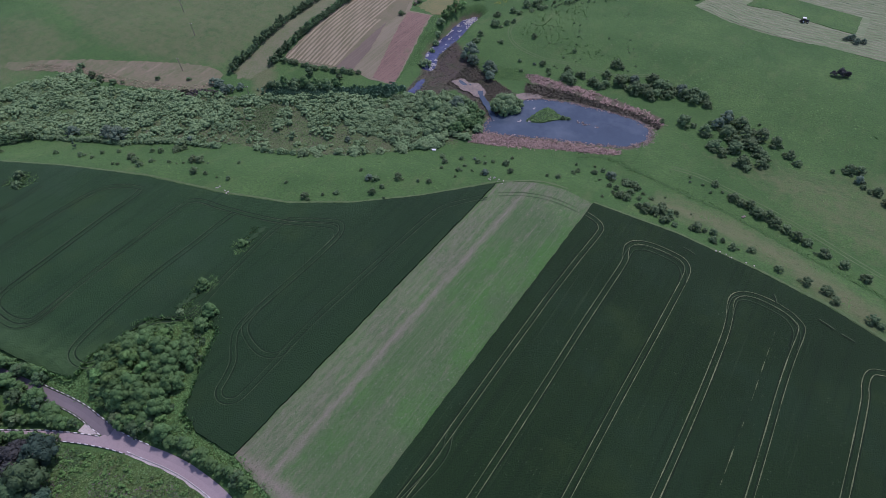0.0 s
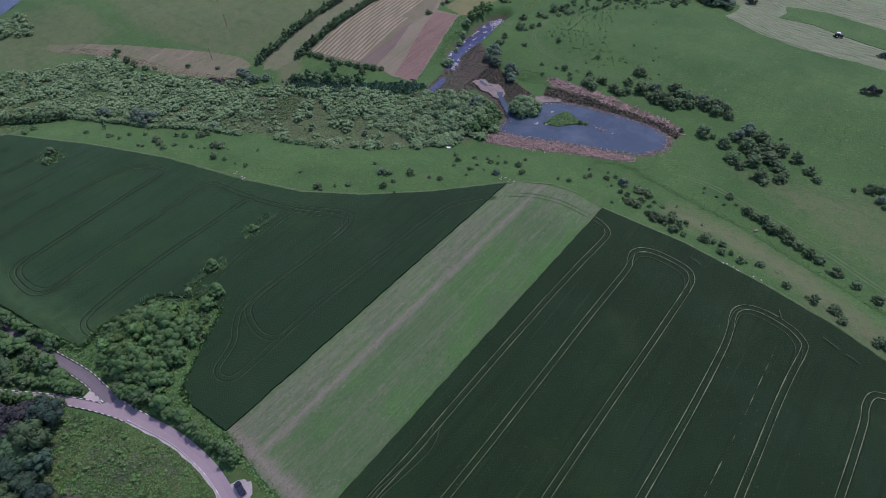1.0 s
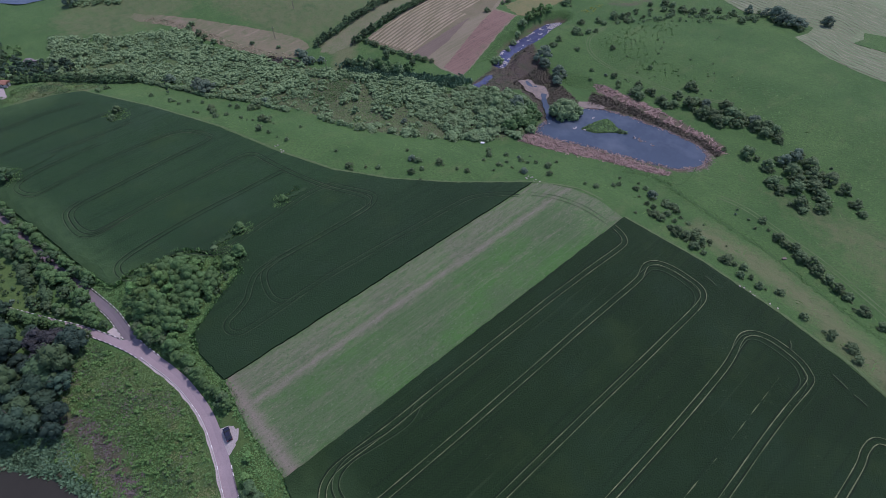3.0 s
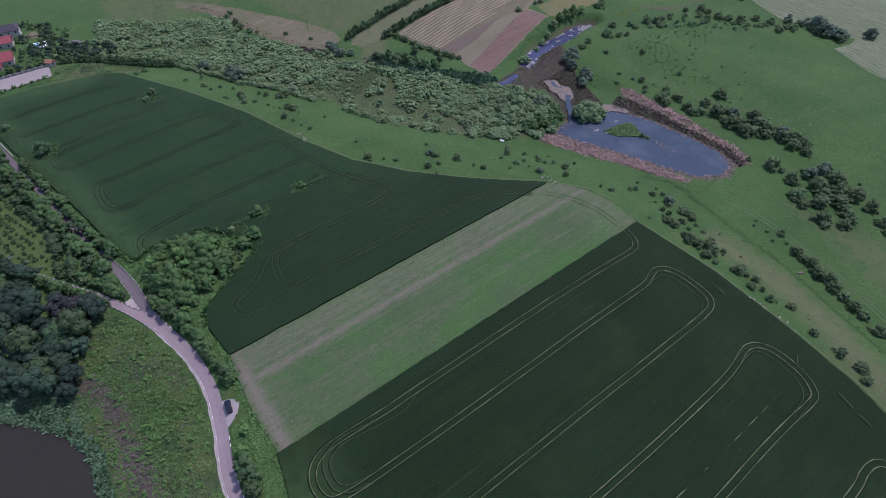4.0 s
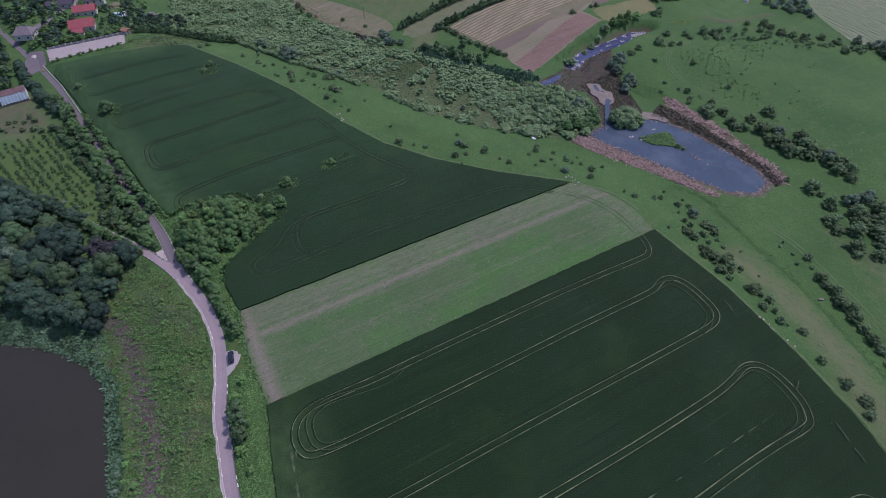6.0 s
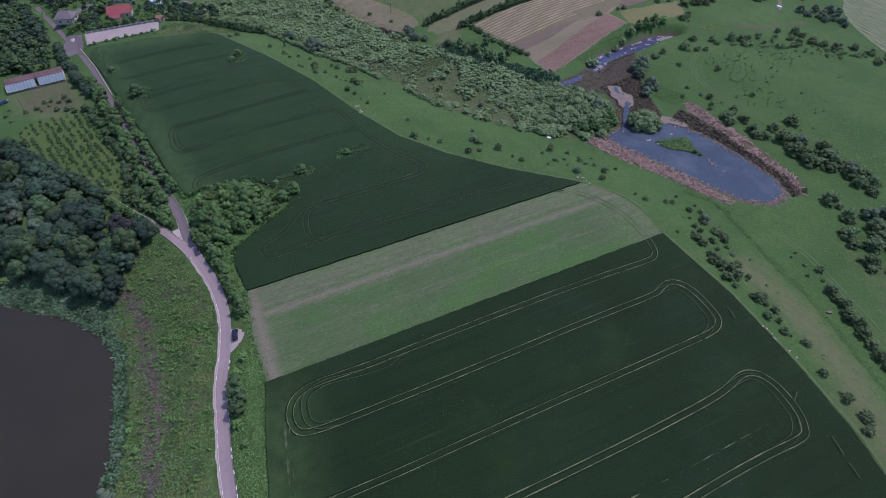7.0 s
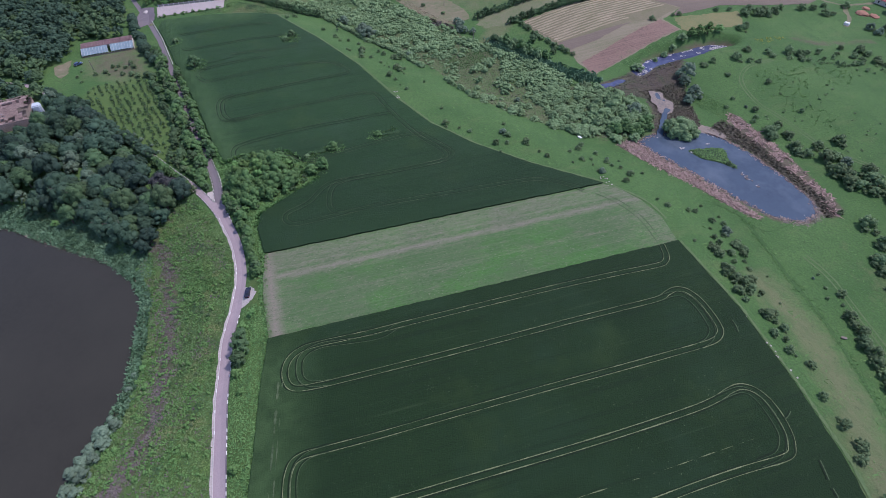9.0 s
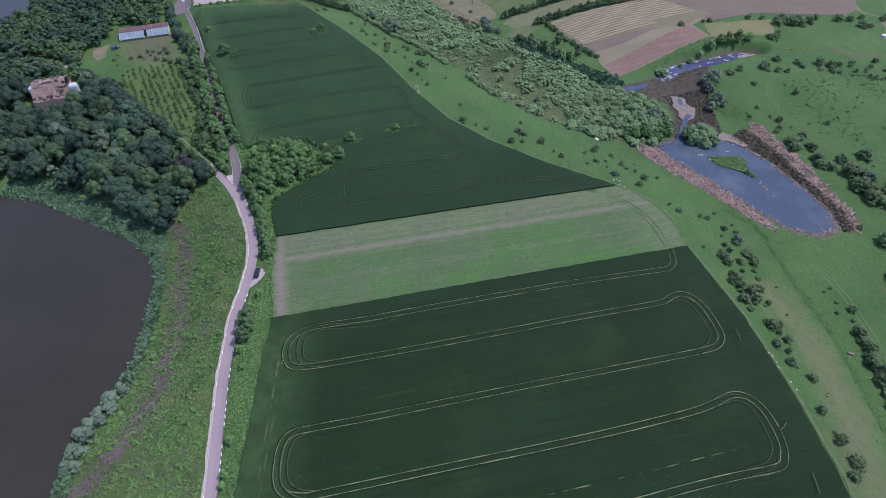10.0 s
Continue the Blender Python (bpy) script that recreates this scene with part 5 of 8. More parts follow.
woods = scatter(WOOD, 5.9, 11, wood_free)
far_spots = [(x, y, TALLY.uniform(3.0, 5.4)) for x, y in woods if x < -222]
join_far("far_woods", "far_wood", [p for p in far_spots if patch(p[0], p[1], 0.06) + 0.5 * patch(p[0], p[1], 0.25) < 0.1], "dense dark green far woodland", "woods")
join_far("far_woods", "far_light", [p for p in far_spots if patch(p[0], p[1], 0.06) + 0.5 * patch(p[0], p[1], 0.25) >= 0.1], "lighter green stands of the far woodland", "woods")
for x, y in woods:
    r = 2.9 + 2.9 * TALLY.random() ** 1.3
    if x < -222:
        continue
    pick = TALLY.random() + 0.5 * patch(x, y, 0.07)
    key = "grey" if pick > 1.0 else "light_wood" if pick > 0.78 else "dark_wood" if pick < 0.2 else "wood"
    name = {"grey": "grey_leaved_tree", "light_wood": "broadleaf_tree", "dark_wood": "broadleaf_tree", "wood": "broadleaf_tree"}[key]
    label = {"grey": "grey-green leafed tree in dense woodland", "light_wood": "lighter green broadleaf tree in dense woodland", "dark_wood": "very dark green broadleaf tree in dense woodland", "wood": "dark green broadleaf tree in dense woodland"}[key]
    plant(key, name, x, y, r, label, "tree", "woodland by the lake", TALLY.uniform(0.95, 1.4))
for x, y, r in ((-116, -31, 4.4), (-110, -30, 4.0), (-112, -36, 4.6), (-118, -25, 4.2), (-121, -31, 4.8), (-106, -33, 3.4), (-117, -38, 4.6), (-124, -24, 4.0), (-125, -38, 4.6), (-120, -44, 4.4), (-126, -47, 4.2), (-131, -50, 4.4), (-128, -42, 4.0)):
    plant("wood" if r > 4.1 else "dark_wood", "broadleaf_tree", x, y, r, "dark green broadleaf tree at the wood's corner", "tree", "woodland by the lake", TALLY.uniform(0.95, 1.2))
for x, y, r in ((-134, -22.5, 5.2), (-137.5, -26.5, 4.8), (-131, -26, 4.4)):
    plant("dusky", "purple_leaved_tree", x, y, r, "dusky purple-brown leafed tree beside the side lane", "tree", "woodland by the lake")

# tree belts either side of the lane
def belt(line, step, lo, hi, key, name, label, group, seed, wob=1.5, tall=1.0, category="tree"):
    rng = random.Random(seed)
    carry = 0.0
    for (ax, ay), (bx, by) in zip(line, line[1:]):
        d = math.hypot(bx - ax, by - ay)
        while carry < d:
            u = carry / d
            one = rng.choice(("thicket", "thicket", "thicket", "hedge", "shrub")) if key == "mixed" else key
            plant(one, name, ax + (bx - ax) * u + rng.uniform(-wob, wob), ay + (by - ay) * u + rng.uniform(-wob, wob), rng.uniform(lo, hi), label, category, group, tall)
            carry += step * rng.uniform(0.8, 1.25)
        carry -= d


belt([(-140, -9.6), (-156, -12.6), (-188, -19.6), (-228, -27.6), (-246, -31.8), (-262, -36)], 3.2, 2.7, 3.9, "mixed", "belt_tree", "leafy green tree in the belt between lane and orchard", "tree belt along the lane", 21)
belt([(-150, -16.5), (-187, -24.5), (-226, -33.5), (-240, -38)], 4.2, 1.8, 2.8, "light_wood", "belt_tree", "mid-green tree in the belt beside the orchard", "tree belt along the lane", 22)
belt([(-250, -36), (-275, -43), (-300, -50), (-314, -54)], 4.2, 2.6, 3.8, "wood", "belt_tree", "dark green tree beside the lane", "tree belt along the lane", 23)
belt([(-153, -5.6), (-162, -7.7), (-185, -12.9), (-211, -18.2), (-236, -23.4)], 2.7, 1.7, 2.8, "mixed", "verge_tree", "small leafy tree between lane and crop", "verge trees along the lane", 24, 0.8)
belt([(-131.5, -14.2), (-138, -18.0), (-147, -23.9), (-161, -32.9), (-182, -46.8)], 2.1, 1.7, 2.5, "mixed", "lane_bush", "leafy bush overhanging the narrow side lane", "bushes along the side lane", 30, 0.5, 1.25, "shrub")
belt([(-160, -31.5), (-182, -46.4), (-214, -70.6), (-232, -86)], 2.8, 2.6, 3.6, "wood", "lane_tree", "dark tree overhanging the narrow side lane", "trees along the side lane", 29, 0.5)
belt([(-150, -17.6), (-160, -26.2), (-182, -41.4), (-206, -60)], 6.5, 1.0, 1.6, "grey", "lane_bush", "grey-green bush shading the side lane", "bushes along the side lane", 28, 0.7, 0.9, "shrub")
belt([(-131.5, -8.4), (-136, -9.8), (-142, -13.4), (-150, -18.8), (-158, -24.4)], 2.6, 1.9, 2.7, "mixed", "junction_tree", "leafy green tree inside the lane junction", "trees at the junction", 25, 0.8)
belt([(-106, 4), (-98, 6.4), (-90, 7.6), (-82, 8.2), (-75, 8.6)], 1.9, 1.5, 2.6, "mixed", "verge_tree", "leafy shrub tree shading the lane", "verge trees along the lane", 26, 0.8)
belt([(-122, 0.6), (-116, 2), (-110, 4), (-104, 7)], 2.2, 2.0, 3.2, "mixed", "verge_tree", "leafy tree shading the lane", "verge trees along the lane", 27, 0.9)
for x, y, r in ((-53, 3.4, 2.0), (-49, 2.6, 3.2), (-45, 2.6, 3.5), (-41, 1.6, 3.0), (-37, 0.4, 1.8), (-7, -1.2, 1.7), (2, -2.6, 1.5), (5, -3.0, 1.3), (-58, 6.5, 1.6), (-75, 8.2, 1.4), (-30, 1.5, 1.2)):
    plant("hedge" if r > 2.2 else "fresh", "verge_tree", x, y, r, "leafy dark green bush overhanging the lane edge", "shrub", "verge trees along the lane")

# thicket on the crop's corner
for x, y in scatter(THICKET, 3.3, 31):
    deep = -signed(THICKET, np.array([x]), np.array([y]))[0]
    r = (1.5 + 0.28 * min(deep, 5.0)) * TALLY.uniform(0.8, 1.3)
    if y > 23 and TALLY.random() < 0.45:
        continue
    key = TALLY.choice(("thicket", "thicket", "thicket", "thicket", "fresh"))
    plant(key, "thicket_tree", x, y, r, {"thicket": "mid-green leafy tree in a tangled thicket"}.get(key, "bright leafy tree in a tangled thicket"), "tree", "thicket at the field corner", TALLY.uniform(0.9, 1.45))
for x, y in scatter(THICKET, 3.0, 32):
    if -signed(THICKET, np.array([x]), np.array([y]))[0] < 3.0:
        plant("fruit", "thicket_bush", x, y, TALLY.uniform(0.8, 1.5), "low leafy bush at the thicket edge", "shrub", "thicket at the field corner", 0.9)

# orchard rows
rng = random.Random(41)
for i in range(-4, 34):
    for k in range(-2, 14):
        x = -152 - 3.3 * i * 0.955 + 3.0 * k * 0.28 + rng.uniform(-0.5, 0.5)
        y = -18 - 3.3 * i * 0.296 - 3.0 * k * 0.96 + rng.uniform(-0.5, 0.5)
        if inside(ORCHARD, np.array([x]), np.array([y]))[0] and rng.random() < 0.86 and dist_line(BRANCH, np.array([x]), np.array([y]))[0] > 3.2:
            plant("fruit", "orchard_tree", x, y, rng.uniform(0.85, 1.4), "small leafy fruit tree in an orchard row", "tree", "orchard rows", 1.25)
for x, y, r in ((-246, -65, 1.4), (-247, -60, 1.7), (-252, -57, 1.5), (-248, -55, 1.1), (-252, -54, 1.3), (-242, -51, 1.8), (-249, -50, 1.6), (-253, -48, 1.8), (-248, -46, 1.9), (-240, -46, 2.1), (-237, -43, 2.0), (-244, -58, 0.9), (-252, -73, 1.0), (-246, -74, 1.2), (-240, -71, 1.0)):
    plant("shrub", "yard_shrub", x, y, r, "dark sprawling fruit bush on bare yard soil", "shrub", "bushes in the yard")

edge_pts = [(x + random.gauss(0, 0.45), y + random.gauss(0, 0.45)) for x, y in smooth_line([(-100, 11.3), (-106, 13), (-115, 27), (-121, 37), (-132, 34), (-143, 27), (-146, 8), (-144, 0), (-156, -4)], 40)]
tufts("crop_edge_weeds", edge_pts, 0.6, 4, M_LIME, "rank bright weeds along the crop edge", "weeds", 133, 1.9, 0.6)
verge_edge = smooth_line([(-100, 11.2), (-84, 12.3), (-66, 10.3), (-46, 10.8), (-27, 6.8), (-14, 4.8), (9, 0.8), (30, -5.4)], 60)
tufts("crop_edge_weeds", [(x + random.gauss(0, 0.6), y + random.gauss(0, 0.7)) for x, y in verge_edge], 0.5, 4, M_LIME, "rank weeds straggling from the verge into the fields", "weeds", 134, 0.8, 0.7)
# lone bushes in the west crop
for x, y, r, k in ((-253, 40, 2.6, "shrub"), (-248, 36, 2.4, "shrub"), (-232, -13, 4.0, "hedge"), (-265, -24, 2.2, "shrub"), (-143, 67, 2.0, "thicket"), (-139, 46, 2.8, "thicket"), (-136.5, 34.5, 1.7, "willow"), (-126, 35, 3.0, "thicket"), (-127.5, 40, 3.2, "thicket")):
    plant(k, "field_bush", x, y, r, "leafy bush standing alone in the crop", "shrub", "bushes in the crop")

# rough grass round them where the plough turns aside
halo = []
for cx, cy, rx, ry in ((-250.5, 38.5, 6.5, 6.5), (-236, -12.5, 7.0, 6.0), (-143, 66, 3.6, 4.5), (-139, 47, 4.0, 4.5), (-131, 36.5, 8.0, 4.0), (-265, -24, 4.0, 4.0)):
    for i in range(int(rx * ry * 9)):
        a, q = TALLY.uniform(0, 6.283), TALLY.random() ** 0.6
        x, y = cx + rx * q * math.cos(a), cy + ry * q * math.sin(a)
        if patch(x, y, 0.45) > -0.12:
            halo.append((x, y))
tufts("bush_grass", halo, 0.35, 5, M_CLUMP, "pale rough grass round the bushes in the crop", "grass", 139, 0.6, 0.9).location.z = 0.75

# meadow shrubs between crop and marsh
MEADOW_1 = [(-291, 53, 1.8), (-263, 59, 1.4), (-250, 64, 1.6), (-244, 66, 1.2), (-245, 71, 1.2), (-240, 76, 1.2), (-229, 76, 2.1), (-224, 75, 1.8), (-228, 85, 1.3), (-224, 87, 1.8), (-218, 79, 1.4), (-219, 74, 1.8), (-228, 69, 1.0), (-230, 68, 1.0), (-211, 83, 1.1), (-219, 92, 2.3), (-218, 95, 1.6), (-203, 90, 2.4), (-200, 91, 2.2), (-203, 94, 1.0), (-194, 84, 2.1), (-189, 86, 1.2), (-205, 86, 0.7), (-183, 87, 0.6), (-178, 89, 1.2), (-185, 100, 1.0), (-196, 92, 0.6), (-156, 101, 0.9), (-207, 84, 0.6), (-283, 40, 2.0), (-286, 44, 1.7)]
MEADOW_2 = [(-143, 99, 2.0), (-134, 108, 1.5), (-136, 125, 1.0), (-129, 122, 1.9), (-126, 123, 1.8), (-122, 116, 1.8), (-121, 121, 1.2), (-119, 129, 2.1), (-111, 132, 0.9), (-107, 134, 1.3), (-109, 146, 1.0), (-111, 151, 1.7), (-115, 155, 1.5), (-102, 148, 1.5), (-107, 158, 1.3), (-102, 153, 1.0), (-99, 159, 1.5), (-102, 161, 1.0), (-96, 160, 1.1), (-94, 163, 1.1), (-100, 166, 0.7), (-91, 152, 1.9), (-88, 164, 1.9), (-83, 159, 1.6), (-89, 171, 1.0), (-97, 151, 0.7), (-100, 143, 0.7), (-138, 104, 0.8), (-116, 116, 0.8)]
MEADOW_3 = [(-69, 165, 1.0), (-65, 167, 1.8), (-62, 175, 1.3), (-61, 178, 1.5), (-64, 183, 1.0), (-55, 182, 1.7), (-57, 187, 0.9), (-53, 186, 1.6), (-48, 183, 3.0), (-46, 176, 1.6), (-43, 176, 1.8), (-43, 172, 1.1), (-41, 183, 2.9), (-38, 184, 2.4), (-37, 177, 2.2), (-36, 182, 2.1), (-40, 171, 2.7), (-37, 171, 2.5), (-33, 175, 1.4), (-31, 169, 2.0), (-29, 179, 1.4), (-45, 166, 1.0), (-33, 180, 1.2), (-51, 178, 0.9)]
MEADOW_4 = [(-28, 168, 3.0), (-25, 169, 3.1), (-23, 171, 3.0), (-24, 175, 2.6), (-20, 166, 2.4), (-20, 171, 2.7), (-16, 166, 1.7), (-18, 175, 1.6), (-9, 169, 2.6), (-9, 172, 2.1), (-6, 170, 1.5), (-2, 166, 2.1), (-3, 171, 2.1), (1, 168, 1.5), (5, 166, 2.1), (11, 169, 2.1), (21, 164, 2.1), (30, 163, 2.5), (36, 163, 2.8), (39, 160, 2.2), (50, 158, 2.6), (53, 157, 2.0), (66, 152, 2.2), (-13, 179, 0.6), (-25, 184, 0.7), (-17, 173, 0.8), (7, 167, 0.7)]
TRACKSIDE = [(-11, 204, 2.0), (-7, 201, 0.9), (-2, 199, 2.4), (1, 198, 2.0), (4, 198, 2.6), (7, 196, 2.5), (9, 195, 2.7), (12, 196, 2.6), (15, 193, 2.7), (19, 192, 2.4), (23, 190, 2.6), (27, 189, 2.2), (33, 186, 2.5), (-21, 203, 0.7), (-15, 201, 0.8), (-11, 198, 0.9), (-20, 200, 0.7), (40, 184, 2.2), (47, 180, 2.4)]
HILL_1 = [(-26, 237, 3.4), (-19, 229, 3.4), (-21, 252, 3.5), (-14, 250, 4.0), (-17, 241, 4.0), (-4, 247, 3.8), (-11, 232, 4.0), (-7, 238, 3.6), (-6, 224, 3.6), (1, 227, 2.7), (-3, 221, 2.1), (3, 245, 3.1), (10, 240, 2.8), (-3, 235, 3.2), (-23, 245, 3.2), (0, 233, 2.9), (-10, 244, 3.4), (-13, 237, 3.2), (-15, 226, 2.6), (33, 243, 2.8), (36, 245, 2.4), (37, 238, 2.2), (39, 235, 1.4), (44, 234, 2.3), (27, 239, 1.1), (-7, 256, 0.9), (14, 236, 2.0), (48, 229, 2.2)]
BANKSIDE = [(-94, 251, 2.6), (-86, 248, 3.2), (-83, 246, 2.8), (-80, 249, 2.8), (-99, 245, 3.6), (-96, 243, 3.0), (-103, 252, 2.0), (-82, 267, 3.0), (-75, 254, 3.8), (-74, 258, 3.2), (-83, 257, 2.7), (-66, 252, 3.8), (-62, 253, 3.9), (-58, 251, 3.6), (-55, 254, 3.9), (-69, 259, 3.0), (-61, 264, 3.6), (-57, 261, 3.4), (-53, 261, 3.4), (-50, 256, 2.6), (-46, 262, 3.8), (-43, 260, 3.6), (-38, 258, 3.4), (-36, 262, 3.2), (-40, 264, 3.0), (-36, 239, 3.6), (-45, 235, 1.6), (-32, 258, 2.4)]
FAR_1 = [(-212, 249, 2.6), (-213, 268, 2.2), (-213, 264, 1.6), (-211, 293, 2.2), (-209, 301, 2.2), (-185, 291, 3.6), (-187, 296, 2.8), (-201, 305, 4.0), (-203, 310, 4.2), (-199, 313, 4.4), (-201, 319, 4.0), (-197, 318, 3.8), (-199, 325, 3.6), (-202, 332, 2.8), (-162, 278, 2.6), (-157, 267, 3.8), (-152, 272, 2.4), (-150, 276, 2.0), (-153, 287, 2.3), (-157, 287, 2.6), (-154, 298, 3.4), (-150, 302, 3.4), (-150, 307, 2.4), (-150, 315, 2.2), (-146, 300, 2.3), (-157, 248, 2.4), (-159, 254, 2.3)]
FAR_2 = [(-145, 254, 1.9), (-128, 245, 1.4), (-123, 238, 1.6), (-120, 247, 1.2), (-116, 249, 2.3), (-111, 246, 1.9), (-132, 268, 2.1), (-107, 268, 2.0), (-101, 250, 2.2), (-109, 243, 1.6), (-142, 311, 1.5), (-144, 321, 2.0), (-139, 328, 2.5), (-134, 328, 2.9), (-131, 335, 3.4), (-126, 338, 2.9), (-120, 341, 3.8), (-116, 350, 3.0), (-108, 353, 2.8), (-98, 359, 2.1), (-99, 347, 2.8), (-149, 328, 2.4), (-143, 335, 3.6), (-139, 337, 2.9), (-197, 343, 3.6), (-195, 350, 2.8), (-187, 352, 3.6), (-185, 356, 2.2), (-191, 371, 3.2), (-196, 359, 2.4), (-148, 312, 1.6)]
HAY_TREES = [(-64, 379, 4.0), (-88, 365, 5.0), (-83, 363, 4.6), (-79, 364, 4.8), (-74, 365, 4.6), (-95, 366, 3.4), (-103, 362, 3.0), (13, 355, 2.4), (16, 352, 2.2), (11, 353, 1.8), (19, 354, 1.8), (-92, 372, 3.8), (-163, 362, 2.8), (-157, 362, 3.0), (-152, 367, 3.4), (-147, 365, 2.6), (-146, 371, 3.2), (-141, 372, 2.8), (-137, 369, 2.2), (-152, 382, 2.6), (-154, 376, 3.2), (-159, 370, 3.0)]
side_bushes = []
for rows, group, label, key in (
        (MEADOW_1, "shrubs in the meadow strip", "small dark thorn shrub on green meadow", "shrub"),
        (MEADOW_2, "shrubs in the meadow strip", "small dark thorn shrub on green meadow", "shrub"),
        (MEADOW_3, "shrubs below the crop corner", "rounded dark shrub in a meadow cluster", "shrub"),
        (MEADOW_4, "shrubs along the crop edge", "rounded dark shrub beside the crop edge", "shrub"),
        (TRACKSIDE, "hedge along the meadow track", "leafy shrub in a broken hedge by the track", "shrub"),
        (HILL_1, "hillside thorn clump", "dark grey-green thorn bush on the hillside", "shrub"),
        (BANKSIDE, "trees above the pond bank", "dark rounded tree above the pond bank", "shrub"),
        (FAR_1, "far meadow bushes", "dark rounded bush in the far meadow", "shrub"),
        (FAR_2, "far meadow bushes", "dark rounded bush on the grassy hill", "shrub"),
        (HAY_TREES, "trees by the hay field", "grey-green tree at the hay field edge", "grey")):
    for x, y, r in rows:
        pick = "grey" if key == "shrub" and TALLY.random() < 0.03 else key
        r *= 0.85 if "below the crop" in group or "crop edge" in group or "far meadow" in group else 1.0
        plant(pick, "tree" if r > 2.6 else "shrub", x, y, r, label, "tree" if r > 2.6 else "shrub", group)
        for extra in range(1 if r < 1.3 else 1 if r < 2.2 else 4 if "thorn clump" in group or "pond bank" in group else 2):
            a, q = TALLY.uniform(0, 6.283), r * TALLY.uniform(0.75, 1.15)
            side_bushes.append((x + q * math.cos(a), y + q * math.sin(a) * 0.8, r * TALLY.uniform(0.35, 0.62)))
join_far("side_bushes", "side_shrub", side_bushes, "low leafy bushes at the foot of the shrub clumps", "shrubs")
edge_line = smooth_line([(-146, 298), (-138, 312), (-128, 326), (-116, 338), (-104, 350), (-95, 357)], 16)
join_far("hilltop_bushes", "side_shrub", [(x + TALLY.gauss(0, 2.6), y + TALLY.gauss(0, 2.6), 0.7 + 1.3 * TALLY.random() ** 2) for x, y in edge_line], "band of small dark bushes along the hilltop", "shrubs")
for x, y, r in ((15, 312, 2.6), (18, 313, 1.9), (12, 311, 1.7)):
    plant("dusky", "purple_shrub", x, y, r, "dusky purple-brown shrub on the hill meadow", "shrub", "purple shrub clump")
plant("grey", "tall_willow", -415, 64, 6.0, "tall grey-green willow beyond the village", "tree", "far willows")
for x, y, r in ((-262, 67, 1.6), (-273, 70, 2.2)):
    plant("upright", "slim_tree", x, y, r * 0.7, "slim upright dark tree beside the meadow hedge", "tree", "trees at the meadow hedge")

# willow scrub in the wet valley
far_willow = []
OPEN = [(-209, 131, 9, 13), (-211, 112, 9, 3.5), (-197, 116, 9, 4), (-182, 126, 9, 4.5), (-171, 131, 8, 5), (-178, 136, 6, 4), (-154, 138, 7, 4.5), (-148, 144, 4, 4), (-252, 127, 9, 3), (-190, 140, 6, 4)]


BROWN_BAND = [(-220, 109), (-205, 112.5), (-196, 116), (-186, 122), (-176, 128), (-166, 131), (-157, 136), (-148, 143)]


GLADE = [(-204.6, 125.5), (-189, 137.6), (-174, 138.9), (-163.5, 147), (-150, 152.9), (-139, 153), (-139.8, 141.8), (-156, 129), (-170.7, 121.4), (-188, 115.9)]


def scrubby(x, y):
    if inside(GLADE, np.array([x]), np.array([y]))[0]:
        return patch(x, y, 0.16) + 0.4 * patch(x, y, 0.5) > 0.27
    if dist_line(BROWN_BAND, np.array([x]), np.array([y]))[0] < 6 + 4 * patch(x, y, 0.12):
        return patch(x, y, 0.5) > 0.36
    if any(((x - a) / c) ** 2 + ((y - b) / d) ** 2 < 1 + 0.6 * patch(x, y, 0.15) for a, b, c, d in OPEN):
        return patch(x, y, 0.5) > 0.42
    return patch(x, y, 0.12) > -0.3


def lumpy(x, y):
    """Size of a willow: whole stands of taller domes among low growth."""
    return 0.5 + 0.9 * patch(x, y, 0.09) + 0.5 * patch(x, y, 0.22)


MASS = [(-152, 190), (-147, 199), (-138, 201), (-128, 200.5), (-117, 193), (-114.5, 184), (-120, 172), (-128, 165), (-138, 168), (-146, 178)]
for x, y in scatter(MASS, 3.5, 54):
    deep = -signed(MASS, np.array([x]), np.array([y]))[0]
    key = "thicket" if x + 0.5 * y > -30 + 14 * patch(x, y, 0.1) else "willow"
    plant(key, "willow_bush", x, y, (2.1 + 0.16 * min(deep, 7.0)) * TALLY.uniform(0.85, 1.25), "tall rounded willow in a dense stand by the pond", "shrub", "willow stand by the pond", TALLY.uniform(0.85, 1.1))
for x, y in scatter(SCRUB, 3.2, 51, lambda x, y: scrubby(x, y) and not inside(MASS, np.array([x]), np.array([y]))[0]):
    big = max(0.0, min(1.0, lumpy(x, y))) * TALLY.uniform(0.7, 1.2)
    if x < -168:
        far_willow.append((x, y, 1.7 + 2.3 * big))
        continue
    plant("willow" if TALLY.random() < 0.86 else "shrub", "willow_bush", x, y, 1.7 + 2.1 * big, "pale green rounded willow bush in wet scrub", "shrub", "willow scrub in the valley", TALLY.uniform(0.55, 0.85))
low_willow = [(x, y, TALLY.uniform(0.9, 1.8)) for x, y in scatter(SCRUB, 2.2, 53, lambda x, y: scrubby(x, y) and patch(x, y, 0.3) > -0.25)]
far_willow += [(x, y, TALLY.uniform(2.0, 4.0)) for x, y in scatter([(-420, 61), (-440, 78), (-421, 99), (-390, 88), (-411, 65)], 4.0, 134, lambda x, y: signed(RESERVOIR_FAR, np.array([x]), np.array([y]))[0] > 3)]
join_far("low_willow_scrub", "low_willow", low_willow, "low pale green willow growth between the domes", "scrub")
join_far("far_willow_scrub", "far_willow", far_willow, "dense pale green willow scrub in the far valley", "scrub")
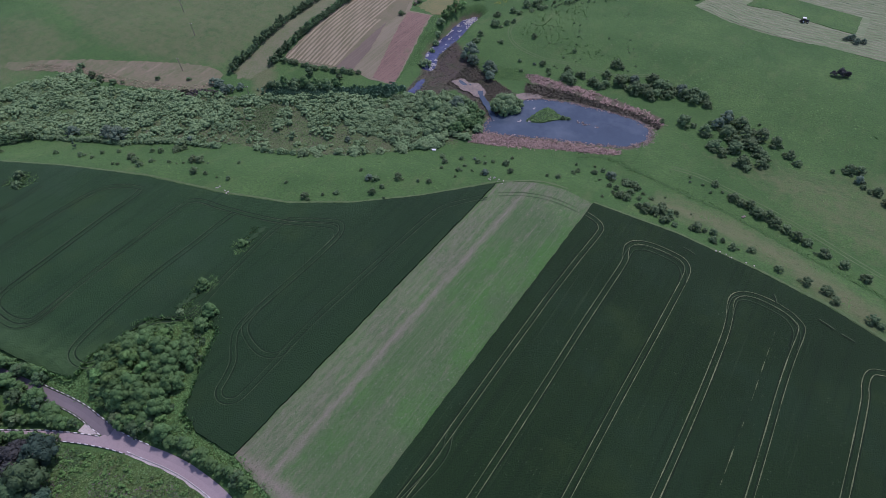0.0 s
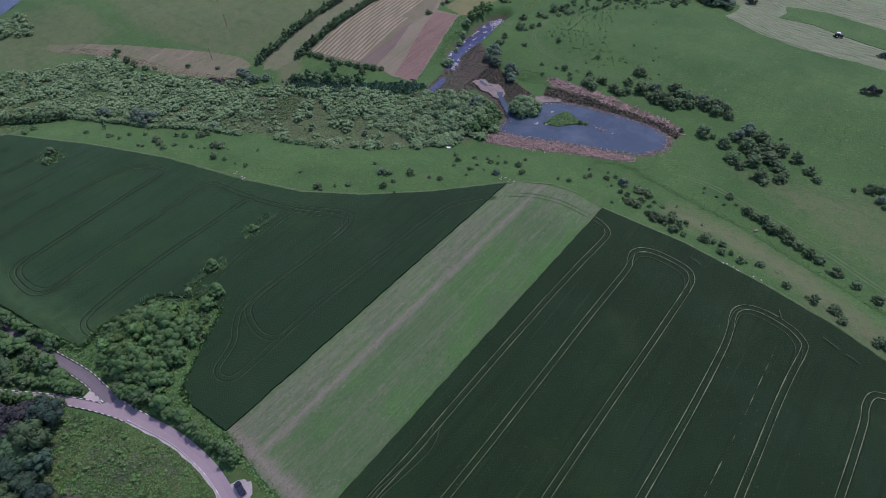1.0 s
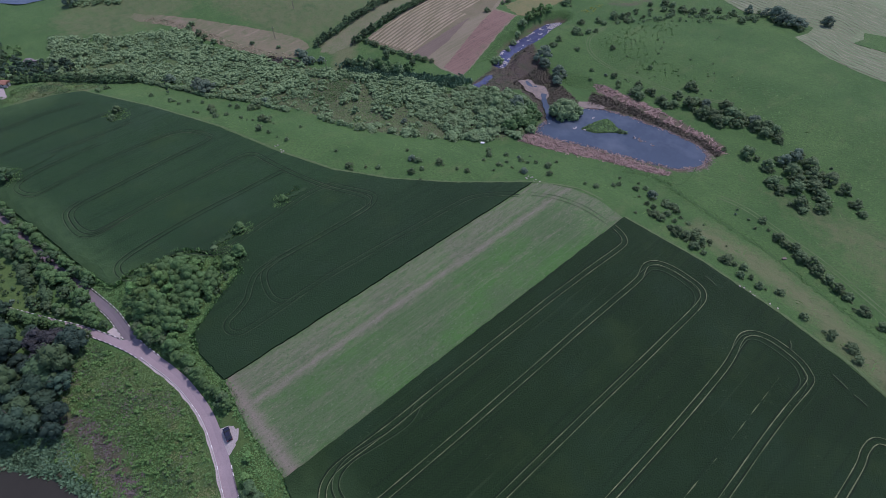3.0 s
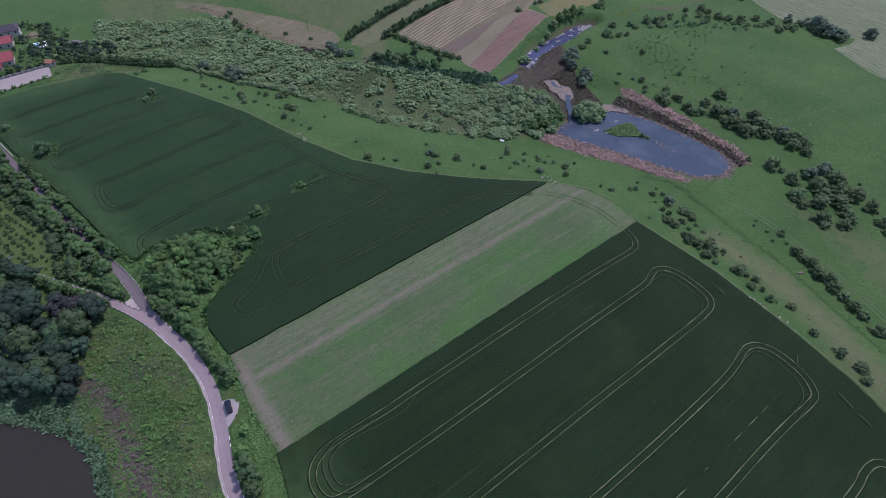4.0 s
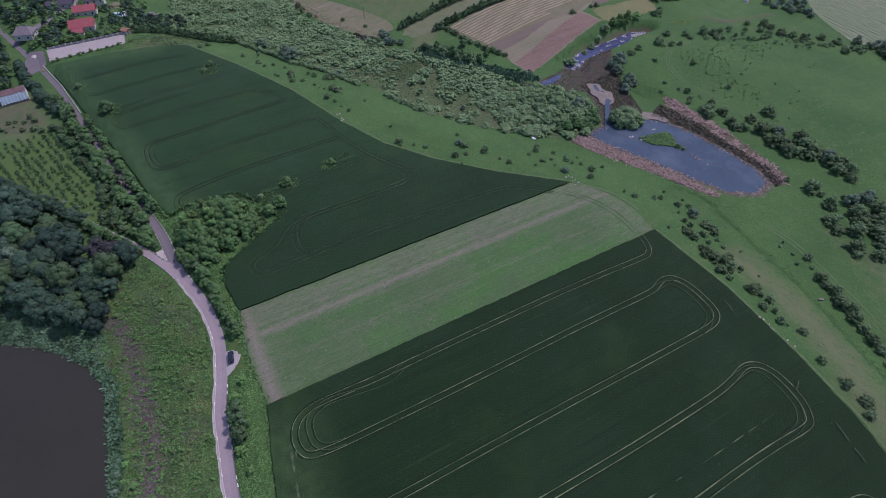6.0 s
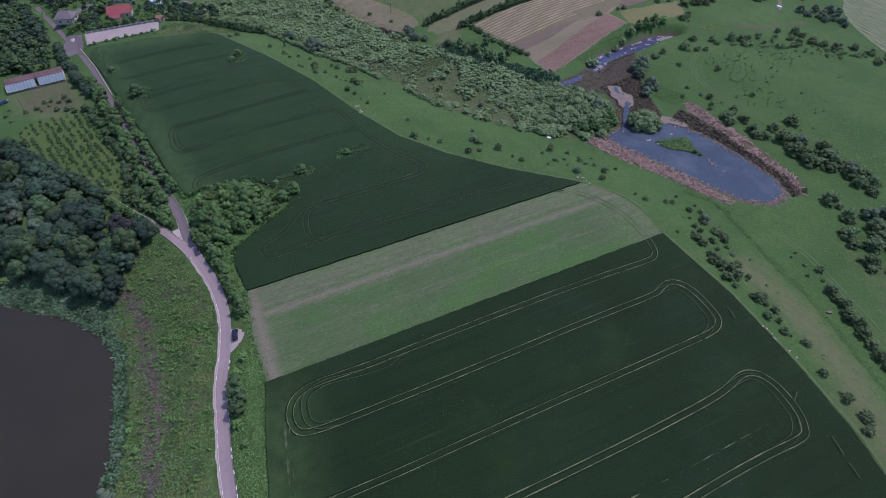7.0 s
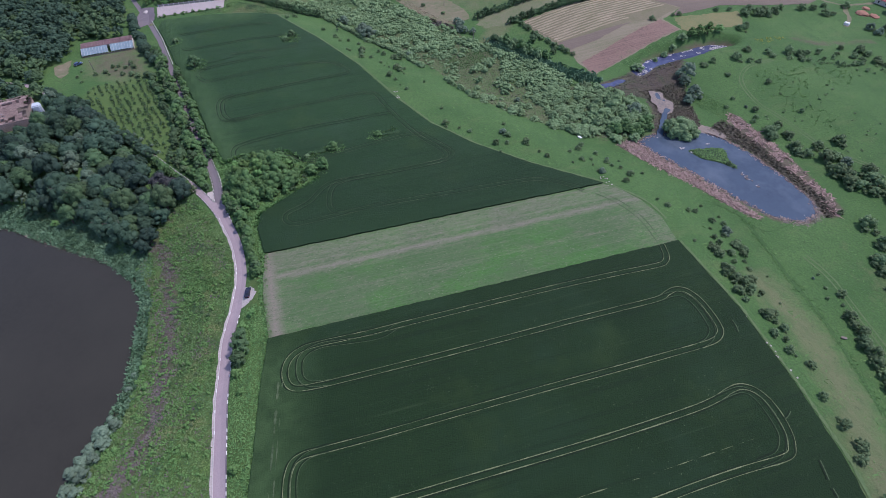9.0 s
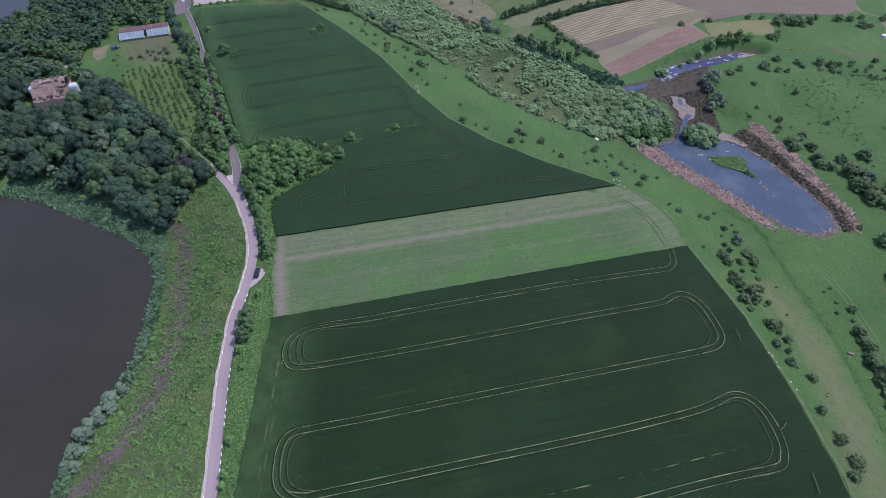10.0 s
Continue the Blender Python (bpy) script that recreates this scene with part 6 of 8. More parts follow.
belt([(-288, 61.5), (-278, 66), (-264, 73.5), (-246, 82), (-240, 87), (-231, 94), (-218, 100), (-205, 106)], 2.1, 1.7, 2.5, "willow", "hedge_willow", "dense pale green willow in the meadow hedge", "willow hedge", 52, 0.6, 0.9, "shrub")
belt([(-190, 113), (-178, 118), (-168, 121)], 3.6, 1.6, 2.6, "willow", "hedge_willow", "rounded pale willow at the meadow edge", "willow hedge", 53, 1.0, 0.9, "shrub")
for x, y, r, k in ((-274, 73, 3.2, "grey"), (-257, 81, 4.6, "grey"), (-252, 84, 5.2, "grey"), (-221, 101, 2.4, "grey"), (-153, 234, 5.6, "grey"), (-148, 230, 3.6, "grey"), (-136, 228, 4.6, "grey"), (-133, 223, 3.4, "grey"), (-170, 216, 4.0, "willow"), (-185, 252, 3.4, "willow"), (-187, 259, 3.4, "fresh"), (-187, 264, 3.6, "fresh"), (-187, 270, 3.4, "fresh"), (-187, 277, 3.0, "fresh"), (-182, 245, 2.4, "willow"), (-179, 238, 2.4, "willow"), (-176, 231, 2.2, "willow"), (-133, 192, 4.4, "grey"), (-160, 142, 1.8, "grey")):
    plant(k, "waterside_tree", x, y, r, "rounded grey-green willow beside the water", "tree", "willows by the stream")
for x, y, r in ((-112, 205, 5.8), (-108.5, 209, 4.2), (-114, 200.5, 4.4), (-116, 207, 4.4), (-110.5, 200.5, 3.8), (-107.5, 204.5, 3.8), (-113, 210, 4.0)):
    plant("dome", "island_willow", x, y, r, "domed bright willow clump in the pond corner", "shrub", "willow dome at the pond", 1.15, sink=-0.2)
for x, y, r in ((-97.5, 204, 0.7), (-85.2, 212.2, 1.3), (-82.6, 213, 0.9)):
    plant("shrub", "islet_shrub", x, y, r, "low dark shrub on the reedy islet", "shrub", "islet growth", sink=h1(x, y) + 4.1)

def off_lane(x, y):
    return dist_line(ROAD, np.array([x]), np.array([y]))[0] > 3.6


# hedges and trees round the plots
belt([(-241, 170), (-246, 198), (-249, 222), (-253, 256), (-258, 290)], 2.4, 2.0, 3.0, "hedge", "hedge_tree", "dark dense hedge tree beside the striped plot", "hedge beside the plot", 61, 0.5)
belt([(-255, 154), (-261, 182), (-266, 214), (-270, 240)], 2.5, 2.0, 3.0, "hedge", "hedge_tree", "dark hedge tree along the bare lane", "hedge along the lane", 62, 0.8)
belt([(-241, 174), (-226, 178), (-215, 181.5), (-207, 184), (-199, 187.5), (-195, 191)], 3.0, 1.5, 2.3, "shrub", "hedge_shrub", "dark hedge bush along the plot edge", "hedge below the plots", 63, 0.9)
belt([(-220, 156), (-210, 162), (-197, 169)], 3.6, 2.4, 3.4, "willow", "plot_tree", "round green tree below the plots", "trees below the plots", 64, 1.2, 1.3)
belt([(-210, 157), (-196, 165), (-182, 174), (-172, 184)], 2.6, 0.8, 1.3, "grey", "reed_bush", "low dark bush in the wet ditch", "dark ditch growth", 65, 2.0, 0.6, "shrub")
belt([(-252, 140), (-244, 138), (-238, 143)], 3.2, 2.2, 3.8, "grey", "marsh_tree", "dark grey tree at the marsh edge", "trees at the marsh edge", 66, 1.8)
for x, y, r in ((-283, 126, 1.6), (-308, 108, 2.6), (-316, 108, 2.4), (-300, 110, 2.6), (-296, 113, 1.4), (-325, 106, 2.6), (-330, 110, 2.2), (-272, 118, 1.6), (-268, 135, 1.6)):
    plant("shrub", "tree" if r > 2.5 else "shrub", x, y, r, "dark bush beside the tan fallow strip", "shrub", "bushes by the fallow strip")

for x, y, r in ((-219, 159, 3.6), (-214, 162, 3.0), (-209.5, 164.5, 3.8), (-204, 166.5, 3.2), (-200, 170, 3.6), (-196.5, 173.5, 3.2), (-216, 174, 2.6), (-200, 180, 2.2), (-223, 153, 3.0)):
    plant("thicket" if r > 3.1 else "light_wood", "plot_tree", x, y, r, "round mid-green tree below the plots", "tree", "trees below the plots", 1.1)
# hedge and gardens at the far end of the west crop
belt([(-318, 10), (-314, 24), (-303, 39), (-292, 52), (-288, 60)], 1.9, 1.9, 2.8, "hedge", "garden_tree", "leafy green garden tree by the crop end", "garden hedge", 67, 0.6)
belt([(-302, -32), (-303, -22), (-304, -12), (-305, 0), (-308, 8)], 5.5, 0.9, 1.5, "sapling", "lot_tree", "small young tree along the concrete lot", "trees along the lot", 68, 0.6)
for i, (x, y) in enumerate(scatter([(-322, 8), (-316, 24), (-322, 42), (-340, 36), (-352, 16), (-336, 0)], 5.6, 69)):
    plant("far_willow" if i % 3 == 0 else "far_wood", "garden_tree", x, y, TALLY.uniform(2.0, 3.6), "leafy garden tree among village plots", "tree", "village garden trees")
for i, (x, y) in enumerate(scatter([(-330, -28), (-326, -44), (-340, -56), (-430, -80), (-430, -30), (-385, -30), (-372, -26), (-352, -28)], 6.2, 70, lambda x, y: not (-364 < x < -336 and -58 < y < -34) and dist_line(ROAD, np.array([x]), np.array([y]))[0] > 5)):
    plant("sapling" if i % 3 == 0 else "far_wood", "garden_tree", x, y, TALLY.uniform(1.8, 3.4), "leafy garden tree beside village houses", "tree", "village garden trees")

belt([(-321, -34), (-322, -24), (-323, -6), (-322, 6)], 3.6, 1.3, 2.6, "fresh", "garden_tree", "leafy garden tree behind the concrete lot", "village garden trees", 114, 1.0)
def garden_free(x, y):
    return all(math.hypot(x - a, y - b) > c for a, b, c in ((-336, -16, 10), (-361, -13, 9.5), (-342, -46, 8.5), (-381, -7, 9.5), (-379, -26, 10), (-357, 3, 8), (-372, 3, 7), (-311, -16, 9))) and dist_line(ROAD, np.array([x]), np.array([y]))[0] > 4.5 and dist_line([(-340, -54), (-360, -33), (-400, -16)], np.array([x]), np.array([y]))[0] > 4


for x, y in scatter([(-322, -44), (-330, -66), (-380, -78), (-402, -40), (-396, 4), (-372, 22), (-345, 14), (-322, 6), (-320, -30)], 5.2, 171, garden_free):
    if patch(x, y, 0.1) > -0.22:
        plant(TALLY.choice(("far_wood", "far_wood", "side_shrub", "sapling")), "garden_tree", x, y, TALLY.uniform(1.3, 3.2), "leafy garden tree among the village houses", "tree", "village garden trees")
belt([(-302, -34), (-303.5, -20), (-304.5, -6), (-306, 4)], 2.6, 0.5, 1.1, "side_shrub", "lot_bush", "low dark bush at the lot edge", "trees along the lot", 172, 0.7, 1.0, "shrub")
belt([(-344, -4), (-350, 8), (-372, 14)], 4.5, 1.6, 2.8, "hedge", "garden_tree", "dark garden tree behind the houses", "village garden trees", 115, 1.5)
belt([(-352, -27), (-344, -34), (-334, -38)], 4.0, 1.6, 3.0, "fresh", "garden_tree", "leafy garden tree between village houses", "village garden trees", 116, 1.5)
# small bushes at the lake edge
for i in range(16):
    x = TALLY.uniform(-62, -14)
    plant("fresh", "bramble", x, np.interp(x, [-62, -46, -30, -14], [-29.5, -31, -37, -43]) + TALLY.uniform(-1.5, 2.5), TALLY.uniform(0.7, 1.3), "low bright bramble bush on the lake bank", "shrub", "brambles on the bank", 0.7)
for x, y, r in ((-33, -40.5, 3.4), (-23, -46.5, 3.0), (-29, -43.5, 2.7), (-26, -45, 2.7), (-37, -38.5, 2.0), (-18, -48, 2.6), (-47, -34.5, 1.5), (-52, -33.5, 1.2), (-30, -40, 2.8), (-26, -42, 2.6), (-21.5, -44, 2.8), (-17, -45.5, 2.4), (-13, -46.5, 2.2), (-35, -37, 2.2), (-14, -49.5, 1.8)):
    plant("grey", "lake_willow", x, y, r, "low blue-green willow leaning over the lake", "shrub", "willows at the lake edge", 0.75)

# ---- rank growth, reeds and dead stalks ----
def off_burnt(x, y):
    return dist_line(BURNT, np.array([x]), np.array([y]))[0] > (3.8 if x < -60 else 3.0) + 3.0 * patch(x, y, 0.16)


def bank_spot(x, y):
    return (off_burnt(x, y) or patch(x, y, 0.45) > 0.12) and (x < -14 or y > -26 or patch(x, y, 0.5) > 0.1)


bank_pts = scatter(BANK, 0.54, 71, bank_spot)
tufts("bank_weeds", [p for p in bank_pts if patch(p[0], p[1], 0.07) + 0.5 * patch(p[0], p[1], 0.3) < 0.1], 0.32, 5, M_WEED, "rank mixed green weeds on the lake bank", "weeds", 72, 0.65, 0.75)
tufts("bank_nettles", [p for p in bank_pts if patch(p[0], p[1], 0.07) + 0.5 * patch(p[0], p[1], 0.3) >= 0.1], 0.34, 5, M_LIME, "stands of fresh green nettles on the lake bank", "weeds", 73, 0.8, 0.7)
tufts("withered_weeds", scatter(BANK, 1.5, 74, lambda x, y: patch(x + 40, y, 0.1) + 0.6 * patch(x, y, 0.4) > 0.22), 0.42, 5, M_DEAD, "withered reddish brown weeds among the bank growth", "weeds", 75, 0.7, 0.8)
join_far("bank_clumps", "clump", [(x, y, 0.5 + 0.9 * TALLY.random() ** 1.8) for x, y in scatter(BANK, 2.2, 151, lambda x, y: off_lane(x, y) and patch(x, y, 0.2) > -0.25 and (x < -14 or y > -28))], "knee-high leafy weed clumps on the lake bank", "weeds")
join_far("bank_clumps", "side_shrub", [(x, y, 0.4 + 0.6 * TALLY.random() ** 1.5) for x, y in scatter(BANK, 3.4, 152, lambda x, y: off_lane(x, y) and patch(x, y, 0.17) > 0.0)], "darker bushy weed clumps on the lake bank", "weeds")
lone = []
for x, y, r, n in ((-250.5, 38.5, 5.0, 90), (-231, -12, 5.0, 90), (-126.5, 38, 4.0, 80), (-137.5, 38, 2.6, 40), (-138.5, 43, 2.6, 40), (-143.5, 68.5, 2.4, 40), (-145, 74, 2.0, 30)):
    lone += [(x + random.gauss(0, r * 0.5), y + random.gauss(0, r * 0.5)) for i in range(n)]
tufts("field_bush_weeds", lone, 0.5, 4, M_WEED, "rank weeds round the bushes in the crop", "weeds", 113, 2.2, 0.5)
shore_weeds = [(x, y) for x, y in scatter([(-94, -30), (-112, -32), (-124, -44), (-136, -62), (-150, -84), (-158, -104), (-148, -106), (-140, -88), (-128, -72), (-118, -58), (-106, -44), (-96, -36)], 0.7, 140) if signed(LAKE, np.array([x]), np.array([y]))[0] > 2]
tufts("shore_weeds", shore_weeds, 0.5, 5, M_REED, "rank blue-green growth between lake and wood", "weeds", 141, 0.7, 0.7)
for x, y in scatter([(-112, -32), (-124, -44), (-136, -62), (-150, -84), (-146, -88), (-130, -64), (-118, -48), (-106, -38)], 5.0, 142):
    plant(TALLY.choice(("shrub", "fresh", "hedge")), "shore_bush", x, y, TALLY.uniform(0.7, 1.8), "leafy bush at the edge of the wood", "shrub", "bushes between lake and wood", 0.9)
spots = [(x, y) for x, y in scatter(BANK, 0.8, 143) if patch(x, y, 0.11) > 0.3]
tufts("dead_patches", spots, 0.34, 4, M_DEAD, "scattered dead brown growth on the bank", "dead stalks", 144, 0.5, 0.9)
corner = scatter([(-119, -9), (-127, -12.6), (-135, -14.6), (-146, -21.5), (-160, -31.5), (-156, -34), (-140, -27), (-128, -24), (-121, -19)], 0.6, 146)
tufts("corner_weeds", corner, 0.36, 5, M_WEED, "rank weeds beside the side lane", "weeds", 147, 0.65, 0.75)
tufts("verge_weeds", scatter(VERGE, 0.52, 73, lambda x, y: not (-74 < x < -62 and y < 10)), 0.34, 5, M_LIME, "rank green weeds between lane and crop", "weeds", 74, 0.6, 0.8)
rng = random.Random(75)
burnt_pts, reed_pts, pond_pts = [], [], []
for (ax, ay), (bx, by) in zip(BURNT, BURNT[1:]):
    for i in range(int(math.hypot(bx - ax, by - ay) * 40)):
        u = rng.random()
        w = (3.0 if ax < -60 else 2.0) + 2.2 * patch(ax + (bx - ax) * u, ay + (by - ay) * u, 0.12)
        burnt_pts.append((ax + (bx - ax) * u + rng.gauss(0, w), ay + (by - ay) * u + rng.gauss(0, w)))
tufts("dead_stalks", [p for p in burnt_pts if patch(p[0], p[1], 0.14) + 0.5 * patch(p[0], p[1], 0.5) > -0.16], 0.4, 5, M_DEAD, "band of dead brown stalks across the bank", "dead stalks", 76, 0.45, 0.9)
shore = smooth_line(LAKE[:13], 4)
for (ax, ay), (bx, by) in zip(shore, shore[1:]):
    d = math.hypot(bx - ax, by - ay)
    nx, ny = (by - ay) / d, -(bx - ax) / d
    wide = 3.2 + 1.6 * patch(ax, ay, 0.08) + (6.5 if ax < -98 else 0)
    for i in range(int(d * 6 * wide)):
        u, w = rng.random(), rng.uniform(-0.9, wide)
        reed_pts.append((ax + (bx - ax) * u + nx * w, ay + (by - ay) * u + ny * w))
tufts("lake_reeds", reed_pts, 0.55, 4, M_REED, "belt of blue-green reeds along the lake", "reeds", 77, 1.3, 0.8)
tufts("dry_reeds", scatter(PINK_NEAR, 0.62, 78), 0.7, 3, M_PINK, "pinkish dry broken reeds beside the pond", "reeds", 79, 0.4, 1.0)
tufts("dry_reeds", scatter(PINK_FAR, 0.7, 80, lambda x, y: patch(x, y, 0.25) > -0.12), 0.8, 3, M_PINK, "pinkish dry broken reeds along the far bank", "reeds", 81, 0.4, 1.0)
tufts("bank_sedge", scatter(SEDGE, 0.7, 82), 0.7, 3, M_SEDGE, "dark sedge streak along the far bank", "sedge", 83, 0.7, 0.8)
MUD = [(-148.5, 209.6), (-147, 213), (-144.4, 215.6), (-140, 214), (-135.8, 216), (-131.5, 213.6), (-127.9, 211.1), (-127.2, 206.4), (-131, 204.6), (-134.5, 206.6), (-139.5, 206.2), (-143.5, 208.6)]
CHANNEL = [(-131, 210.5), (-127.8, 206.8), (-122.5, 202.6), (-118.2, 199), (-113.9, 195.4), (-110.5, 193)]
drape("mud_pool", MUD, 0.5, M_MUD, "pale wet mud pool in the marsh", "mud", amp=0.4, step=1.3, cell=3, rounded=True)
tagged(ribbon("marsh_channel", smooth_line(CHANNEL, 6), lambda i: 2.6 + 0.7 * math.sin(i * 0.9) * math.sin(i * 0.37), 0.56, M_POND), "narrow blue channel between mud pool and pond", "stream", kind="structure")
tagged(ribbon("mud_puddle", smooth_line([(-145.5, 213), (-142, 211.6), (-139.5, 211.4), (-138, 213)], 6), lambda i: 2.2 * abs(math.sin(0.4 + i * 0.21)), 0.56, M_POND), "blue puddle lying on the mud pool", "puddle", kind="structure")
drape("mud_bar", [(-114, 218.5), (-109, 222.6), (-103, 224), (-102, 221.6), (-107, 218.4), (-110, 213.4), (-112, 214.4)], 0.3, M_MUD, "pinkish pale mud bar at the pond corner", "mud", amp=0.3, step=1.3, cell=3, rounded=True)


def marsh_dry(x, y):
    q = (np.array([x]), np.array([y]))
    return signed(STREAM, *q)[0] > 0.4 and signed(BROOK, *q)[0] > 0.2 and dist_line(CHANNEL, *q)[0] > 1.0 and (signed(MUD, *q)[0] > -0.4 - 0.9 * patch(x, y, 0.35) or patch(x, y, 0.45) > 0.3)


tufts("marsh_sedge", scatter(MARSH, 0.8, 107, lambda x, y: marsh_dry(x, y) and (x > -150 and y > 206)), 0.5, 5, M_SEDGE, "dark green sedge in the marsh", "sedge", 108, 0.7, 0.8)
tufts("marsh_growth", scatter(MARSH, 0.8, 84, lambda x, y: marsh_dry(x, y) and not (x > -150 and y > 206 and patch(x, y, 0.3) < 0.15)), 0.5, 4, M_MARSH, "dark brown marsh growth beside the stream", "marsh plants", 85, 0.35, 1.1)
tufts("valley_reeds", scatter([(-210, 118), (-218, 131), (-220, 142), (-214, 150), (-206, 141), (-198, 128), (-201, 120)], 0.9, 122), 0.34, 5, M_LIME, "smooth green reed patch among the willows", "reeds", 123, 1.0, 0.5)
tufts("valley_grass", scatter(SCRUB, 1.1, 86, lambda x, y: x > -260 and not scrubby(x, y)), 0.45, 4, M_VALLEY, "coarse brownish green grass among the willows", "grass", 87, 0.5, 1.0)
stalk_rows = []
for shift in (0.0, 2.2, 4.4):
    for x, y in smooth_line([(-358, 90.5), (-337, 102), (-308, 110), (-286, 116), (-266, 125), (-256, 133)], 40):
        if patch(x, y, 0.4) > -0.2:
            stalk_rows.append((x + random.gauss(0, 0.5), y + shift + random.gauss(0, 0.5)))
tufts("fallow_stalks", stalk_rows, 0.6, 4, M_ROWGREEN, "dry straw-coloured stalks along the fallow strip", "dead stalks", 127, 0.5, 0.8)
tufts("grey_stalks", scatter([(-262, 121), (-252, 126), (-243, 133), (-246, 137), (-255, 132), (-264, 126)], 0.9, 128), 0.7, 4, M_DEAD, "dark grey-brown dead reeds at the scrub edge", "reeds", 129, 0.9, 0.5)
tufts("pond_litter", scatter([(-112, 217), (-110, 221), (-104, 221), (-105, 214), (-108, 212)], 0.6, 130), 0.5, 3, M_PINK, "pinkish reed litter at the pond corner", "reeds", 131, 0.5, 0.8)
ditch = []
for i in range(2600):
    u = rng.random() * 3
    k = int(u)
    line = [(-224, 152), (-205, 160.5), (-184, 173), (-168, 188)]
    ditch.append((line[k][0] + (line[k + 1][0] - line[k][0]) * (u - k) + rng.gauss(0, 2.6), line[k][1] + (line[k + 1][1] - line[k][1]) * (u - k) + rng.gauss(0, 2.6)))
tufts("ditch_reeds", ditch, 1.1, 3, M_REED, "dark reeds in the ditch below the plots", "reeds", 88, 1.0, 0.4)
for (ax, ay), (bx, by) in zip(POND, POND[1:] + POND[:1]):
    d = math.hypot(bx - ax, by - ay)
    for i in range(int(d * 5)):
        u = rng.random()
        pond_pts.append((ax + (bx - ax) * u + rng.gauss(0, 0.7), ay + (by - ay) * u + rng.gauss(0, 0.7)))
tufts("pond_rim_reeds", pond_pts, 0.45, 3, M_PINK, "pale flattened reeds round the pond rim", "reeds", 89, 0.5, 0.9)

rim_pts = []
for (ax, ay), (bx, by) in zip(LAKE[8:13], LAKE[9:13]):
    for i in range(int(math.hypot(bx - ax, by - ay) * 8)):
        u = rng.random()
        rim_pts.append((ax + (bx - ax) * u + rng.gauss(0, 0.6), ay + (by - ay) * u + rng.gauss(0, 0.6)))
tufts("lake_rim_reeds", rim_pts, 0.6, 3, M_PINK, "pale dry reed litter along the lake rim", "reeds", 94, 0.4, 0.9)

tufts("bank_ferns", [(x, y) for x, y in scatter([(-150, 232), (-143, 226), (-128, 226), (-116, 231), (-112, 220), (-108, 226), (-114, 238), (-124, 240), (-140, 234)], 0.8, 97)], 0.32, 6, M_CLUMP, "dense green ferns on the marsh bank", "ferns", 98, 0.5, 0.9)
join_far("hill_weeds", "clump", [(x, y, 0.3 + 0.6 * TALLY.random() ** 2) for x, y in scatter([(-144, 266), (-144, 284), (-138, 304), (-124, 318), (-116, 304), (-121, 280), (-100, 282), (-84, 276), (-80, 264), (-106, 264), (-124, 260)], 1.5, 99, lambda x, y: patch(x, y, 0.7) > 0.02)], "green weed clumps on the grassy hill", "weeds")
join_far("hill_weeds", "low_shrub", [(x, y, 0.4 + 0.7 * TALLY.random() ** 2) for x, y in scatter([(-150, 262), (-146, 300), (-120, 330), (-90, 320), (-70, 262), (-110, 250)], 3.4, 181, lambda x, y: patch(x, y, 0.12) + 0.6 * patch(x, y, 0.5) > 0.25)], "dark scattered bushes on the grassy hill", "shrubs")
tufts("thicket_weeds", [(x, y) for x, y in scatter([(-100, 10.5), (-106, 12), (-115, 26), (-121, 36), (-132, 33), (-143, 26), (-146, 8), (-144, 1), (-156, -4), (-150, -5.5), (-120, 0), (-104, 5)], 0.75, 101)], 0.4, 6, M_LIME, "bright rank weeds round the thicket", "weeds", 102, 0.6, 0.85)
tufts("plot_bank_grass", [(x, y) for x, y in scatter([(-186, 188), (-173, 189.5), (-178, 205), (-170, 218), (-184, 244), (-188, 262), (-196, 258), (-172, 196)], 0.9, 103)], 0.34, 5, M_LIME, "bright rough grass between plots and stream", "grass", 104, 0.5, 0.8)
wet = [(-66, 190), (-56, 196), (-47, 195.5), (-35, 194), (-22, 192), (-10, 191), (0, 189.5), (11, 186.5), (22, 183), (40, 178), (70, 166)]
lush_pts = [(x + random.gauss(0, 0.9 + 0.6 * patch(x, y, 0.1)), y + random.gauss(0, 0.9 + 0.6 * patch(x, y, 0.1))) for x, y in smooth_line(wet, 90)]
tufts("wet_grass", lush_pts, 0.5, 4, M_LUSH, "lush rough grass along the wet line", "grass", 132, 0.3, 1.2)
tufts("yellow_flowers", scatter([(-173, 290), (-173, 307), (-168, 309), (-166, 292)], 0.9, 109, lambda x, y: patch(x, y, 0.3) > -0.1), 0.45, 3, M_YELLOW, "patch of yellow flowers in the meadow", "flowers", 110, 0.4, 0.9)
tufts("golden_grass", scatter([(-211, 263), (-207, 306), (-190, 297), (-190, 262), (-196, 259)], 1.2, 111), 0.34, 4, M_GOLD, "rough golden grass tussocks", "grass", 112, 0.35, 0.9)
tufts("hill_tussocks", scatter([(-60, 262), (-20, 258), (60, 225), (100, 215), (100, 330), (-40, 336), (-90, 345), (-80, 300)], 2.3, 105, lambda x, y: patch(x, y, 0.1) > 0.05), 0.5, 3, M_CLUMP, "scattered tussocks on the hill meadow", "grass", 106, 0.15, 1.3)

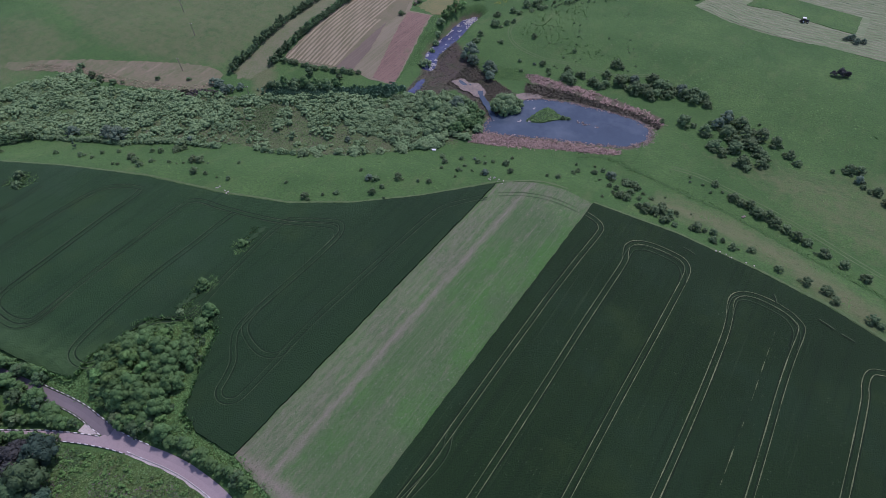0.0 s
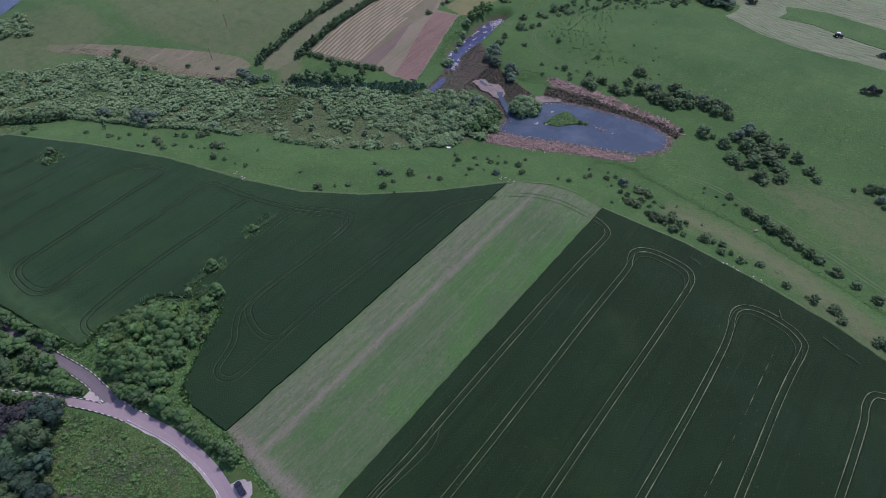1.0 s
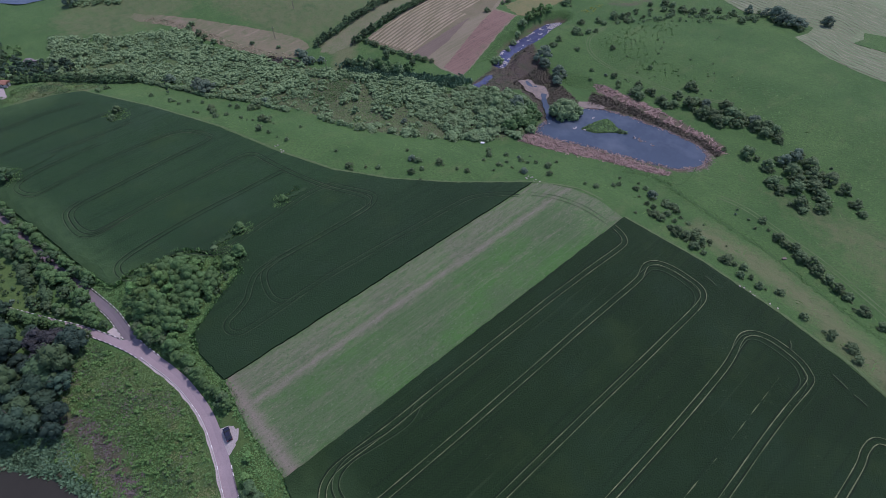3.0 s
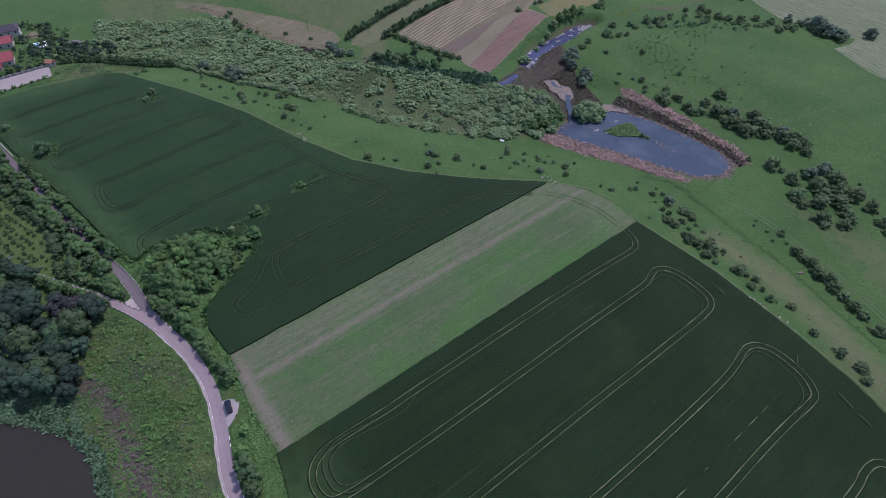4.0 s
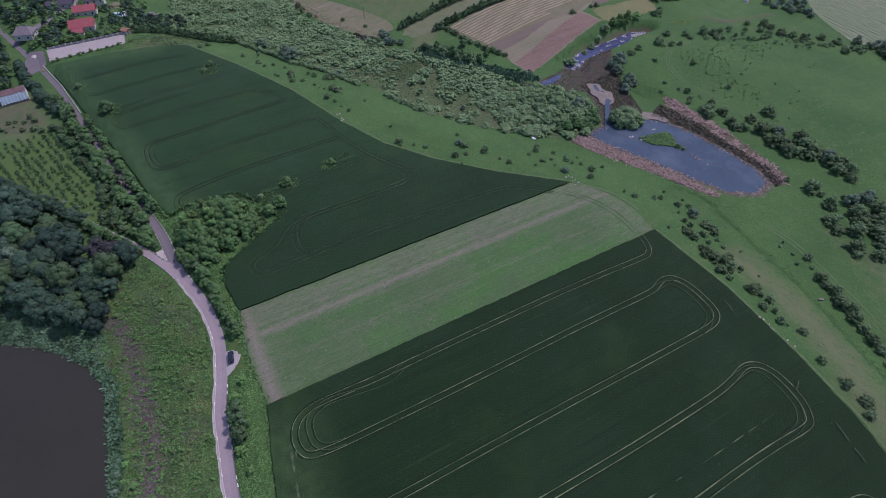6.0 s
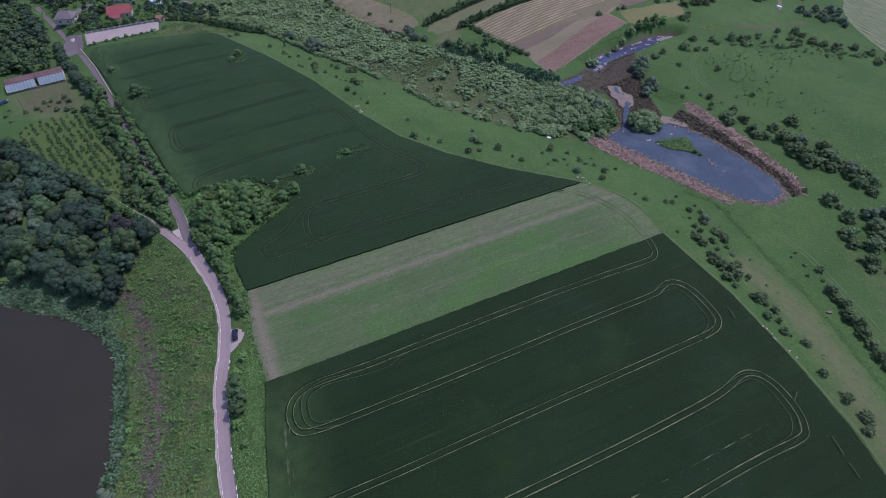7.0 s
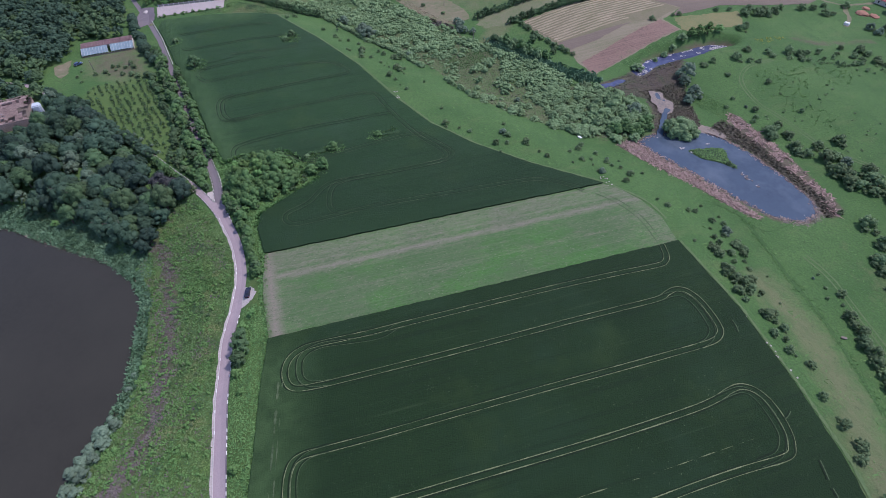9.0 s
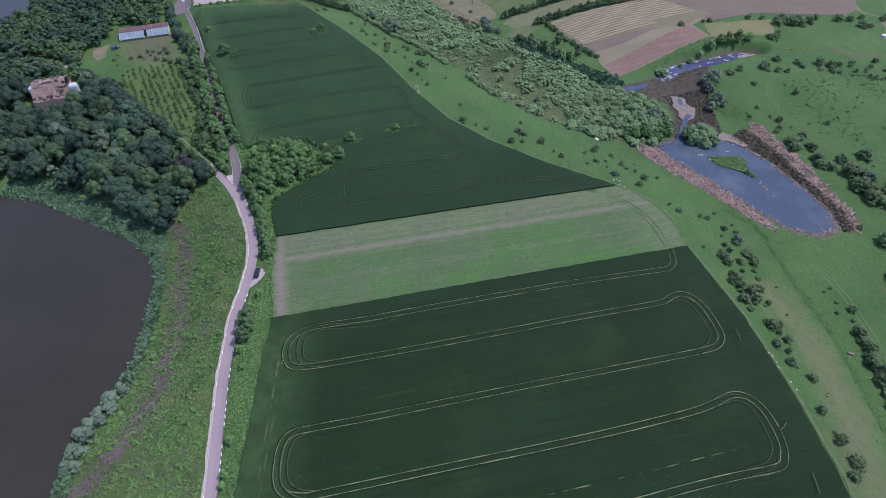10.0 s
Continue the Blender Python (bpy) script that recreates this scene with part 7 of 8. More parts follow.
ribbon_rim = ribbon("lake_mud_rim", smooth_line(LAKE[8:13], 5), lambda i: 1.6 + 0.9 * math.sin(i * 1.3) * math.sin(i * 0.37), 0.1, M_DUST)
tagged(ribbon_rim, "pale dried mud rim along the lake", "mud", kind="structure")
tufts("bank_dock", scatter(BANK, 1.3, 117, lambda x, y: patch(x, y, 0.13) > 0.08 and off_burnt(x, y)), 0.55, 6, M_FERN, "taller dark green weeds on the lake bank", "weeds", 118, 0.7, 0.7)
tufts("waste_ground_weeds", scatter([(-300, -14), (-297, 8), (-288, 32), (-293, 46), (-313, 24), (-311, 6), (-305, 4), (-303, -14)], 0.7, 119), 0.45, 4, M_WEED, "rough weeds and litter at the crop end", "weeds", 120, 0.6, 0.8)
tufts("pond_tip_litter", [(x + random.gauss(0, 1.1), y + random.gauss(0, 1.1)) for x, y in smooth_line([(-60, 230.5), (-50, 228.5), (-45.5, 224), (-45, 217), (-49, 211), (-56, 206)], 110)], 0.45, 3, M_MUD, "whitish dried litter at the pond tip", "litter", 121, 0.3, 0.9)

speck = [(x, y) for x, y in scatter([(-44, 14), (-44, 156), (10, 156), (52, 148), (120, 110), (120, -20), (30, 0), (6, 6)], 1.6, 135) if patch(x, y, 0.06) > 0.1 and patch(x, y, 0.8) > 0.15]
tufts("crop_weeds", speck, 0.26, 3, M_PALE, "scattered pale weed heads in the dark crop", "weeds", 136, 0.3, 1.0).location.z = 0.8
speck = [(x, y) for x, y in scatter(FIELD_W, 1.9, 137) if patch(x, y, 0.06) > 0.12 and patch(x, y, 0.8) > 0.2]
tufts("crop_weeds", speck, 0.22, 3, M_PALE, "scattered pale weed heads in the green crop", "weeds", 138, 0.3, 1.0).location.z = 0.8
# turf clumps that roughen the meadow
tufts("meadow_tussocks", scatter([(-296, 40), (-250, 58), (-170, 88), (-105, 130), (-60, 166), (20, 165), (90, 145), (100, 240), (-20, 300), (-110, 255), (-108, 168), (-150, 128), (-230, 92)], 1.9, 90, lambda x, y: patch(x, y, 0.12) > 0.02 and signed(POND, np.array([x]), np.array([y]))[0] > 6), 0.5, 2, M_CLUMP, "scattered grass tussocks on the meadow", "grass", 91, 0.15, 1.3)


def islet():
    """The low reedy islet in the pond, a mound with a tail of broken reeds."""
    bm = bmesh.new()
    pts = smooth_line([(-99.5, 200.5), (-99, 206), (-98, 212), (-96, 217.5), (-91, 216.5), (-87, 214.5), (-83, 215.5), (-80.5, 214.5), (-82, 212.5), (-86, 210), (-89, 206.5), (-92, 203), (-95, 201.5)], 4, True)
    outer = [bm.verts.new((x, y, -4.2)) for x, y in pts]
    foot = [bm.verts.new((x, y, -6.0)) for x, y in pts]
    inner = [bm.verts.new((-94.5 + (x + 94.5) * 0.6, 208.5 + (y - 208.5) * 0.6, -3.75 + 0.15 * patch(x, y, 1.0))) for x, y in pts]
    for i in range(len(pts)):
        bm.faces.new((outer[i], inner[i], inner[i - 1], outer[i - 1]))
        bm.faces.new((foot[i], outer[i], outer[i - 1], foot[i - 1]))
    bm.faces.new(inner)
    bmesh.ops.recalc_face_normals(bm, faces=bm.faces[:])
    ob = part("islet", bm, M_PATCH)
    tagged(ob, "low reedy islet in the blue pond", "islet", kind="structure")


islet()
tufts("islet_reeds", [(x, y) for x, y in scatter([(-99, 202), (-98.5, 206), (-97.5, 212), (-95.5, 216.5), (-91, 215.5), (-87, 213.5), (-83, 214.5), (-86, 211), (-89, 207.5), (-92, 204), (-95, 202.5)], 0.6, 95)], 0.4, 5, M_CLUMP, "olive green reeds on the islet", "reeds", 96, 0.35, 1.0).location.z = 1.95
rng = random.Random(92)
for i in range(34):
    u = rng.random()
    x, y = -81 + 13 * u + rng.gauss(0, 0.5), 213.5 + 2 * u + rng.gauss(0, 0.5)
    if i >= 14:
        a = rng.random() * len(POND)
        p, q = POND[int(a)], POND[(int(a) + 1) % len(POND)]
        x, y = p[0] + (q[0] - p[0]) * (a % 1), p[1] + (q[1] - p[1]) * (a % 1)
        x, y = x + (-82 - x) * 0.05, y + (208 - y) * 0.05
    bm = bmesh.new()
    n, r = 9, rng.uniform(0.2, 0.5)
    bm.faces.new([bm.verts.new((x + r * rng.uniform(0.5, 1.3) * math.cos(k * 6.283 / n), y + r * rng.uniform(0.5, 1.3) * math.sin(k * 6.283 / n), -4.07)) for k in range(n)])
    made = bmesh.ops.extrude_face_region(bm, geom=bm.faces[:])["geom"]
    for v in made:
        if isinstance(v, bmesh.types.BMVert):
            v.co.z += 0.06
    bmesh.ops.recalc_face_normals(bm, faces=bm.faces[:])
    tagged(part("reed_mat", bm, M_ALGAE if i % 2 else M_DEAD), "floating mat of broken pale reeds", "reed mat", "reed mats in the pond")
for cx, cy, wide, long, k in ((-101.3, 199.6, 1.4, 2.2, M_ALGAE), (-100.8, 212.7, 0.8, 1.6, M_ALGAE), (-97.4, 202.4, 0.7, 1.6, M_ALGAE), (-74.3, 213.6, 1.0, 1.6, M_DEAD), (-77.8, 213.2, 0.7, 1.2, M_DEAD), (-68.5, 215.2, 0.7, 1.2, M_DEAD)):
    bm = bmesh.new()
    for i in range(7):
        n, r = 8, rng.uniform(0.18, 0.42)
        x, y = cx + wide * rng.uniform(-0.6, 0.6), cy + long * rng.uniform(-0.6, 0.6)
        bm.faces.new([bm.verts.new((x + r * rng.uniform(0.5, 1.4) * math.cos(q * 6.283 / n), y + r * rng.uniform(0.5, 1.4) * math.sin(q * 6.283 / n), -4.03 + i * 0.006)) for q in range(n)])
    for v in bmesh.ops.extrude_face_region(bm, geom=bm.faces[:])["geom"]:
        if isinstance(v, bmesh.types.BMVert):
            v.co.z += 0.05
    bmesh.ops.recalc_face_normals(bm, faces=bm.faces[:])
    tagged(part("reed_mat", bm, k), "drifting raft of pale algae scraps" if k is M_ALGAE else "drifting raft of broken brown reeds", "reed mat", "reed mats in the pond")
mats = []
for x, y in scatter(STREAM, 0.7, 145):
    rim = -signed(STREAM, np.array([x]), np.array([y]))[0]
    drift = patch(x, y, 0.35) + 0.5 * patch(x, y, 0.9)
    if drift > 0.5 or (rim < 1.6 and drift > (0.0 if x < -174 else 0.2)) or (y > 269 and drift > -0.2) or (y < 221 and drift > 0.1):
        mats.append((x, y, rng.uniform(0.2, 0.6)))
bm = bmesh.new()
for x, y, r in mats:
    n = 8
    z = max(-4.08, h1(x, y) + 0.08)
    bm.faces.new([bm.verts.new((x + r * rng.uniform(0.5, 1.3) * math.cos(k * 6.283 / n), y + r * rng.uniform(0.5, 1.3) * math.sin(k * 6.283 / n), z + r * 0.012)) for k in range(n)])
tagged(part("algae_mats", bm, M_ALGAE), "pale algae mats drifting on the stream", "algae", kind="stuff")

# ---- buildings ----
def box(bm, x0, y0, z0, x1, y1, z1):
    vs = [bm.verts.new((x, y, z)) for z in (z0, z1) for x, y in ((x0, y0), (x1, y0), (x1, y1), (x0, y1))]
    for f in ((0, 3, 2, 1), (4, 5, 6, 7), (0, 1, 5, 4), (1, 2, 6, 5), (2, 3, 7, 6), (3, 0, 4, 7)):
        bm.faces.new([vs[i] for i in f])


def box_part(name, dims, material, parent, label="", bevel=0.0):
    bm = bmesh.new()
    box(bm, *dims)
    if bevel:
        bmesh.ops.bevel(bm, geom=bm.edges[:], offset=bevel, segments=2, affect="EDGES")
    return part(name, bm, material, parent, label)


def roof_part(w, d, z, rise, eave, material, parent, hip=0.0, thick=0.18, name="roof"):
    """A pitched roof with thickness; hip: how far the ridge ends stand in from the gables."""
    bm = bmesh.new()
    a, b = w / 2 + eave, d / 2 + eave
    rows = []
    for dz in (0, thick):
        low = [bm.verts.new((x, y, z + dz)) for x, y in ((-a, -b), (a, -b), (a, b), (-a, b))]
        ridge = [bm.verts.new((x, 0, z + dz + rise)) for x in (-a + hip, a - hip)]
        rows.append((low, ridge))
    for (low, ridge), flip in ((rows[0], True), (rows[1], False)):
        for f in ((low[0], low[1], ridge[1], ridge[0]), (low[2], low[3], ridge[0], ridge[1]), (low[1], low[2], ridge[1]), (low[3], low[0], ridge[0])):
            bm.faces.new(f[::-1] if flip else f)
    for i in range(4):
        j = (i + 1) % 4
        bm.faces.new((rows[0][0][i], rows[0][0][j], rows[1][0][j], rows[1][0][i]))
    bmesh.ops.recalc_face_normals(bm, faces=bm.faces[:])
    return part(name, bm, material, parent)


def house(x, y, w, d, turn, wall_h, rise, roof_mat, label, hip=0.0, chimney=True, storeys=1):
    top = thing("house", pose(x, y, h1(x, y) - 0.2, 0, 0, turn), label, "house", "village houses")
    t = 0.3
    for nm, dims in (("wall", (-w / 2, -d / 2, 0, w / 2, -d / 2 + t, wall_h)), ("wall", (-w / 2, d / 2 - t, 0, w / 2, d / 2, wall_h)), ("wall", (-w / 2, -d / 2 + t, 0, -w / 2 + t, d / 2 - t, wall_h)), ("wall", (w / 2 - t, -d / 2 + t, 0, w / 2, d / 2 - t, wall_h))):
        box_part(nm, dims, M_WALL, top)
    roof = roof_part(w, d, wall_h, rise, 0.6, roof_mat, top, hip)
    for s in range(storeys):
        z = 1.0 + s * 2.9
        for i in range(int(w // 3.2)):
            cx = -w / 2 + (i + 0.5) * w / int(w // 3.2)
            for side in (-1, 1):
                win = box_part("window", (cx - 0.6, side * (d / 2 + 0.02) - 0.04, z, cx + 0.6, side * (d / 2 + 0.02) + 0.04, z + 1.3), M_WHITE, top)
                box_part("pane", (cx - 0.5, side * (d / 2 + 0.07) - 0.02, z + 0.1, cx + 0.5, side * (d / 2 + 0.07) + 0.02, z + 1.2), M_WINDOW, win)
        for i in range(int(d // 3.5)):
            cy = -d / 2 + (i + 0.5) * d / int(d // 3.5)
            win = box_part("window", (w / 2, cy - 0.6, z, w / 2 + 0.06, cy + 0.6, z + 1.3), M_WHITE, top)
            box_part("pane", (w / 2 + 0.06, cy - 0.5, z + 0.1, w / 2 + 0.09, cy + 0.5, z + 1.2), M_WINDOW, win)
    box_part("door", (w / 2, -d / 2 + 0.6, 0.2, w / 2 + 0.07, -d / 2 + 1.5, 2.25), M_TIMBER, top)
    if chimney:
        box_part("chimney", (-w / 5, 0.5, wall_h + rise * 0.5, -w / 5 + 0.6, 1.1, wall_h + rise + 0.7), M_CLAY, roof)
    return top


house(-336, -16, 12.5, 8.5, 82, 3.0, 3.4, M_REDROOF, "white house under a steep red sheet roof", hip=0.3)
house(-329, -19, 5, 4, 82, 2.4, 1.5, M_REDROOF, "low white porch building with red roof", chimney=False)
house(-361, -13, 12, 7.5, 80, 3.2, 2.6, M_REDROOF, "long white house under a red sheet roof")
house(-342, -46, 9.5, 8.5, 70, 3.2, 3.2, M_GREYROOF, "white house under a grey-brown hipped tile roof", hip=2.6)
house(-381, -7, 11, 9.5, 85, 5.6, 2.2, M_DARKROOF, "two-storey house under a dark slate roof", hip=2.5, storeys=2)
house(-379, -26, 15, 6, 75, 2.8, 1.5, M_DARKROOF, "long low barn under a dark roof", chimney=False)
house(-318, 5.5, 3.6, 3.0, 40, 2.2, 1.0, M_CLAY, "tiny garden shed with an orange-red roof", chimney=False)
house(-400, -32, 6, 5, 30, 2.6, 1.4, M_GREYROOF, "small grey-roofed outbuilding among trees", chimney=False)
house(-346, 22, 5, 4, 20, 2.4, 1.0, M_GREYROOF, "small grey garden shed", chimney=False)
house(-188, 398, 9, 7, 15, 3.0, 2.4, M_REDROOF, "small village house with a red roof")
house(-175, 392, 8, 6, 40, 3.0, 2.2, M_GREYROOF, "small village house with a grey roof")


def greenhouse():
    """A long low growing house: a pink sheet roof behind, a glazed lean-to in front."""
    top = thing("greenhouse", pose(-274.5, -61.5, h1(-272, -61) - 0.2, 0, 0, 96), "long low greenhouse with pink sheet roof and glazed front", "greenhouse")
    w, d = 27.0, 10.0
    box_part("back_wall", (-w / 2, d / 2 - 0.25, 0, w / 2, d / 2, 3.8), M_WALL, top)
    box_part("end_wall", (-w / 2, -d / 2 + 0.3, 0, -w / 2 + 0.25, d / 2 - 0.25, 2.3), M_WALL, top)
    box_part("end_wall", (w / 2 - 0.25, -d / 2 + 0.3, 0, w / 2, d / 2 - 0.25, 2.3), M_WALL, top)
    box_part("front_sill", (-w / 2, -d / 2, 0, w / 2, -d / 2 + 0.3, 0.8), M_TIMBER, top)
    for i in range(9):
        x0, x1 = -w / 2 + i * w / 9 + 0.03, -w / 2 + (i + 1) * w / 9 - 0.03
        bm = bmesh.new()
        vs = [bm.verts.new(p) for p in ((x0, d / 2 + 0.3, 4.0), (x1, d / 2 + 0.3, 4.0), (x1, -0.2, 3.5), (x0, -0.2, 3.5))]
        bm.faces.new(vs)
        bmesh.ops.solidify(bm, geom=bm.faces[:], thickness=0.08)
        part("roof_sheet", bm, M_RUSTROOF, top)
    for i in range(18):
        if i == 9:
            continue
        x0, x1 = -w / 2 + i * w / 18 + 0.07, -w / 2 + (i + 1) * w / 18 - 0.07
        bm = bmesh.new()
        vs = [bm.verts.new(p) for p in ((x0, -0.25, 3.4), (x1, -0.25, 3.4), (x1, -d / 2, 1.4), (x0, -d / 2, 1.4))]
        bm.faces.new(vs)
        bmesh.ops.solidify(bm, geom=bm.faces[:], thickness=0.05)
        part("glass_pane", bm, M_GLASS, top)
    for i in range(19):
        x = -w / 2 + i * w / 18
        bm = bmesh.new()
        vs = [bm.verts.new(p) for p in ((x - 0.06, -0.2, 3.36), (x + 0.06, -0.2, 3.36), (x + 0.06, -d / 2, 1.36), (x - 0.06, -d / 2, 1.36))]
        bm.faces.new(vs)
        bmesh.ops.solidify(bm, geom=bm.faces[:], thickness=0.14)
        part("glazing_bar", bm, M_WHITE, top)
        box_part("post", (x - 0.05, -d / 2 + 0.02, 0.8, x + 0.05, -d / 2 + 0.12, 1.4), M_WHITE, top)


greenhouse()


def ruin():
    """The derelict building in the wood: a sagging brown roof with rows of slots, a gutted end with bare rafters, two blue-white sheeted annexes."""
    top = thing("derelict_house", pose(RUIN_X, RUIN_Y, h1(RUIN_X, RUIN_Y) - 0.2, 0, 0, 100), "derelict house with a broken brown tile roof", "ruin")
    w, d, hgt = 15.0, 21.0, 4.4
    for dims in ((-w / 2, -d / 2, 0, w / 2, -d / 2 + 0.4, hgt), (-w / 2, d / 2 - 0.4, 0, w / 2, d / 2, hgt), (-w / 2, -d / 2 + 0.4, 0, -w / 2 + 0.4, d / 2 - 0.4, hgt), (w / 2 - 0.4, -d / 2 + 0.4, 0, w / 2, d / 2 - 0.4, hgt - 1.4)):
        box_part("wall", dims, M_RUIN, top)
    rng = random.Random(5)

    def slope(x, y):
        return hgt + 4.2 * (1 - abs(y - 2) / (d / 2 + 2.5)) + 0.5 * noise.noise(Vector((x * 0.25, y * 0.25, 1.7)))

    nx, ny = 10, 14
    for i in range(nx):
        for j in range(ny):
            slot = j % 3 == 1 and noise.noise(Vector((i * 0.55, j * 1.9, 8.1))) > 0.02
            if slot or rng.random() < 0.06 or (i > 6 and j < 5 and rng.random() < 0.5):
                continue
            x0, y0 = -w / 2 + i * w / nx, -d / 2 + j * d / ny
            bm = bmesh.new()
            pts = []
            for x, y in ((x0 - 0.03, y0 - 0.05), (x0 + w / nx + 0.03, y0 - 0.05), (x0 + w / nx + 0.03, y0 + d / ny * 0.92), (x0 - 0.03, y0 + d / ny * 0.92)):
                pts.append(bm.verts.new((x, y, slope(x, y) + rng.uniform(-0.14, 0.14))))
            bm.faces.new(pts)
            bmesh.ops.solidify(bm, geom=bm.faces[:], thickness=0.12)
            part("roof_panel", bm, M_RUIN, top)
    for j in range(9):
        x = -w / 2 + 0.3 + j * (w - 0.6) / 8
        for sgn in (-1, 1):
            bm = bmesh.new()
            vs = [bm.verts.new(p) for p in ((x - 0.08, 2, hgt + 3.7), (x + 0.08, 2, hgt + 3.7), (x + 0.08, sgn * d / 2, hgt - 0.2), (x - 0.08, sgn * d / 2, hgt - 0.2))]
            bm.faces.new(vs)
            bmesh.ops.solidify(bm, geom=bm.faces[:], thickness=0.2)
            part("rafter", bm, M_TIMBER, top)
    for k in range(7):
        z0 = rng.uniform(3.4, 3.9)
        box_part("ridge_block", (-w / 2 + 0.6 + k * 2.0, 1.4, hgt + z0 - 0.5, -w / 2 + 1.6 + k * 2.0 + rng.uniform(0, 0.7), 2.6, hgt + z0 + 0.3), M_RUIN, top)
    for k in range(12):
        x0, y0 = w / 2 + rng.uniform(-2.0, 2.5), -d / 2 + rng.uniform(-3.0, 5.0)
        box_part("fallen_beam", (x0, y0, 0.2, x0 + rng.uniform(0.2, 0.4), y0 + rng.uniform(1.5, 3.5), rng.uniform(0.5, 2.6)), M_DUST if k % 3 else M_TIMBER, top)
    box_part("floor_slab", (-w / 2 + 0.4, -d / 2 + 0.4, 0.1, w / 2 - 0.4, d / 2 - 0.4, 1.2), M_TIMBER, top)
    box_part("annex", (-w / 2 - 1.8, -1, 0, -w / 2 + 2.6, 3, 7.0), M_SHEET, top, "blue-white sheeted annex", 0.3)
    box_part("annex", (w / 2 + 0.6, -2.5, 0, w / 2 + 4.2, 1.5, 5.6), M_SHEET, top, "blue-white sheeted annex", 0.5)


ruin()
drape("yard_drive", [(-267, -80), (-253, -79.5), (-247, -82), (-252, -86), (-262, -88)], 0.15, M_TANSOIL, "pale pinkish concrete drive in the wood", "drive", amp=0.4)
lot = drape("concrete_lot", [(-303.5, -36), (-305, 3), (-317, 4), (-318, -37)], 0.2, M_CONCRETE, "wide pale concrete lot at the crop end", "lot", amp=0.3)
drape("lot_apron", [(-298, -47), (-304, -38), (-318, -38.5), (-326, -47), (-312, -50)], 0.22, M_ASPHALT, "dark asphalt apron where the lane meets the lot", "road", amp=0.2)
drape("village_lane", [(-340, -52), (-345, -56), (-362, -34), (-400, -18), (-399, -14), (-358, -30)], 0.2, M_ASPHALT, "grey village lane", "road", amp=0.2)


def low_wall(x0, y0, x1, y1, label):
    d = math.hypot(x1 - x0, y1 - y0)
    top = thing("garden_wall", pose(x0, y0, h1(x0, y0) - 0.1, 0, 0, math.degrees(math.atan2(y1 - y0, x1 - x0))), label, "wall", "walls round the lot")
    n = int(d // 3)
    for i in range(n):
        box_part("panel", (i * d / n + 0.15, -0.06, 0, (i + 1) * d / n - 0.15, 0.06, 1.3), M_CONCRETE, top)
        box_part("post", (i * d / n - 0.15, -0.14, 0, i * d / n + 0.15, 0.14, 1.55), M_WHITE, top)


low_wall(-318.5, -36, -318, 4, "low pale concrete wall behind the lot")


def pool():
    top = thing("swimming_pool", pose(-357, 3, h1(-357, 3), 0, 0, 80), "small blue swimming pool with a pale paved rim", "pool")
    for dims in ((-6, -4, 0, 6, -2.2, 0.35), (-6, 2.2, 0, 6, 4, 0.35), (-6, -2.2, 0, -4.2, 2.2, 0.35), (4.2, -2.2, 0, 6, 2.2, 0.35)):
        box_part("rim", dims, M_WHITE, top, bevel=0.05)
    box_part("basin", (-4.2, -2.2, 0, 4.2, 2.2, 0.25), M_POOL, top, "blue pool water")


pool()


# ---- vehicles ----
def wheel_mesh(r, w):
    bm = bmesh.new()
    bmesh.ops.create_cone(bm, cap_ends=True, segments=16, radius1=r, radius2=r, depth=w)
    bmesh.ops.rotate(bm, verts=bm.verts[:], matrix=Matrix.Rotation(radians(90), 3, "X"))
    return bm


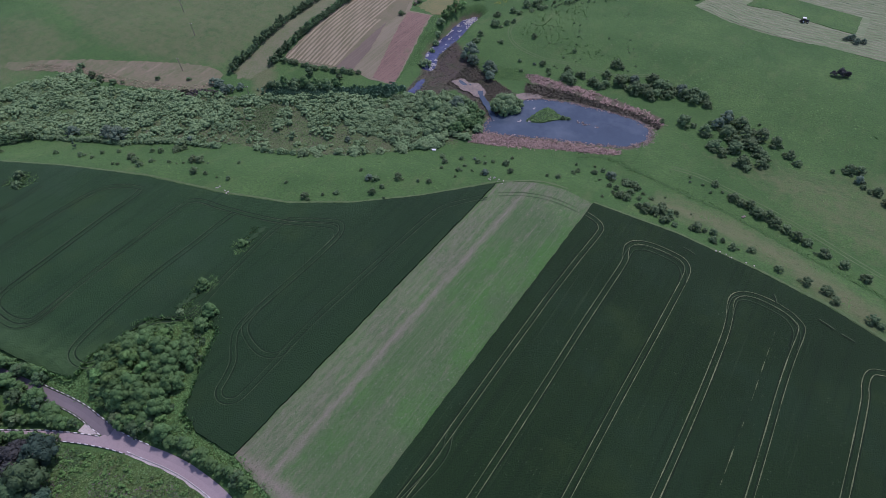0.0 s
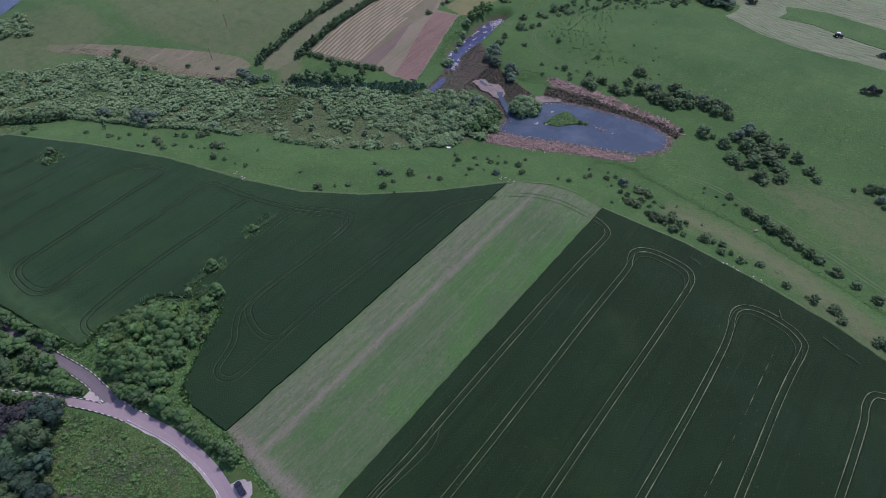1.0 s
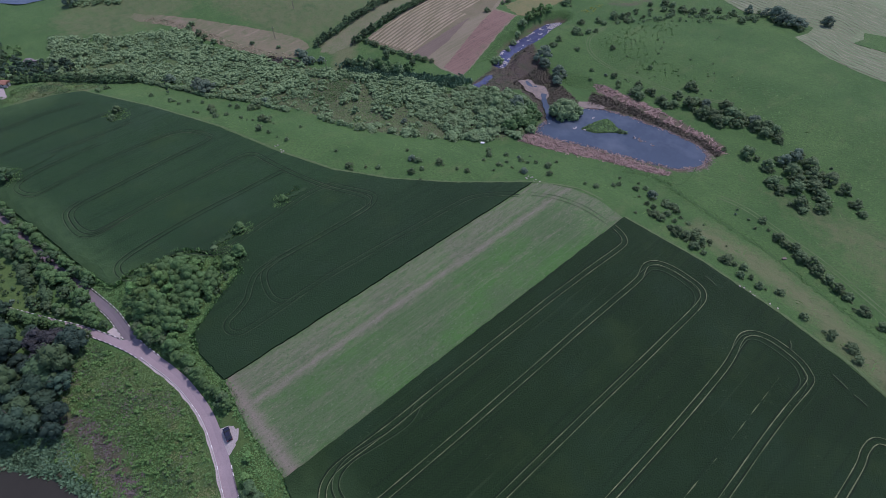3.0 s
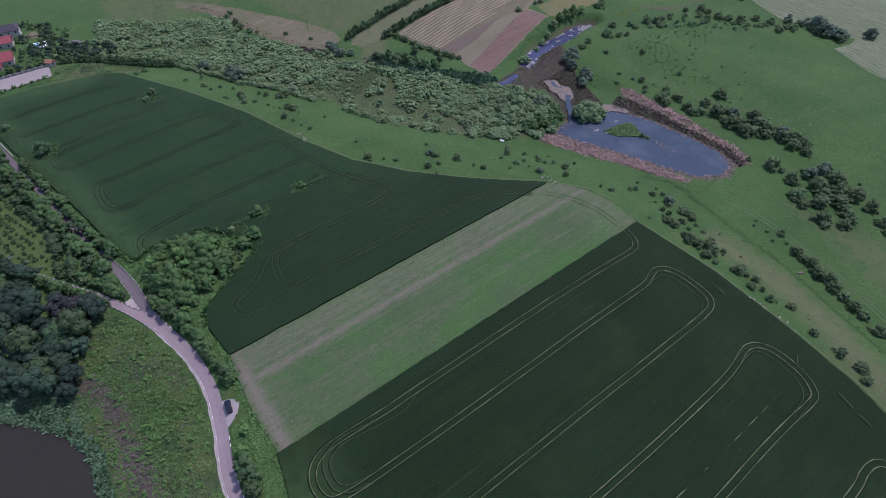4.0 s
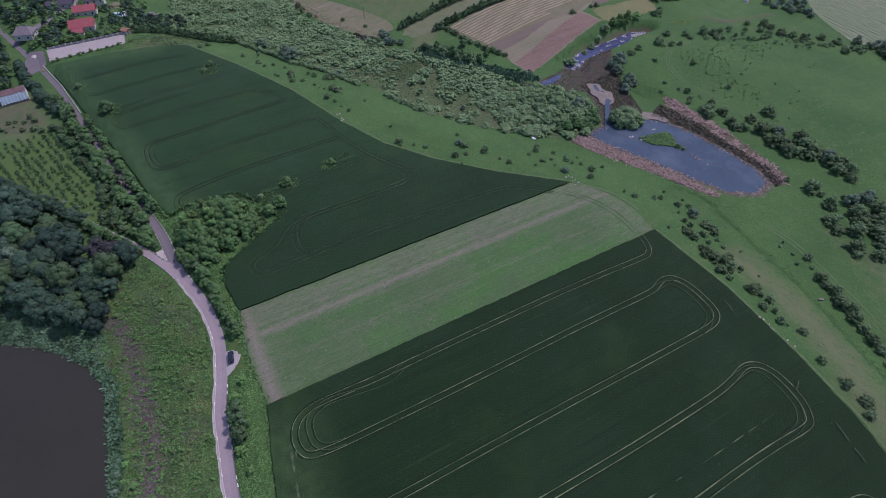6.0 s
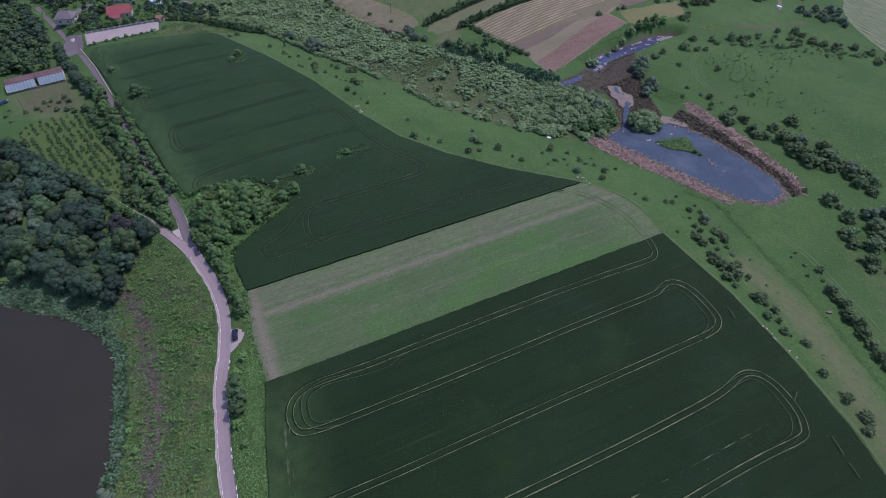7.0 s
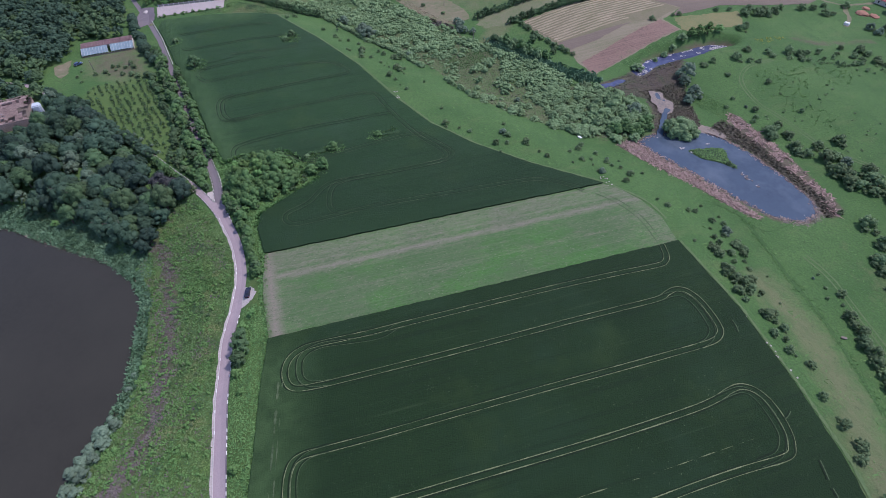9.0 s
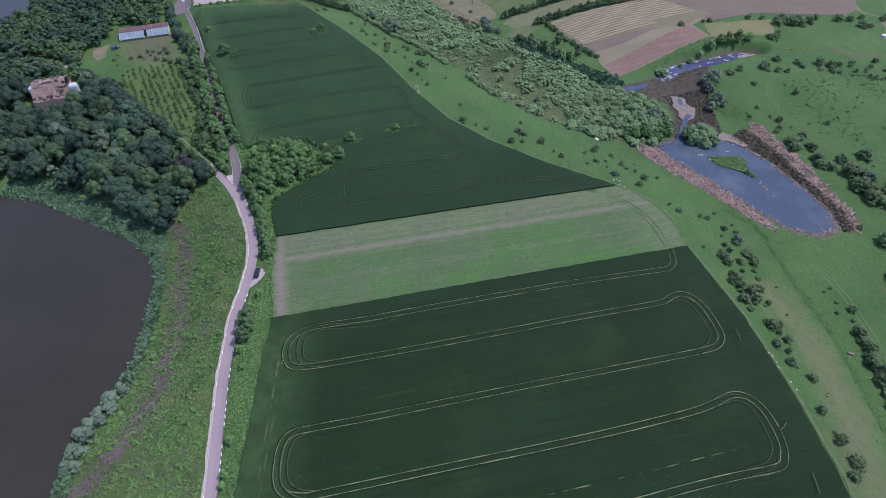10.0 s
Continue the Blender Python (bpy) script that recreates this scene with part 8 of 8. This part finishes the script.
def car(x, y, turn, paint, label, estate=False):
    top = thing("car", pose(x, y, h1(x, y) + 0.2, 0, 0, turn), label, "car")
    bm = bmesh.new()
    side = [(-2.15, 0.35), (-2.2, 0.75), (-2.0, 0.98), (-1.2, 1.02), (0.9, 0.98), (1.9, 0.85), (2.18, 0.66), (2.15, 0.35)]
    rows = [[bm.verts.new((px, sy * (0.86 if pz > 0.5 else 0.8), pz)) for px, pz in side] for sy in (-1, 1)]
    bm.faces.new(rows[0][::-1])
    bm.faces.new(rows[1])
    for i in range(len(side)):
        j = (i + 1) % len(side)
        bm.faces.new((rows[0][i], rows[0][j], rows[1][j], rows[1][i]))
    bmesh.ops.recalc_face_normals(bm, faces=bm.faces[:])
    bmesh.ops.bevel(bm, geom=bm.edges[:], offset=0.05, segments=2, affect="EDGES")
    part("body", bm, paint, top)
    bm = bmesh.new()
    tail = -2.0 if estate else -1.6
    low = [bm.verts.new(p) for p in ((tail, -0.76, 0.99), (0.95, -0.76, 0.96), (0.95, 0.76, 0.96), (tail, 0.76, 0.99))]
    high = [bm.verts.new(p) for p in ((tail + 0.35, -0.6, 1.42), (0.2, -0.6, 1.44), (0.2, 0.6, 1.44), (tail + 0.35, 0.6, 1.42))]
    for i in range(4):
        bm.faces.new((low[i], low[(i + 1) % 4], high[(i + 1) % 4], high[i]))
    bm.faces.new(high)
    bm.faces.new(low[::-1])
    part("window_glass", bm, M_WINDOW, top, "dark window glass")
    box_part("roof_panel", (tail + 0.33, -0.62, 1.41, 0.24, 0.62, 1.49), paint, top, bevel=0.03)
    for sx in (-1.3, 1.32):
        for sy in (-0.8, 0.8):
            wheel = part("wheel", wheel_mesh(0.32, 0.2), M_TYRE, top)
            wheel.location = (sx, sy, 0.32)
            part("rim", wheel_mesh(0.19, 0.23), M_WHITE, wheel)
    for sy in (-0.6, 0.6):
        box_part("headlight", (2.08, sy - 0.18, 0.58, 2.2, sy + 0.18, 0.74), M_WHITE, top)
        box_part("tail_light", (-2.24, sy - 0.16, 0.62, -2.1, sy + 0.16, 0.82), M_REDROOF, top)
        box_part("mirror", (0.62, sy * 1.52 - 0.09, 0.98, 0.78, sy * 1.52 + 0.09, 1.12), paint, top)
    for sx in (-2.26, 2.12):
        box_part("bumper", (sx, -0.78, 0.3, sx + 0.14, 0.78, 0.52), M_TYRE, top, bevel=0.03)
    return top


car(-68.5, 5.4, 170, M_NAVY, "dark navy hatchback parked in the gravel lay-by")
car(-260.5, -75.5, 120, M_BLUE, "blue car parked on grass beside the greenhouse", True)


def tractor(x, y, turn):
    top = thing("tractor", pose(x, y, h1(x, y) + 0.1, 0, 0, turn), "small dark tractor with white cab roof in the hay", "tractor")
    box_part("bonnet", (0.3, -0.4, 0.9, 2.2, 0.4, 1.6), M_NAVY, top, bevel=0.08)
    box_part("chassis", (-1.6, -0.35, 0.6, 2.1, 0.35, 0.9), M_TYRE, top, bevel=0.05)
    box_part("cab", (-1.4, -0.8, 0.9, 0.3, 0.8, 2.5), M_WINDOW, top, bevel=0.08)
    box_part("cab_roof", (-1.5, -0.85, 2.5, 0.4, 0.85, 2.65), M_WHITE, top, bevel=0.05)
    for sx, r in ((-0.8, 0.85), (1.6, 0.5)):
        for sy in (-0.95, 0.95):
            wheel = part("wheel", wheel_mesh(r, 0.4), M_TYRE, top)
            wheel.location = (sx, sy, r)
            part("rim", wheel_mesh(r * 0.5, 0.43), M_WHITE, wheel)
    box_part("rake", (-2.3, -1.1, 0.2, -1.6, 1.1, 0.6), M_TYRE, top, bevel=0.1)


tractor(-12, 363, 20)


# ---- poles and small things ----
def utility_pole(x, y, tall, lean=0.0):
    top = thing("utility_pole", pose(x, y, h1(x, y) - 0.3, lean, 0, 25), "grey wooden utility pole with a crossarm", "pole", "poles in the fields")
    bm = bmesh.new()
    bmesh.ops.create_cone(bm, cap_ends=True, segments=10, radius1=0.18, radius2=0.11, depth=tall)
    bmesh.ops.translate(bm, verts=bm.verts[:], vec=(0, 0, tall / 2))
    part("post", bm, M_TIMBER, top)
    arm = box_part("crossarm", (-0.9, -0.06, tall - 0.8, 0.9, 0.06, tall - 0.66), M_TIMBER, top)
    for k in (-0.75, 0, 0.75):
        box_part("insulator", (k - 0.06, -0.05, tall - 0.66, k + 0.06, 0.05, tall - 0.45), M_WHITE, arm)


for x, y in ((-279, 139), (-226, 141), (-253, -67), (-300, 165), (-330, 180)):
    utility_pole(x, y, 8.0 if y > 0 else 6.0, 1.5)


def slab(x, y, turn, w, d, h, material, label, name, category):
    ob = thing(name, pose(x, y, h1(x, y) - 0.05, 0, 0, turn), label, category)
    box_part("body", (-w / 2, -d / 2, 0, w / 2, d / 2, h), material, ob, bevel=0.06)
    box_part("rim", (-w / 2 - 0.08, -d / 2 - 0.08, h, w / 2 + 0.08, d / 2 + 0.08, h + 0.1), material, ob, bevel=0.03)


slab(4, 191, 60, 1.6, 0.7, 0.5, M_TIMBER, "grey concrete drinking trough beside the track", "trough", "trough")
slab(-172, 354, 20, 2.6, 1.8, 1.4, M_WHITE, "white cabin beside the dirt lane", "cabin", "cabin")
slab(-122, 158, 30, 1.6, 0.9, 0.5, M_WHITE, "white discarded tank in the meadow", "tank", "tank")
rng = random.Random(93)


def rubble(x, y, r, material, label):
    """One lumpy mound of loose material."""
    bm = bmesh.new()
    bmesh.ops.create_icosphere(bm, subdivisions=3, radius=1)
    for v in bm.verts:
        k = 1 + 0.35 * noise.noise(v.co * 2.2 + Vector((x, y, 0)))
        v.co = Vector((v.co.x * r * k, v.co.y * r * k * 0.8, max(v.co.z, -0.2) * r * 0.4 * k))
    ob = part("mound", bm, material)
    ob.location = (x, y, h1(x, y))
    tagged(ob, label, "mound", "heaps of soil and rubble")


for x, y, r, m, label in ((-181, 374, 4.0, M_CLAY, "heap of orange clay by the village lane"), (-176, 378, 3.0, M_CLAY, "heap of orange clay by the village lane"), (-377, 3, 5.0, M_TANSOIL, "pale heap of rubble behind the houses"), (-300, -40, 1.6, M_TANSOIL, "small pale heap of rubble by the lot"), (-186, 382, 2.5, M_CLAY, "heap of orange clay by the village lane"), (-318, -44, 2.2, M_DUST, "small grey heap of gravel by the lot")):
    rubble(x, y, r, m, label)
# pale stones turned up along the crop edge
for i in range(30):
    x, y = [(-172 + rng.uniform(-6, 4), 83 + rng.uniform(-1, 1)), (-85 + rng.uniform(-3, 4), 150 + rng.uniform(-2, 2)), (-10 + rng.uniform(0, 24), 160.8 + rng.uniform(-0.6, 0.6))][i % 3]
    bm = bmesh.new()
    bmesh.ops.create_icosphere(bm, subdivisions=1, radius=rng.uniform(0.2, 0.45))
    for v in bm.verts:
        v.co *= rng.uniform(0.75, 1.2)
        v.co.z *= 0.7
    ob = part("field_stone", bm, M_DUST)
    ob.location = (x, y, h1(x, y) + 0.15)
    tagged(ob, "pale stone lying along the crop edge", "stone", "stones along the crop edge")
